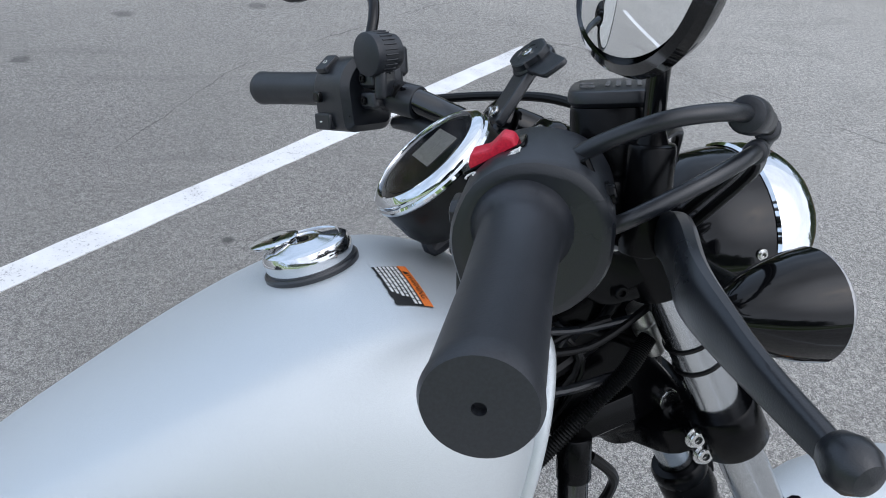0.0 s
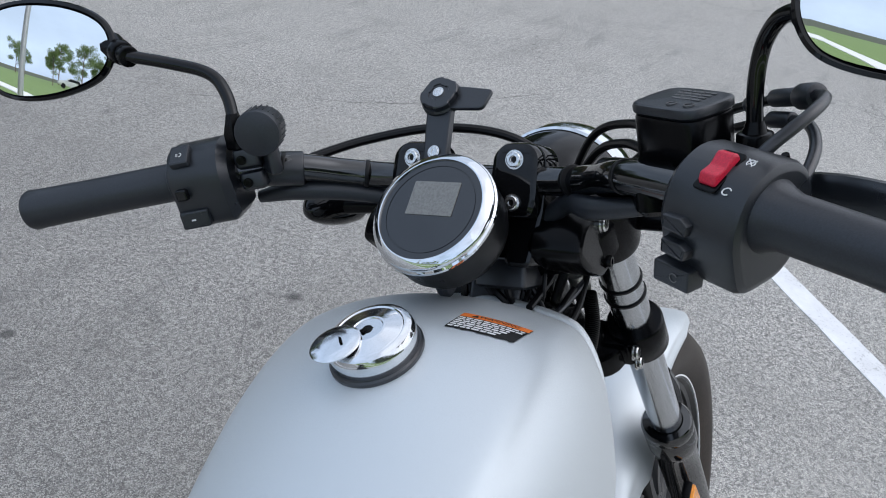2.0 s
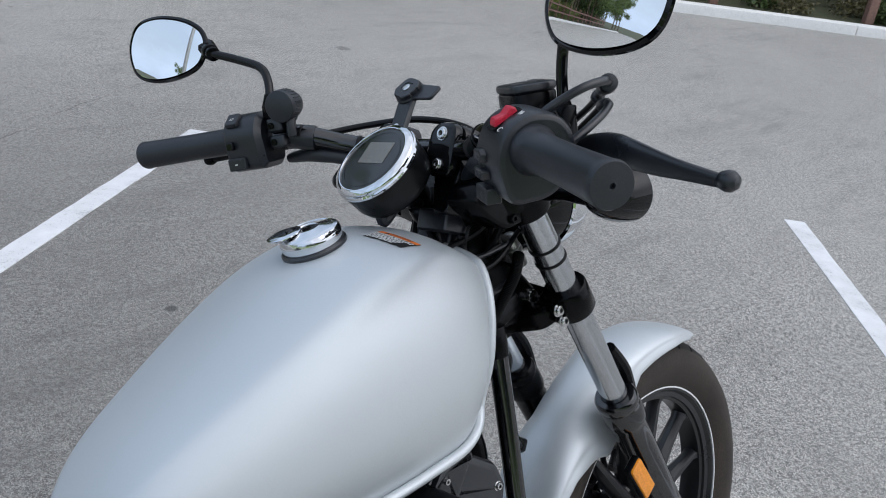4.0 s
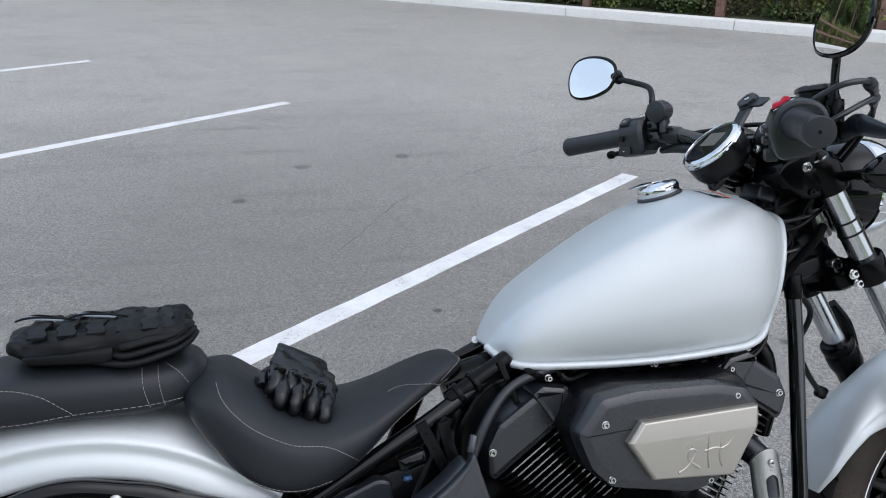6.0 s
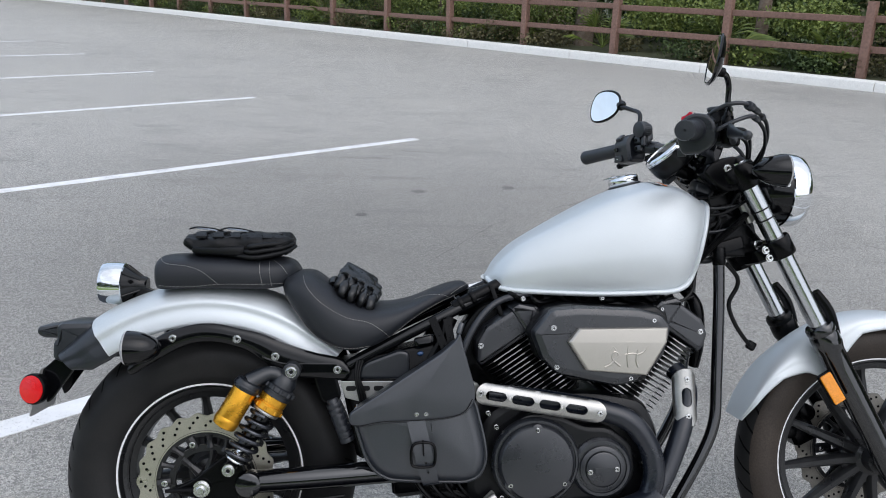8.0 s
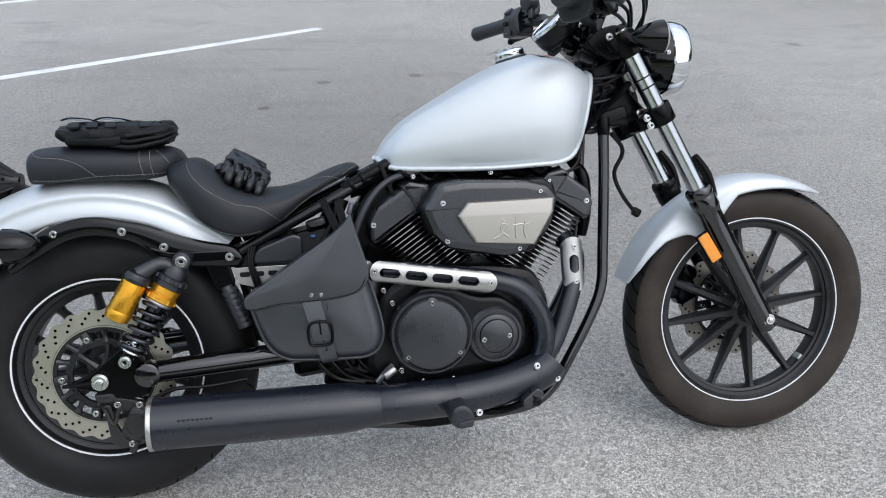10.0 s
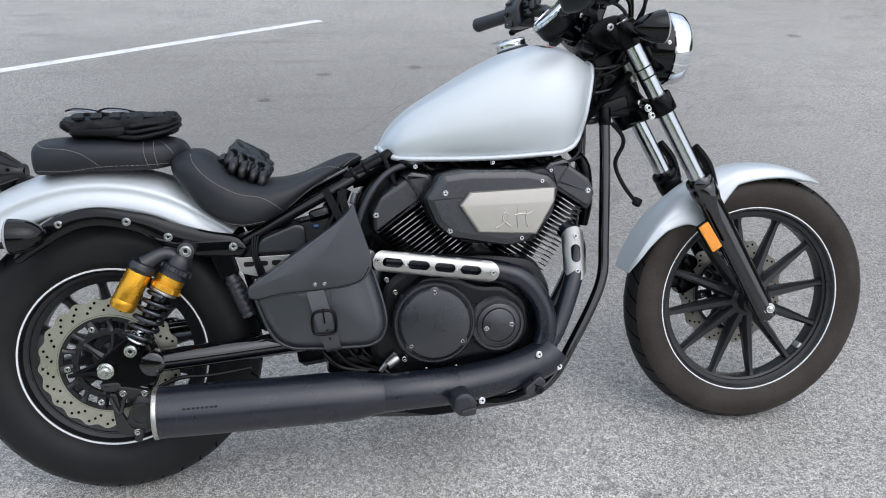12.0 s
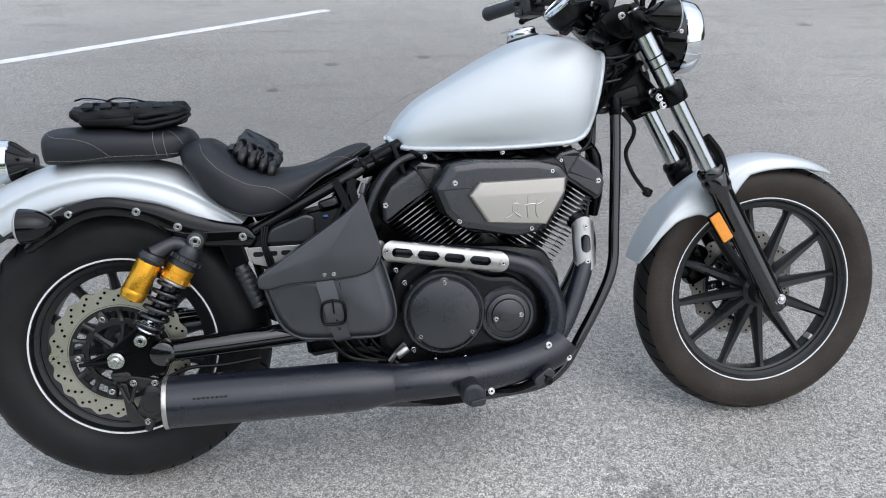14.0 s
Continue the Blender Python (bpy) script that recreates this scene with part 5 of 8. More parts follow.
bolt(lamp, HL + HX * 0.076 + Vector((0, -0.0822, 0.01)), (0, -1, 0), 0.004, 0.003, m=STEER)


def indicator(p, facing, label, m, stalk_to, shell):
    """A bullet-shaped turn signal whose lens looks along facing (+1 ahead, -1 astern)."""
    base = tagged(new("turn_signal"), label)
    base.parent = bike
    d = Vector((facing, 0, 0))
    bm = nb()
    lathe(bm, p - d * 0.033, d, shell, 44)
    part("housing", bm, BLACK_GLOSS, base, m=m)
    bm = nb()
    lathe(bm, p + d * 0.033, d, [(0.0352, 0.0), (0.0355, 0.002), (0.0335, 0.005), (0.026, 0.0085), (0.012, 0.0105), (0.0004, 0.011)], 44)
    part("lens", bm, surface_lens, base, "pale ribbed lens", m=m)
    bm = nb()
    tube(bm, [p + Vector((0.005, 0, -0.004)), (p + Vector(stalk_to)) / 2, Vector(stalk_to)], [0.014, 0.009, 0.009], 12, 4)
    part("stalk", bm, BLACK_SATIN, base, m=m)


CONE = ((0.0015, -0.003), (0.0085, 0.0), (0.0150, 0.008), (0.0222, 0.020), (0.0285, 0.034), (0.0335, 0.050), (0.0362, 0.066), (0.034, 0.067))
BULLET = ((0.0015, -0.002), (0.0100, 0.001), (0.0185, 0.008), (0.0262, 0.020), (0.0318, 0.034), (0.0350, 0.050), (0.0362, 0.066), (0.034, 0.067))
surface_lens = surface("pale_signal_lens", (0.36, 0.36, 0.37), 0.18, 0.0, dust=0.0, grain=260.0, bump=0.9, coat=0.4)
indicator(Vector((1.192, -0.230, 1.008)), 1, "gloss black bullet turn signal", STEER, (1.215, -0.100, 1.0), CONE)
indicator(Vector((1.192, 0.230, 1.008)), 1, "gloss black bullet turn signal", STEER, (1.215, 0.100, 1.0), CONE)
indicator(Vector((-0.112, -0.165, 0.624)), -1, "gloss black bullet turn signal beside the rear fender", ident, (-0.14, -0.08, 0.60), BULLET)
indicator(Vector((-0.112, 0.165, 0.624)), -1, "gloss black bullet turn signal beside the rear fender", ident, (-0.14, 0.08, 0.60), BULLET)

# -- handlebar --
bars = tagged(new("handlebar"), "black handlebar with rubber grips and switch housings")
bars.parent = bike
BAR = {}
for s in (-1, 1):
    BAR[s] = [Vector(p) for p in ((1.122, 0, 1.067), (1.122, s * 0.085, 1.067), (1.105, s * 0.125, 1.075), (1.066, s * 0.165, 1.091), (1.030 if s > 0 else 1.040, s * 0.222, 1.092), (0.949, s * (0.395 if s > 0 else 0.399), 1.075 if s > 0 else 1.0705))]
bm = nb()
tube(bm, list(reversed(BAR[-1]))[1:-1] + BAR[1][:-1], 0.0125, 20, 8)
part("bar", bm, BLACK_ENAMEL, bars, m=STEER)


def along(s, y):
    """The bar's axis at a distance y from the middle, on its straight outer end, and its direction outwards."""
    a, b = BAR[s][4], BAR[s][5]
    f = (y - 0.222) / (0.399 - 0.222)
    return a + (b - a) * f, (b - a).normalized()


def frame_at(s, y):
    """A turn with x outwards along the bar, y ahead and z up."""
    p, x = along(s, y)
    up = Vector((0, 0, 1))
    ahead = (x.cross(up) * s).normalized()
    if ahead.x < 0:
        ahead = -ahead
    up = ahead.cross(x) if s < 0 else x.cross(ahead)
    if up.z < 0:
        up = -up
    return Matrix(((x.x, ahead.x, up.x, p.x), (x.y, ahead.y, up.y, p.y), (x.z, ahead.z, up.z, p.z), (0, 0, 0, 1)))


for s in (-1, 1):
    p0, d = along(s, 0.268 if s < 0 else 0.252)
    p1, _ = along(s, 0.399)
    bm = nb()
    h = (p1 - p0).length
    flare = [(0.0235, 0.0), (0.0245, 0.002), (0.0245, 0.006), (0.0215, 0.012), (0.0188, 0.020)] if s < 0 else [(0.0190, 0.0), (0.0196, 0.001), (0.0196, 0.004), (0.0182, 0.005), (0.0182, 0.02)]
    lathe(bm, p0, d, [(0.0135, 0.0)] + flare + [(0.0182, h * 0.5), (0.0192, h - 0.012), (0.0200, h - 0.004), (0.0185, h - 0.0005), (0.0025, h), (0.0025, h - 0.004), (0.0001, h - 0.004)], 44)
    part("grip", bm, RUBBER, bars, "matt black rubber grip", m=STEER)

# left switch housing
M = frame_at(1, 0.224)
housing = tagged(new("left_switch_housing"), "black switch housing for lights, signals and horn")
housing.parent = bike
bm = nb()
slab(bm, [(-0.030, -0.042), (0.026, -0.042), (0.033, -0.012), (0.030, 0.022), (0.012, 0.034), (-0.018, 0.032), (-0.034, 0.010)], lambda u, v, w: M @ Vector((w + 0.029, u, v)), 0.058, 0.007, 0.012)
part("housing_body", bm, PLASTIC, housing, m=STEER)


def rear_pad(M_, u, v, du, dv, out, bm, edge=0.0015, round_=0.003, back=0.034):
    """A button on the housing's rider side: u along the bar, v up."""
    slab(bm, [(u - du, v - dv), (u + du, v - dv), (u + du, v + dv), (u - du, v + dv)], lambda a, b, w: M_ @ Vector((a, -back - w - out, b)), 0.012 + out, edge, round_)


bm = nb()
q = M @ Matrix.Translation((0.012, -0.022, 0.026)) @ Matrix.Rotation(radians(38), 4, "X")
boxy(bm, (0, 0, 0), (0.019, 0.022, 0.008), edge=0.002, round_=0.003, m=q)
dim = part("dimmer_switch", bm, PLASTIC, housing, m=STEER)
bm = nb()
for k in range(3):
    boxy(bm, (0, 0, 0), (0.0022, 0.0005, 0.0004), edge=0.0001, round_=0.0001, m=q @ Matrix.Translation((0.0016, -0.0022 + k * 0.0013, 0.0042)))
tube(bm, [q @ Vector((-0.0006 - 0.0022 * math.sin(a), -0.0009 + 0.0020 * math.cos(a), 0.0042)) for a in np.linspace(0, math.pi, 7)], 0.0004, 5, 2)
part("beam_symbol", bm, PRINT_WHITE, dim, m=STEER)
bm = nb()
rear_pad(M, 0.014, -0.006, 0.014, 0.008, -0.004, bm)
part("signal_recess", bm, BLACK_SATIN, housing, m=STEER)
bm = nb()
rear_pad(M, 0.016, -0.006, 0.0055, 0.0055, 0.006, bm, back=0.032)
part("signal_switch", bm, BLACK_GLOSS, housing, m=STEER)
bm = nb()
rear_pad(M, 0.012, -0.031, 0.014, 0.0085, 0.004, bm, 0.002, back=0.031)
part("horn_button", bm, PLASTIC, housing, m=STEER)
bm = nb()
boxy(bm, (0, 0, 0), (0.004, 0.0004, 0.0015), edge=0.0001, round_=0.0003, m=M @ Matrix.Translation((0.013, -0.0353, -0.031)))
part("horn_symbol", bm, PRINT_WHITE, housing, m=STEER)

# clutch perch, lever and mirror clamp
perch = tagged(new("clutch_lever"), "black clutch lever and perch")
perch.parent = bike
CLAMP = frame_at(1, 0.182)
for lift, deep in ((0.0115, 0.019), (-0.0100, 0.017)):
    bm = nb()
    boxy(bm, (0, 0, 0), (0.025, 0.040, deep), edge=0.003, round_=0.006, m=CLAMP @ Matrix.Translation((0, 0.002, lift)))
    half_clamp = part("perch_half", bm, PLASTIC, perch, m=STEER)
    bolt(half_clamp, CLAMP @ Vector((0.004, -0.0185, lift)), CLAMP.to_3x3() @ Vector((0, -1, 0)), 0.0036, 0.002, m=STEER, mat=BLACK_SATIN, name="screw")
bm = nb()
boxy(bm, (0, 0, 0), (0.024, 0.024, 0.030), edge=0.004, round_=0.007, m=CLAMP @ Matrix.Translation((0.0, 0.018, 0.026)))
part("mirror_lug", bm, PLASTIC, perch, m=STEER)
bm = nb()
tube(bm, [(1.080, 0.190, 1.080), (1.098, 0.235, 1.074), (1.074, 0.335, 1.062), (1.052, 0.395, 1.054)], [0.010, 0.0075, 0.006, 0.0055], 10, 6)
part("lever_blade", bm, BLACK_SATIN, perch, m=STEER)
bm = nb()
rod(bm, (1.047, 0.405, 1.053), (1.055, 0.390, 1.055), 0.009, edge=0.005)
part("lever_ball", bm, BLACK_SATIN, perch, m=STEER)

# capped round socket on the left of the bar
sock = tagged(new("power_socket"), "round black capped power socket on the bar")
sock.parent = bike
SO, SX = Vector((1.032, 0.154, 1.132)), Vector((-0.868, -0.407, -0.047)).normalized()
bm = nb()
lathe(bm, SO - SX * 0.030, SX, [(0.013, 0), (0.0170, 0.002), (0.0185, 0.010), (0.0185, 0.012), (0.0200, 0.013), (0.0205, 0.026), (0.0195, 0.0275)], 40)
body = part("socket_body", bm, PLASTIC, sock, m=STEER)
for k in range(26):
    bm = nb()
    x, y, z = basis(SX)
    a = 2 * math.pi * k / 26
    p = SO + (x * math.cos(a) + y * math.sin(a)) * 0.0204
    tube(bm, [p - SX * 0.018, p - SX * 0.011, p - SX * 0.004], 0.0008, 5, 1)
    part("rib", bm, PLASTIC, body, m=STEER)
bm = nb()
lathe(bm, SO, SX, [(0.0205, -0.004), (0.0210, 0.001), (0.0204, 0.0045), (0.0188, 0.0055), (0.0001, 0.0060)], 44)
part("socket_cap", bm, RUBBER, sock, m=STEER)
bm = nb()
boxy(bm, SO + Vector((0.016, 0.008, -0.024)), (0.012, 0.034, 0.034), (0, 0, -30), edge=0.002)
rod(bm, (1.080, 0.152, 1.085), (1.056, 0.182, 1.0905), 0.0165, edge=0.002)
part("socket_bracket", bm, PLASTIC, sock, m=STEER)

# right switch housing, shown from the rider's side with its red stop switch
M = frame_at(-1, 0.246)
housing = tagged(new("right_switch_housing"), "black throttle and switch housing with a red stop switch")
housing.parent = bike
bm = nb()
slab(bm, [(-0.024, -0.052), (0.020, -0.048), (0.042, -0.024), (0.043, 0.010), (0.028, 0.030), (-0.002, 0.035), (-0.026, 0.022), (-0.037, -0.008)], lambda u, v, w: M @ Vector((w + 0.032, u, v)), 0.062, 0.006, 0.014)
part("housing_body", bm, PLASTIC, housing, m=STEER)
bm = nb()
q = M @ Matrix.Translation((0.003, -0.0165, 0.0265)) @ Matrix.Rotation(radians(30), 4, "X")
slab(bm, [(-0.013, -0.001), (-0.009, 0.0035), (0.0, 0.0015), (0.009, 0.0045), (0.013, 0.001), (0.013, -0.006), (-0.013, -0.006)], lambda u, v, w: q @ Vector((w + 0.0065, u, v + 0.003)), 0.013, 0.0015, 0.0015)
part("stop_switch", bm, RED, housing, "red rocker engine stop switch", m=STEER)
bm = nb()
boxy(bm, (0, 0, 0), (0.017, 0.034, 0.002), edge=0.0006, round_=0.003, m=q @ Matrix.Translation((0, 0, -0.0008)))
part("switch_recess", bm, BLACK_SATIN, housing, m=STEER)
bm = nb()
for c_, part_of in ((Vector((0.014, 0.012, -0.0006)), 1.0), (Vector((0.014, -0.012, -0.0012)), 0.8)):
    arc = [q @ (c_ + Vector((0.0027 * math.cos(a), 0.0027 * math.sin(a), 0.0))) for a in np.linspace(0.6, 0.6 + 2 * math.pi * part_of * 0.98, 18)]
    tube(bm, arc, 0.0005, 5, 1)
for a in (0.8, 2.35):
    tube(bm, [q @ Vector((0.014 + 0.0042 * math.cos(a) * k, 0.012 + 0.0042 * math.sin(a) * k, -0.0006)) for k in (-1, 0, 1)], 0.0005, 5, 1)
part("switch_symbol", bm, PRINT_WHITE, housing, m=STEER)
for v in (-0.008, -0.025):
    bm = nb()
    slab(bm, [(-0.009, -0.005), (0.010, -0.006), (0.012, 0.002), (0.006, 0.006), (-0.009, 0.005)], lambda a, b, w: M @ Vector((-0.011 + a, -0.040 - w, v + b)), 0.014, 0.002, 0.001)
    part("mode_button", bm, PLASTIC, housing, m=STEER)
bm = nb()
slab(bm, [(-0.016, -0.008), (0.014, -0.008), (0.014, 0.008), (-0.016, 0.008)], lambda a, b, w: M @ Vector((-0.012 + a, -0.036 - w, -0.047 + b)), 0.016, 0.0015, 0.002)
part("start_button", bm, PLASTIC, housing, m=STEER)
bm = nb()
tube(bm, [M @ Vector((-0.010 + 0.003 * math.cos(a), -0.0366, -0.047 + 0.003 * math.sin(a))) for a in np.linspace(0.5, 5.9, 14)], 0.0004, 5, 1)
part("start_symbol", bm, PRINT_GREY, housing, m=STEER)
for u, v in ((-0.030, 0.012), (-0.030, -0.030)):
    bolt(housing, M @ Vector((u, 0.006, v)), M.to_3x3() @ Vector((-1, -0.3, 0)), 0.0045, 0.003, m=STEER, mat=BLACK_SATIN, name="screw")
# throttle cables
bm = nb()
tube(bm, [(1.040, -0.255, 1.108), (1.050, -0.268, 1.121), (1.073, -0.287, 1.135), (1.100, -0.292, 1.139), (1.122, -0.283, 1.136)], 0.0044, 14, 8)
tube(bm, [(1.052, -0.272, 1.080), (1.066, -0.283, 1.090), (1.096, -0.288, 1.105), (1.124, -0.281, 1.114), (1.142, -0.266, 1.114)], 0.0042, 14, 8)
part("cable_elbow", bm, PLASTIC, housing, "bent black throttle cable guides", m=STEER)
bm = nb()
rod(bm, (1.118, -0.286, 1.1365), (1.133, -0.273, 1.133), 0.0094, edge=0.003)
rod(bm, (1.133, -0.273, 1.133), (1.156, -0.252, 1.127), 0.0068, edge=0.002)
rod(bm, (1.140, -0.268, 1.114), (1.156, -0.250, 1.111), 0.0064, edge=0.002)
rod(bm, (1.170, -0.238, 1.121), (1.176, -0.231, 1.117), 0.0072, edge=0.002)
part("cable_nut", bm, RUBBER, housing, m=STEER)
bm = nb()
tube(bm, [(1.148, -0.260, 1.129), (1.194, -0.210, 1.108), (1.225, -0.140, 1.070), (1.215, -0.080, 1.010), (1.185, -0.050, 0.930), (1.13, -0.045, 0.86)], 0.0040, 10, 10)
tube(bm, [(1.152, -0.255, 1.112), (1.196, -0.200, 1.088), (1.222, -0.130, 1.045), (1.208, -0.075, 0.985), (1.175, -0.046, 0.91), (1.12, -0.04, 0.85)], 0.0040, 10, 10)
part("throttle_cable", bm, WIRE, housing, m=STEER)
bm = nb()
tube(bm, [M @ Vector((0.018, 0.026, 0.030)), M @ Vector((0.018, 0.036, 0.006)), M @ Vector((0.018, 0.034, -0.018))], 0.0026, 8, 5)
bolt(housing, M @ Vector((0.018, 0.038, 0.014)), M.to_3x3() @ Vector((0, 1, 0.3)), 0.005, 0.004, m=STEER, mat=BLACK_SATIN, name="screw")
part("cable_retainer", bm, BLACK_SATIN, housing, m=STEER)

# front brake master cylinder
mc = tagged(new("master_cylinder"), "black front brake reservoir with a moulded lid")
mc.parent = bike
RC = Vector((1.098, -0.200, 1.1230))
q = Matrix.Translation(RC) @ pose(0, 0, 0, 0, -4, -30)
bm = nb()
slab(bm, [(-0.023, -0.030), (0.0, -0.033), (0.023, -0.030), (0.0245, 0.0), (0.023, 0.030), (0.0, 0.033), (-0.023, 0.030), (-0.0245, 0.0)], lambda u, v, w: q @ Vector((u, v, w + 0.010)), 0.048, 0.003, 0.012)
part("reservoir_body", bm, BLACK_SATIN, mc, m=STEER)
bm = nb()
slab(bm, [(-0.024, -0.031), (0.0, -0.034), (0.024, -0.031), (0.0255, 0.0), (0.024, 0.031), (0.0, 0.034), (-0.024, 0.031), (-0.0255, 0.0)], lambda u, v, w: q @ Vector((u, v, w + 0.0185)), 0.009, 0.0025, 0.013, dome=0.0012)
lid = part("reservoir_lid", bm, PLASTIC, mc, m=STEER)
rng = random.Random(4)
for k in range(4):
    bm = nb()
    v = -0.020
    while v < 0.014 - 0.003 * k:
        w_ = rng.uniform(0.003, 0.008)
        boxy(bm, (0, 0, 0), (0.0026, w_, 0.0006), edge=0.0001, round_=0.0004, m=q @ Matrix.Translation((0.013 - k * 0.0055, v + w_ / 2, 0.0197)))
        v += w_ + 0.0018
    part("moulded_print", bm, PRINT_GREY, lid, "moulded warning print", m=STEER)
for u, v in ((-0.014, -0.020), (-0.015, -0.005)):
    bm = nb()
    tube(bm, [q @ Vector((u + 0.0035 * math.cos(a), v + 0.0035 * math.sin(a), 0.0195)) for a in np.linspace(0, 6.1, 14)], 0.0005, 5, 1)
    part("moulded_ring", bm, PRINT_GREY, lid, m=STEER)
bm = nb()
rod(bm, (1.098, -0.135, 1.080), (1.078, -0.245, 1.082), 0.016, edge=0.003)
boxy(bm, (1.070, -0.185, 1.084), (0.050, 0.030, 0.034), (0, 0, 24), edge=0.005, round_=0.01)
boxy(bm, (1.100, -0.235, 1.066), (0.035, 0.040, 0.018), (0, 0, 20))
part("cylinder_body", bm, BLACK_SATIN, mc, m=STEER)
bm = nb()
rod(bm, (1.092, -0.250, 1.060), (1.092, -0.250, 1.118), 0.0125, edge=0.002)
part("mirror_boss", bm, BLACK_SATIN, mc, m=STEER)
bm = nb()
pts = [(1.104, -0.225, 1.064), (1.100, -0.262, 1.072), (1.078, -0.305, 1.079), (1.058, -0.345, 1.0775), (1.053, -0.378, 1.070), (1.051, -0.400, 1.0655), (1.050, -0.432, 1.059)]
line = spline(pts, 8)
rings = []
for i, p in enumerate(line):
    t = (line[min(i + 1, len(line) - 1)] - line[max(i - 1, 0)]).normalized()
    n = t.cross(Vector((0, 0, 1))).normalized()
    f = i / (len(line) - 1)
    hw, hh = float(np.interp(f, (0, 0.25, 0.7, 1), (0.011, 0.0075, 0.0042, 0.0040))), float(np.interp(f, (0, 0.25, 0.45, 0.7, 1), (0.010, 0.0145, 0.0150, 0.0100, 0.0058)))
    rings.append([p + n * hw * math.copysign(abs(math.cos(a)) ** 0.7, math.cos(a)) + Vector((0, 0, 1)) * hh * math.copysign(abs(math.sin(a)) ** 0.7, math.sin(a)) for a in (2 * math.pi * k / 14 for k in range(14))])
skin(bm, rings)
part("brake_lever", bm, PLASTIC, mc, "matt black brake lever", m=STEER)
bm = nb()
lathe(bm, (1.051, -0.429, 1.060), (-0.03, -0.98, -0.12), [(0.004, 0), (0.007, 0.003), (0.0092, 0.009), (0.0086, 0.014), (0.0055, 0.018), (0.0005, 0.0195)], 24)
part("lever_ball", bm, PLASTIC, mc, m=STEER)
bm = nb()
tube(bm, [(1.135, -0.165, 1.088), (1.175, -0.130, 1.086), (1.208, -0.090, 1.066), (1.215, -0.055, 1.01), (1.19, -0.04, 0.93)], 0.0042, 10, 8)
tube(bm, [(1.135, -0.175, 1.10), (1.180, -0.135, 1.102), (1.215, -0.085, 1.080), (1.224, -0.05, 1.01), (1.20, -0.03, 0.92)], 0.0040, 10, 8)
part("brake_hose", bm, WIRE, mc, m=STEER)

# -- mirrors --
def mirror(s, centre, normal, up, neck, stem, label):
    base = tagged(new("rear_view_mirror"), label)
    base.parent = bike
    z = Vector(normal).normalized()
    y = (Vector(up) - z * Vector(up).dot(z)).normalized()
    x = y.cross(z)
    if x.y * s < 0:
        x = -x
    c = Vector(centre)
    # egg outline, wider outboard
    loop = [Vector(p) for p in ((-0.074, -0.004), (-0.066, 0.022), (-0.030, 0.041), (0.022, 0.049), (0.060, 0.040), (0.078, 0.008), (0.070, -0.028), (0.040, -0.044), (-0.010, -0.045), (-0.056, -0.032))]
    loop = [Vector((p.x, p.y)) * (0.99 if s > 0 else 0.98) for p in spline([(q.x, q.y, 0) for q in loop], 6, True)]
    place = lambda u, v, w: c + x * u + y * v + z * w
    bm = nb()
    rings = [[place(q.x, q.y, w) for q in inset(loop, d)] for d, w in ((0.0058, 0.001), (0.0035, 0.0032), (0.0005, 0.0015), (0.0, -0.0015), (0.004, -0.0055), (0.016, -0.0105), (0.030, -0.0130))]
    skin(bm, rings)
    shell = part("mirror_shell", bm, BLACK_GLOSS, base, m=STEER)
    bm = nb()
    inner = inset(loop, 0.0058)
    R = 1.2 if s > 0 else 0.9
    rings = []
    for k in (1.0, 0.93, 0.86, 0.78, 0.70, 0.62, 0.54, 0.46, 0.38, 0.30, 0.22, 0.14, 0.06):
        rings.append([place(q.x * k, q.y * k, 0.0042 - (q.x * q.x + q.y * q.y) * k * k / (2 * R)) for q in inner])
    skin(bm, rings)
    part("mirror_face", bm, MIRROR, base, "slightly domed mirror glass", m=STEER)
    bm = nb()
    nk = Vector(neck)
    tube(bm, [place(-0.062, -0.004, -0.010), (place(-0.062, -0.004, -0.010) + nk) / 2, nk], [0.014, 0.0105, 0.0085], 14, 4)
    part("mirror_neck", bm, BLACK_SATIN, base, m=STEER)
    bm = nb()
    out = (place(-0.062, -0.004, -0.010) - nk).normalized()
    rod(bm, nk - out * 0.004, nk + out * 0.004, 0.0098, edge=0.001)
    rod(bm, nk + out * 0.007, nk + out * 0.017, 0.0112, 0.0120, edge=0.0015)
    part("neck_collar", bm, BLACK_SATIN, base, m=STEER)
    bm = nb()
    tube(bm, [nk] + [Vector(p) for p in stem], 0.0058, 12, 8)
    part("mirror_stem", bm, BLACK_GLOSS, base, m=STEER)
    e = Vector(stem[-1])
    bm = nb()
    lathe(bm, e - Vector((0, 0, 0.024)), (0, 0, 1), [(0.010, 0), (0.0115, 0.002), (0.0115, 0.016), (0.0085, 0.024), (0.006, 0.032)], 6 if s > 0 else 20)
    part("stem_nut", bm, BLACK_SATIN, base, m=STEER)


mirror(1, (0.998, 0.368, 1.220), (-0.943, -0.314, 0.142), (0, 0.02, 1), (1.019, 0.283, 1.207), [(1.036, 0.250, 1.196), (1.047, 0.214, 1.183), (1.045, 0.196, 1.164), (1.038, 0.187, 1.140)], "black oval mirror on a bent stem beside the clutch side grip")
mirror(-1, (1.0200, -0.3490, 1.208), (-0.958, 0.222, 0.184), (0, 0, 1), (1.062, -0.288, 1.200), [(1.080, -0.268, 1.196), (1.091, -0.255, 1.178), (1.092, -0.250, 1.150), (1.092, -0.250, 1.118)], "black oval mirror on a bent stem beside the throttle grip")

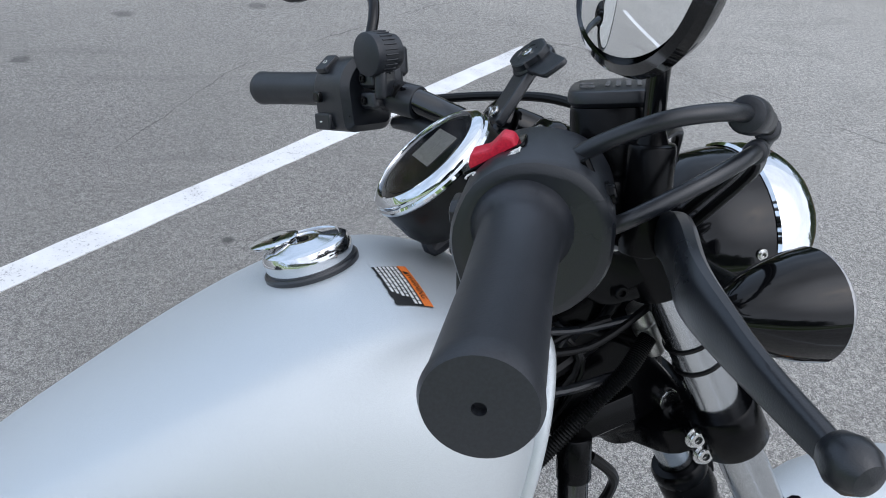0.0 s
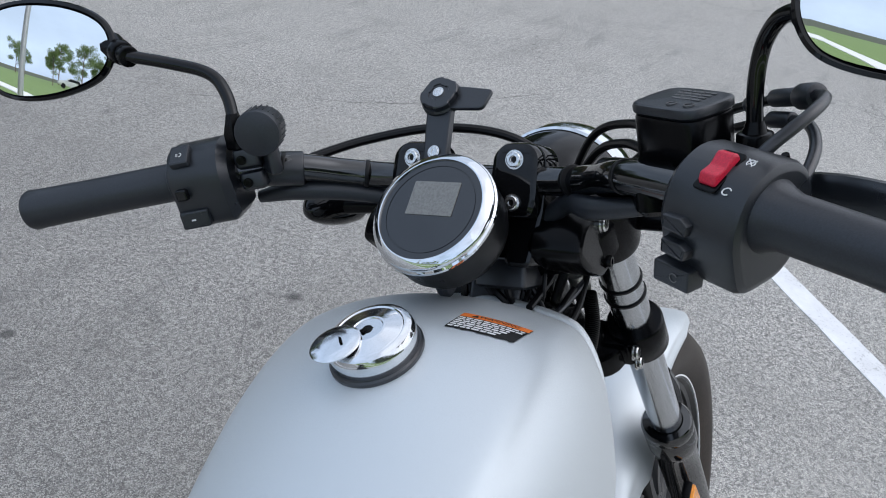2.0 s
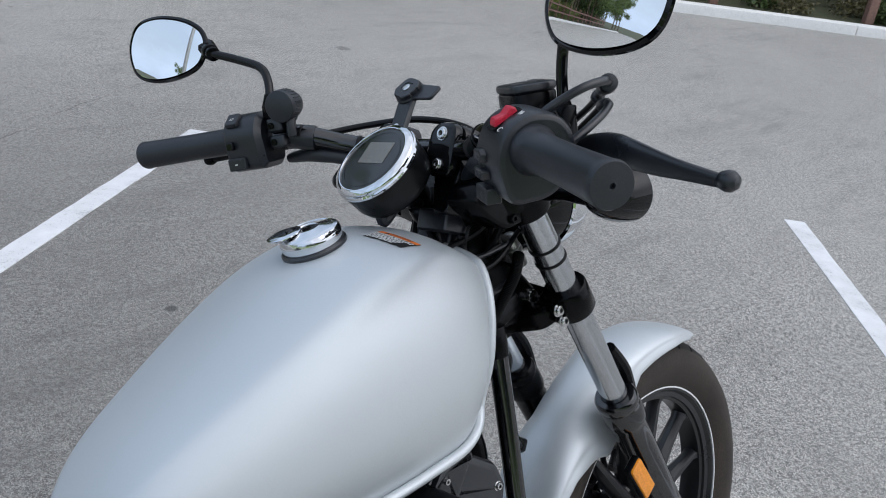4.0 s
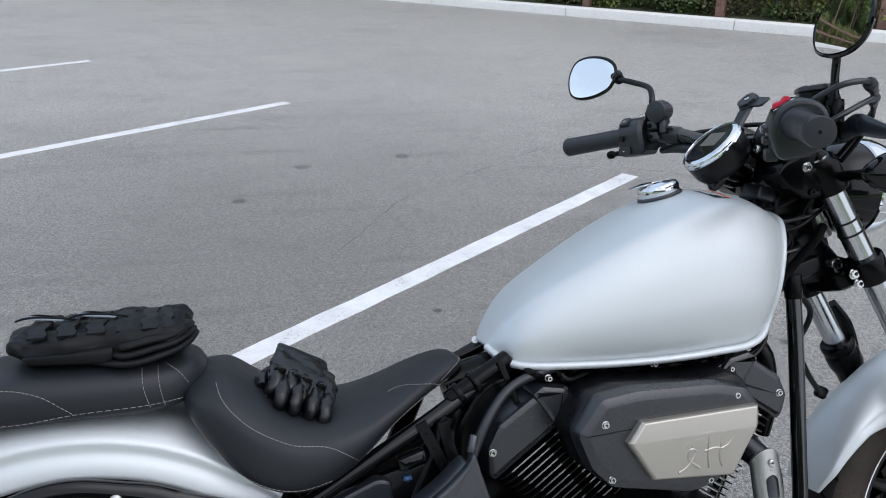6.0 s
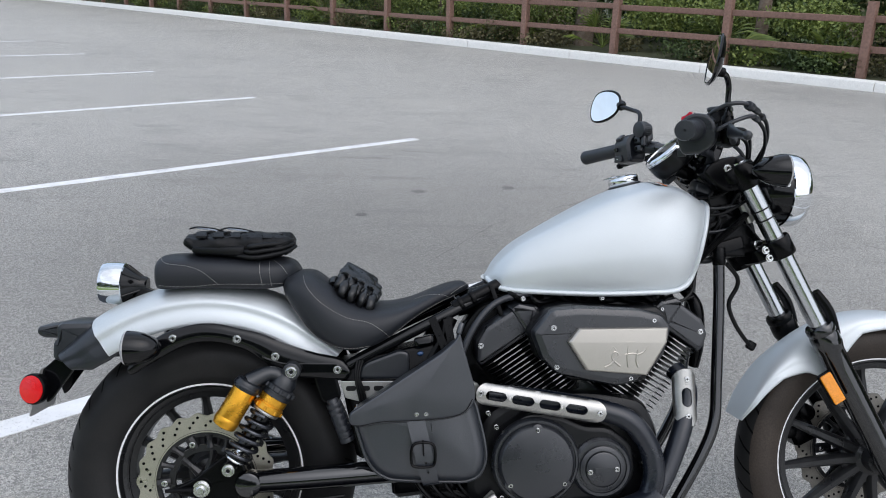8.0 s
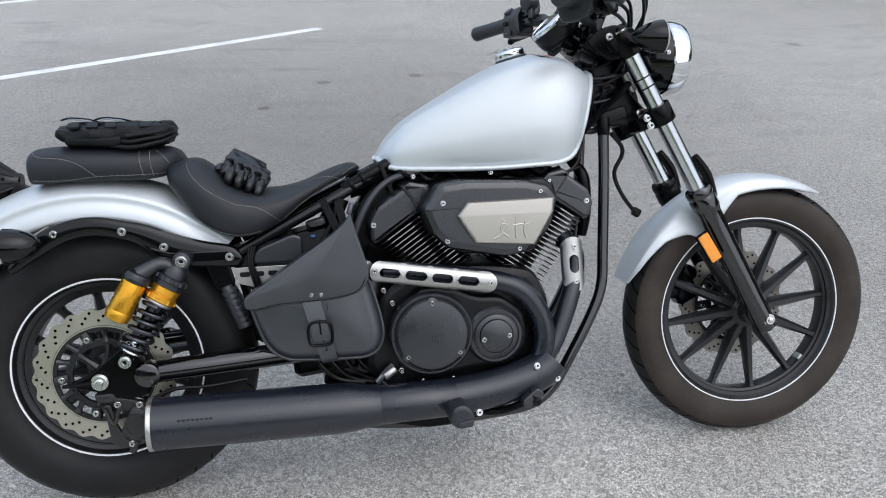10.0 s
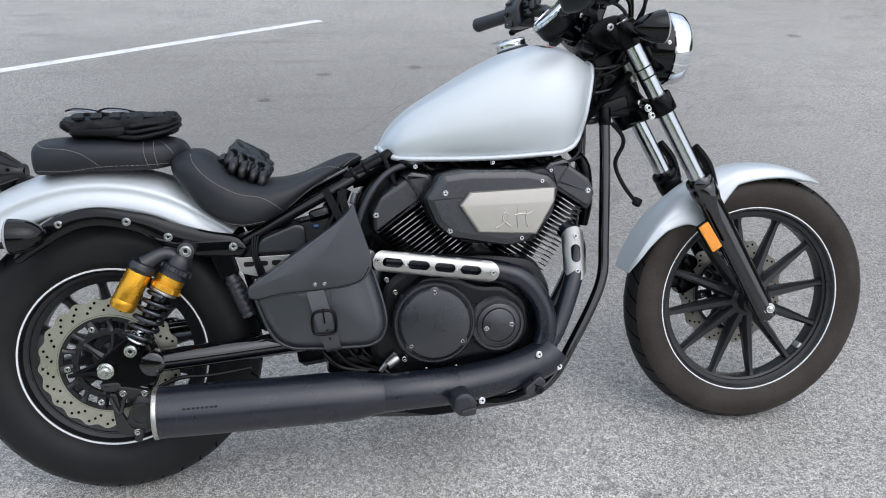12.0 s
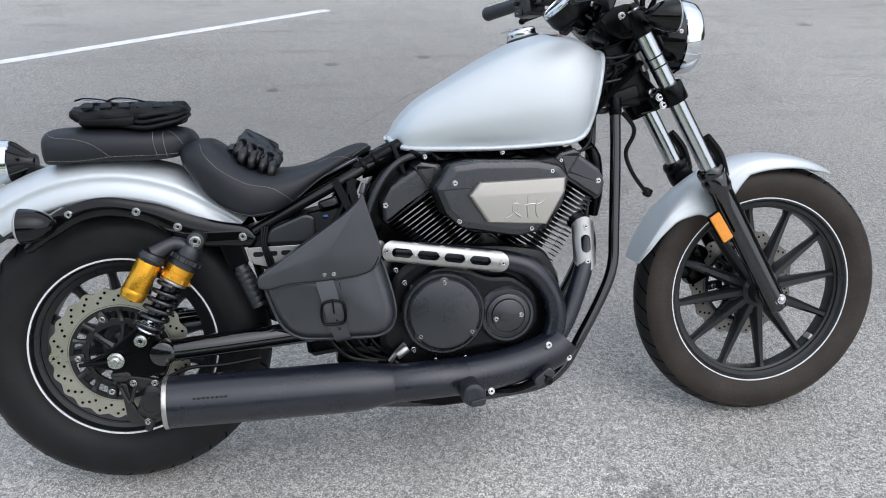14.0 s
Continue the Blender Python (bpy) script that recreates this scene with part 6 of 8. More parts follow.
# -- risers, gauge and phone mount --
for s in (-1, 1):
    bm = nb()
    rn, ru = Vector((-0.93, 0, 0.36)).normalized(), Vector((0.36, 0, 0.93)).normalized()
    rc = Vector((1.1115, s * 0.052, 1.069))
    slab(bm, [(-0.012, -0.075), (0.012, -0.075), (0.0225, -0.025), (0.0225, 0.024), (0.014, 0.034), (-0.014, 0.034), (-0.0225, 0.024), (-0.0225, -0.025)], lambda u, v, w: rc + Vector((0, u, 0)) + ru * v + rn * (w - 0.0155), 0.030, 0.004, 0.006)
    riser = part("riser", bm, BLACK_GLOSS, bars, "gloss black handlebar riser", m=STEER)
    bm = nb()
    slab(bm, [(-0.0190, -0.032), (0.0190, -0.032), (0.0235, -0.010), (0.0225, 0.024), (0.013, 0.034), (-0.013, 0.034), (-0.0225, 0.024), (-0.0235, -0.010)], lambda u, v, w: rc + Vector((0, u, 0)) + ru * v + rn * (w - 0.0015 + 0.0045 * math.cos(v / 0.034 * 1.4)), 0.017, 0.006, 0.009)
    part("riser_clamp", bm, BLACK_GLOSS, riser, "gloss black clamp with two bright bolts", m=STEER)
    bolt(riser, rc + ru * 0.0185 + rn * 0.0012, rn, 0.0068, 0.004, m=STEER)
    bolt(riser, rc - ru * 0.0185 + rn * 0.0012, rn, 0.0062, 0.004, m=STEER)

gauge = tagged(new("gauge"), "round digital gauge with a chrome bezel")
gauge.parent = bike
GC, GZ = Vector((1.044, -0.009, 1.063)), Vector((-0.66, 0, 0.75)).normalized()
bm = nb()
lathe(bm, GC, GZ, [(0.020, -0.052), (0.042, -0.050), (0.0500, -0.044), (0.0535, -0.034), (0.0548, -0.014), (0.0548, -0.004), (0.050, -0.002)], 64)
part("gauge_body", bm, ENGINE, gauge, m=STEER)
bm = nb()
lathe(bm, GC, GZ, [(0.0535, -0.0066), (0.0556, -0.0062), (0.0565, -0.0048), (0.0563, -0.0024), (0.0552, -0.0013), (0.0547, -0.0008), (0.0552, -0.0002), (0.0550, 0.0018), (0.0538, 0.0036), (0.0478, 0.0066), (0.0468, 0.0064), (0.0464, 0.0050), (0.0464, -0.002)], 72, caps=False)
part("gauge_bezel", bm, CHROME, gauge, "chrome bezel", m=STEER)
bm = nb()
lathe(bm, GC, GZ, [(0.0466, -0.002), (0.0466, 0.0044), (0.0412, 0.0044), (0.0410, 0.0039), (0.0402, 0.0039), (0.0400, 0.0044), (0.0001, 0.0045)], 72)
face = part("dial_face", bm, DIAL, gauge, m=STEER)
x_, y_ = Vector((0, -1, 0)), Vector((0.75, 0, 0.66))
bm = nb()
slab(bm, [(-0.0225, -0.006), (0.0215, -0.006), (0.0215, 0.0255), (-0.0225, 0.0255)], lambda u, v, w: GC + x_ * u + y_ * v + GZ * (w + 0.0052), 0.002, 0.0002, 0.0008)
part("display", bm, SCREEN, face, "grey display window, switched off", m=STEER)
bm = nb()
tube(bm, [GC - GZ * 0.05, GC - GZ * 0.06 + Vector((0.02, 0, -0.005)), Vector((1.105, -0.004, 1.02))], [0.022, 0.018, 0.016], 14, 4)
part("gauge_bracket", bm, BLACK_SATIN, gauge, m=STEER)
bm = nb()
tube(bm, [GC - GZ * 0.045 + y_ * -0.04, GC - GZ * 0.058 + y_ * -0.045, GC - GZ * 0.060 + y_ * -0.02], 0.007, 10, 4)
part("gauge_plug", bm, RUBBER, gauge, m=STEER)

mount = tagged(new("phone_mount"), "black phone mount on a flat arm above the bar")
mount.parent = bike
MB, MH = Vector((1.110, 0.024, 1.092)), Vector((1.143, 0.030, 1.138))
bm = nb()
ax = (MH - MB).normalized()
nrm = ax.cross(Vector((0, 1, 0))).normalized()
if nrm.z < 0:
    nrm = -nrm
slab(bm, [(-0.012, -0.006), (0.012, -0.006), (0.013, 0.035), (0.0135, (MH - MB).length), (-0.0135, (MH - MB).length), (-0.013, 0.035)], lambda u, v, w: MB + Vector((0, u, 0)) + ax * v + nrm * w, 0.009, 0.002, 0.004)
part("mount_arm", bm, PLASTIC, mount, m=STEER)
bolt(mount, MB + nrm * 0.0008 + ax * 0.002, nrm, 0.0048, 0.002, m=STEER)
HN = Vector((-0.62, -0.05, 0.78)).normalized()
bm = nb()
lathe(bm, MH - HN * 0.010, HN, [(0.016, 0), (0.0195, 0.002), (0.0195, 0.007), (0.018, 0.009)], 36)
part("mount_collar", bm, PLASTIC, mount, m=STEER)
bm = nb()
n = 64
loop = [0.0168 + (0.0016 if (k % 16) < 9 else 0.0) for k in range(n)]
x, y, z = basis(HN)
skin(bm, [[MH + z * h + (x * math.cos(2 * math.pi * k / n) + y * math.sin(2 * math.pi * k / n)) * (loop[k] - e) for k in range(n)] for h, e in ((-0.001, 0.0), (0.004, 0.0), (0.005, 0.001), (0.0052, 0.0085), (0.0042, 0.009))])
part("mount_head", bm, PLASTIC, mount, m=STEER)
bolt(mount, MH + HN * 0.0042, HN, 0.0042, 0.0016, m=STEER)
TX = (Vector((0.02, -1, -0.05)) - HN * HN.dot(Vector((0.02, -1, -0.05)))).normalized()
TY = HN.cross(TX)
bm = nb()
slab(bm, [(0.010, -0.013), (0.046, -0.012), (0.050, 0.010), (0.010, 0.013)], lambda u, v, w: MH - HN * 0.001 + TX * u + TY * v + HN * w, 0.005, 0.0015, 0.005)
part("release_tab", bm, PLASTIC, mount, m=STEER)

# -- wiring round the steering head --
loom = tagged(new("wiring_loom"), "black wires and ribbed sheaths round the steering head")
loom.parent = bike
bm = nb()
tube(bm, [(1.068, 0.205, 1.058), (1.085, 0.160, 1.062), (1.115, 0.110, 1.050), (1.140, 0.060, 1.030), (1.165, 0.02, 0.99)], [0.006, 0.011, 0.009, 0.008, 0.008], 12, 8)
part("switch_sheath", bm, RUBBER, loom, m=STEER)
bm = nb()
tube(bm, [(1.072, -0.175, 1.066), (1.090, -0.130, 1.056), (1.120, -0.095, 1.048), (1.135, -0.055, 1.010), (1.15, -0.03, 0.96)], [0.007, 0.010, 0.009, 0.009, 0.009], 12, 8)
part("switch_sheath", bm, RUBBER, loom, m=STEER)
bm = nb()
tube(bm, [(1.090, 0.175, 1.085), (1.150, 0.130, 1.093), (1.190, 0.060, 1.096), (1.212, -0.010, 1.078), (1.222, -0.05, 1.03), (1.20, -0.06, 0.95)], 0.0046, 10, 10)
part("clutch_cable", bm, WIRE, loom, m=STEER)
rng = random.Random(9)
for k in range(12):
    bm = nb()
    y0, y1 = rng.uniform(-0.06, 0.06), rng.uniform(-0.07, 0.05)
    tube(bm, [(1.15 + rng.uniform(-0.02, 0.03), y0, 1.0 + rng.uniform(-0.02, 0.02)), (1.125 + rng.uniform(-0.015, 0.03), (y0 + y1) / 2 - 0.02, 0.955 + rng.uniform(-0.02, 0.02)), (1.13 + rng.uniform(-0.01, 0.03), y1, 0.90), (1.115 + rng.uniform(-0.02, 0.02), y1 * 0.8, 0.83)], rng.uniform(0.0022, 0.0042), 7, 6)
    part("wire", bm, WIRE, loom)
pts = spline([(1.215, -0.072, 0.916), (1.190, -0.082, 0.893), (1.155, -0.084, 0.864), (1.118, -0.080, 0.826), (1.098, -0.072, 0.800)], 40)
bm = nb()
tube(bm, pts, [0.0078 if k % 2 else 0.0064 for k in range(len(pts))], 12, smooth=False)
part("ribbed_sheath", bm, WIRE, loom, "ribbed black wiring sheath")
bm = nb()
for k in range(4):
    boxy(bm, (1.125 + 0.012 * k, -0.03 + 0.02 * (k % 2), 0.975 - 0.03 * k), (0.045, 0.05, 0.028), (10 * k, 20, 15 * k), edge=0.003, round_=0.004)
part("connector_block", bm, PLASTIC, loom)
bm = nb()
tube(bm, [(1.178, -0.055, 0.80), (1.208, -0.045, 0.770), (1.214, -0.035, 0.745), (1.198, -0.028, 0.702), (1.222, -0.02, 0.648), (1.270, 0.0, 0.596), (1.285, 0.02, 0.60)], 0.0052, 10, 10)
part("brake_line", bm, WIRE, loom, "black brake hose looping down to the fender")
bm = nb()
boxy(bm, (1.268, 0.0, 0.600), (0.022, 0.016, 0.022), (0, 30, 0))
part("hose_clip", bm, BLACK_SATIN, loom)
for s in (-1, 1):
    for y in (0.105, 0.150):
        bm = nb()
        p = BAR[s][1].lerp(BAR[s][2], 0.5) if y < 0.12 else BAR[s][3]
        d = (BAR[s][3] - BAR[s][1]).normalized()
        rod(bm, p - d * 0.002, p + d * 0.002, 0.0134, edge=0.0006, seg=20)
        part("cable_tie", bm, WIRE, loom, m=STEER)

# -- frame --
frame_ = tagged(new("frame"), "gloss black tubular frame")
frame_.parent = bike
for s in (-1, 1):
    bm = nb()
    tube(bm, [(1.150, s * 0.075, 0.835), (1.148, s * 0.085, 0.70), (1.139, s * 0.10, 0.53), (1.132, s * 0.108, 0.445), (1.105, s * 0.112, 0.375), (1.045, s * 0.115, 0.268), (1.005, s * 0.115, 0.205), (0.955, s * 0.115, 0.170), (0.88, s * 0.115, 0.158), (0.70, s * 0.115, 0.150), (0.52, s * 0.11, 0.165)], 0.0130, 18, 6)
    part("down_tube", bm, BLACK_ENAMEL, frame_, "gloss black frame down tube")
    bm = nb()
    rod(bm, (1.1505, s * 0.0775, 0.797), (1.150, s * 0.075, 0.838), 0.0148, edge=0.002)
    boxy(bm, (1.180, s * 0.050, 0.842), (0.07, 0.04, 0.03), (0, -15, 0))
    part("tube_lug", bm, BLACK_SATIN, frame_)
    bm = nb()
    tube(bm, [(0.300, s * 0.105, 0.572), (0.36, s * 0.105, 0.606), (0.50, s * 0.095, 0.675), (0.60, s * 0.075, 0.725), (0.70, s * 0.055, 0.775)], 0.0125, 14, 6)
    part("seat_rail", bm, BLACK_GLOSS, frame_)
    bm = nb()
    tube(bm, [(0.410, s * 0.10, 0.36), (0.42, s * 0.10, 0.42), (0.47, s * 0.10, 0.55), (0.53, s * 0.09, 0.68)], 0.017, 12, 5)
    part("pivot_tube", bm, BLACK_SATIN, frame_)
bm = nb()
tube(bm, [(0.55, 0, 0.70), (0.80, 0, 0.76), (1.05, 0, 0.86), (1.18, 0, 0.92)], 0.030, 14, 5)
part("backbone", bm, BLACK_SATIN, frame_)
# black slab added so that no ground shows between rear cylinder and bag
bm = nb()
slab(bm, [(0.545, 0.46), (0.650, 0.50), (0.660, 0.60), (0.660, 0.72), (0.600, 0.705), (0.555, 0.640)], side(-0.045), 0.09, 0.010, 0.02)
part("gap_filler", bm, BLACK_SATIN, frame_)
bm = nb()
boxy(bm, (0.475, 0.0, 0.320), (0.15, 0.20, 0.075), (0, -6, 0), edge=0.012, round_=0.02)
boxy(bm, (0.535, 0.0, 0.262), (0.13, 0.17, 0.060), (0, 8, 0), edge=0.012, round_=0.02)
part("pivot_block", bm, BLACK_SATIN, frame_)
for k in range(4):
    bm = nb()
    tube(bm, [(0.44 + 0.03 * k, -0.105, 0.36), (0.46 + 0.03 * k, -0.125 - 0.004 * k, 0.315), (0.50 + 0.03 * k, -0.118, 0.275), (0.56 + 0.02 * k, -0.12, 0.262)], 0.005 - 0.0006 * k, 8, 6)
    part("drain_hose", bm, WIRE, frame_)
bm = nb()
rod(bm, (0.535, -0.085, 0.700), (0.640, -0.070, 0.752), 0.0140, edge=0.004)
part("rail_sleeve", bm, BLACK_SATIN, frame_, "black sleeve on the seat rail")
for x, z in ((0.548, 0.707), (0.575, 0.720)):
    bm = nb()
    rod(bm, (x, -0.084, z), (x + 0.008, -0.083, z + 0.004), 0.0185, edge=0.001)
    part("sleeve_clamp", bm, BLACK_SATIN, frame_)
bm = nb()
boxy(bm, (0.632, -0.088, 0.718), (0.010, 0.003, 0.075), (0, -20, 0), edge=0.001, round_=0.002)
part("cable_strap", bm, BLACK_SATIN, frame_, "black strap hanging from the seat rail")
for x0, z0, x1, z1 in ((0.487, 0.680, 0.520, 0.605), (0.520, 0.678, 0.535, 0.600)):
    bm = nb()
    d = Vector((x1 - x0, 0, z1 - z0))
    n2 = Vector((-d.z, 0, d.x)).normalized() * 0.0085
    a_, b_ = Vector((x0, -0.112, z0)), Vector((x1, -0.125, z1))
    skin(bm, [[a_ - n2, a_ + n2, a_ + n2 + Vector((0, 0.004, 0)), a_ - n2 + Vector((0, 0.004, 0))], [b_ - n2, b_ + n2, b_ + n2 + Vector((0, 0.004, 0)), b_ - n2 + Vector((0, 0.004, 0))]])
    strap = part("bag_bracket", bm, BLACK_SATIN, frame_, "flat black steel bracket with drilled holes")
    for f in (0.2, 0.5, 0.8):
        bm = nb()
        p = a_.lerp(b_, f)
        rod(bm, p + Vector((0, 0.001, 0)), p - Vector((0, 0.0006, 0)), 0.0024, seg=10)
        part("bracket_hole", bm, WIRE, strap)

# -- rear end --
rf = tagged(new("rear_fender"), "satin silver rear fender")
rf.parent = bike
bm = fender_skin(REAR, 44, 126.5, lambda f: float(np.interp(f, (0, 0.23, 0.70, 1), (0.418, 0.424, 0.428, 0.432))), lambda f: (float(np.interp(f, (0, 0.17, 0.93, 1), (0.100, 0.107, 0.107, 0.104))), float(np.interp(f, (0, 0.12, 0.95, 1), (0.362, 0.346, 0.341, 0.343)))), 60, bead=0.0022)
part("fender_shell", bm, SILVER, rf, sharp=60)
# an arched bar with a rounded outer face: along x, middle height, half height
STRUT = [(-0.156, 0.572, 0.006), (-0.146, 0.576, 0.015), (-0.098, 0.615, 0.025), (-0.037, 0.643, 0.0215), (0.020, 0.649, 0.0205), (0.083, 0.635, 0.022), (0.122, 0.618, 0.029), (0.170, 0.592, 0.035), (0.230, 0.578, 0.029), (0.285, 0.570, 0.025), (0.302, 0.566, 0.017), (0.309, 0.565, 0.006)]
bm = nb()
rings = []
for x, z, h in dense(STRUT, 6):
    ring = []
    for k in range(20):
        a = 2 * math.pi * k / 20
        c_, s_ = math.cos(a), math.sin(a)
        ring.append(Vector((x, -0.117 - 0.0125 * math.copysign(abs(c_) ** 0.75, c_), z + h * math.copysign(abs(s_) ** 0.85, s_))))
    rings.append(ring)
skin(bm, rings)
strut = part("fender_strut", bm, BLACK_GLOSS, rf, "gloss black arched fender strut")
bm = nb()
slab(bm, [(0.120, 0.602), (0.165, 0.588), (0.285, 0.586), (0.296, 0.571), (0.286, 0.560), (0.165, 0.560), (0.122, 0.592)], side(-0.130), 0.008, 0.004, 0.006)
part("strut_rib", bm, BLACK_GLOSS, strut)
for x, z, y in ((-0.063, 0.638, -0.128), (0.070, 0.637, -0.1285), (0.151, 0.600, -0.131), (0.283, 0.571, -0.132)):
    bolt(strut, (x, y, z), r=0.0072, h=0.005)
bm = nb()
slab(bm, [(-0.155, 0.588), (0.030, 0.668), (0.285, 0.594), (0.300, 0.550), (0.118, 0.590), (0.015, 0.628), (-0.145, 0.560)], side(0.124, 1), 0.014, 0.005, 0.010)
part("fender_strut", bm, BLACK_GLOSS, rf)

shock = tagged(new("shock_absorber"), "gold and black piggyback shock absorber")
shock.parent = bike
ST, SB = Vector((0.188, -0.140, 0.572)), Vector((0.062, -0.165, 0.371))
SD = (SB - ST).normalized()
SL = (SB - ST).length
bm = nb()
rod(bm, ST + Vector((0, -0.022, 0)), ST + Vector((0, 0.020, 0)), 0.0185, edge=0.003)
lathe(bm, ST - SD * 0.006, SD, [(0.0150, 0.0), (0.0175, 0.010), (0.0195, 0.020), (0.0245, 0.028), (0.0265, 0.036), (0.0268, 0.046), (0.0320, 0.049), (0.0325, 0.058), (0.0300, 0.060), (0.0300, 0.063), (0.0310, 0.064), (0.0310, 0.071), (0.026, 0.072)], 32)
for k in range(10):
    a = 2 * math.pi * k / 10
    x, y, z = basis(SD)
    p = ST + SD * 0.043 + (x * math.cos(a) + y * math.sin(a)) * 0.0318
    rod(bm, p, p + SD * 0.009, 0.0045, seg=8)
part("upper_mount", bm, PLASTIC, shock)
bm = nb()
lathe(bm, ST + SD * 0.064, SD, [(0.026, 0), (0.0300, 0.002), (0.0300, 0.015), (0.0285, 0.016), (0.0285, 0.019), (0.0312, 0.020), (0.0312, 0.033), (0.027, 0.035)], 32)
for k in range(8):
    a = 2 * math.pi * (k + 0.4) / 8
    p = ST + SD * 0.088 + (x * math.cos(a) + y * math.sin(a)) * 0.0305
    rod(bm, p, p + SD * 0.008, 0.0034, seg=8)
part("preload_collar", bm, GOLD, shock, "gold anodised spring collar")
bm = nb()
lathe(bm, ST + SD * 0.098, SD, [(0.020, 0), (0.0285, 0.001), (0.0290, 0.004), (0.0275, 0.007), (0.020, 0.008)], 32)
part("spring_seat", bm, ALU, shock, "bright spring seat ring")
bm = nb()
rod(bm, ST + SD * 0.100, ST + SD * (SL - 0.055), 0.0175, 0.0165)
part("damper_body", bm, BLACK_GLOSS, shock)
bm = nb()
rod(bm, ST + SD * (SL - 0.060), ST + SD * (SL - 0.015), 0.0085)
rod(bm, ST + SD * (SL - 0.036), ST + SD * (SL - 0.018), 0.0190, 0.0225, edge=0.003)
part("damper_rod", bm, CHROME, shock, "bright damper rod")
bm = nb()
turns, n = 5.4, 150
coil = [ST + SD * (0.109 + (SL - 0.109 - 0.026) * k / n) + (x * math.cos(2 * math.pi * turns * k / n) + y * math.sin(2 * math.pi * turns * k / n)) * (0.0262 + 0.0022 * math.sin(math.pi * k / n)) for k in range(n + 1)]
tube(bm, coil, 0.0046, 10, smooth=False)
part("coil_spring", bm, SPRING, shock, "dark grey coil spring")
bm = nb()
lathe(bm, SB - SD * 0.030, SD, [(0.0150, -0.004), (0.0300, 0.0), (0.0300, 0.004), (0.018, 0.009), (0.014, 0.018)], 28)
rod(bm, SB + Vector((0, -0.016, 0)), SB + Vector((0, 0.020, 0)), 0.0155, edge=0.003)
part("lower_mount", bm, BLACK_SATIN, shock)
bolt(shock, ST + Vector((0, -0.022, 0)), r=0.0100, h=0.006, socket=True)
bolt(shock, SB + Vector((0, -0.016, 0)), r=0.0105, h=0.007, socket=True)
RT, RB = Vector((0.105, -0.160, 0.556)), Vector((0.049, -0.166, 0.460))
bm = nb()
rod(bm, RT.lerp(RB, 0.16), RB, 0.0258, edge=0.005, seg=40)
lathe(bm, RT.lerp(RB, 0.80), (RB - RT).normalized(), [(0.0258, 0), (0.0268, 0.002), (0.0268, 0.012), (0.0258, 0.015)], 40, caps=False)
part("reservoir", bm, GOLD, shock, "gold anodised gas reservoir")
bm = nb()
rod(bm, RT.lerp(RB, 0.02), RT.lerp(RB, 0.24), 0.0286, edge=0.008, seg=36)
rod(bm, RT.lerp(RB, 0.11), RT.lerp(RB, 0.18), 0.0298, edge=0.002, seg=36)
tube(bm, [RT.lerp(RB, 0.07), (RT + ST) / 2 + Vector((-0.002, 0, 0.004)), ST + SD * 0.026], [0.020, 0.0150, 0.0165], 14, 4)
part("reservoir_bridge", bm, PLASTIC, shock)
other = nb()
rod(other, (0.188, 0.14, 0.572), (0.062, 0.165, 0.371), 0.025, edge=0.005)
part("far_shock", other, BLACK_SATIN, bike)

arm = tagged(new("swingarm"), "black tubular swingarm")
arm.parent = bike
for s in (-1, 1):
    bm = nb()
    tube(bm, [(0.090, s * 0.132, 0.330), (0.20, s * 0.132, 0.336), (0.42, s * 0.125, 0.348)], [0.0240, 0.0248, 0.0250], 28, 4)
    rod(bm, (0.098, s * 0.120, 0.331), (0.098, s * 0.160, 0.331), 0.0285, edge=0.010, seg=36)
    part("arm_tube", bm, BLACK_ENAMEL, arm)
    bm = nb()
    slab(bm, [(-0.070, 0.316), (-0.020, 0.338), (0.048, 0.392), (0.080, 0.388), (0.098, 0.340), (0.100, 0.285), (0.055, 0.275), (0.010, 0.292), (-0.040, 0.305)], side(s * 0.138, s), 0.02, 0.004, 0.010)
    part("arm_end", bm, BLACK_SATIN, arm)
bm = nb()
tube(bm, [(-0.075, -0.142, 0.317), (-0.02, -0.143, 0.320), (0.0, -0.143, 0.321)], [0.004, 0.006, 0.010], 10, 3)
part("chain_adjuster", bm, BLACK_SATIN, arm)
bm = nb()
lathe(bm, (0, -0.160, 0.3215), (0, 1, 0), [(0.007, 0), (0.009, 0.002), (0.009, 0.006), (0.0145, 0.006), (0.0145, 0.014), (0.018, 0.014), (0.018, 0.018), (0.010, 0.018), (0.010, 0.32)], 24)
part("rear_axle", bm, BOLT, arm, "bright rear axle nut")
cal = tagged(new("rear_caliper"), "dusty black rear brake caliper and bracket")
cal.parent = bike
bm = nb()
slab(bm, [(-0.018, 0.292), (-0.010, 0.274), (0.016, 0.270), (0.030, 0.281), (0.022, 0.294)], side(-0.140), 0.026, 0.004, 0.007)
slab(bm, [(0.002, 0.270), (0.016, 0.268), (0.024, 0.222), (0.040, 0.188), (0.064, 0.180), (0.062, 0.166), (0.030, 0.170), (0.010, 0.182)], side(-0.142), 0.014, 0.003, 0.006)
slab(bm, [(0.022, 0.284), (0.060, 0.276), (0.090, 0.262), (0.084, 0.246), (0.040, 0.254), (0.020, 0.264)], side(-0.140), 0.016, 0.003, 0.007)
tube(bm, [(0.004, -0.146, 0.262), (0.020, -0.147, 0.226), (0.034, -0.147, 0.262)], 0.0042, 8, 5)
rod(bm, (0.058, -0.134, 0.182), (0.050, -0.138, 0.156), 0.010, 0.008, edge=0.002)
part("caliper_bracket", bm, DUSTY_BLACK, cal)
bm = nb()
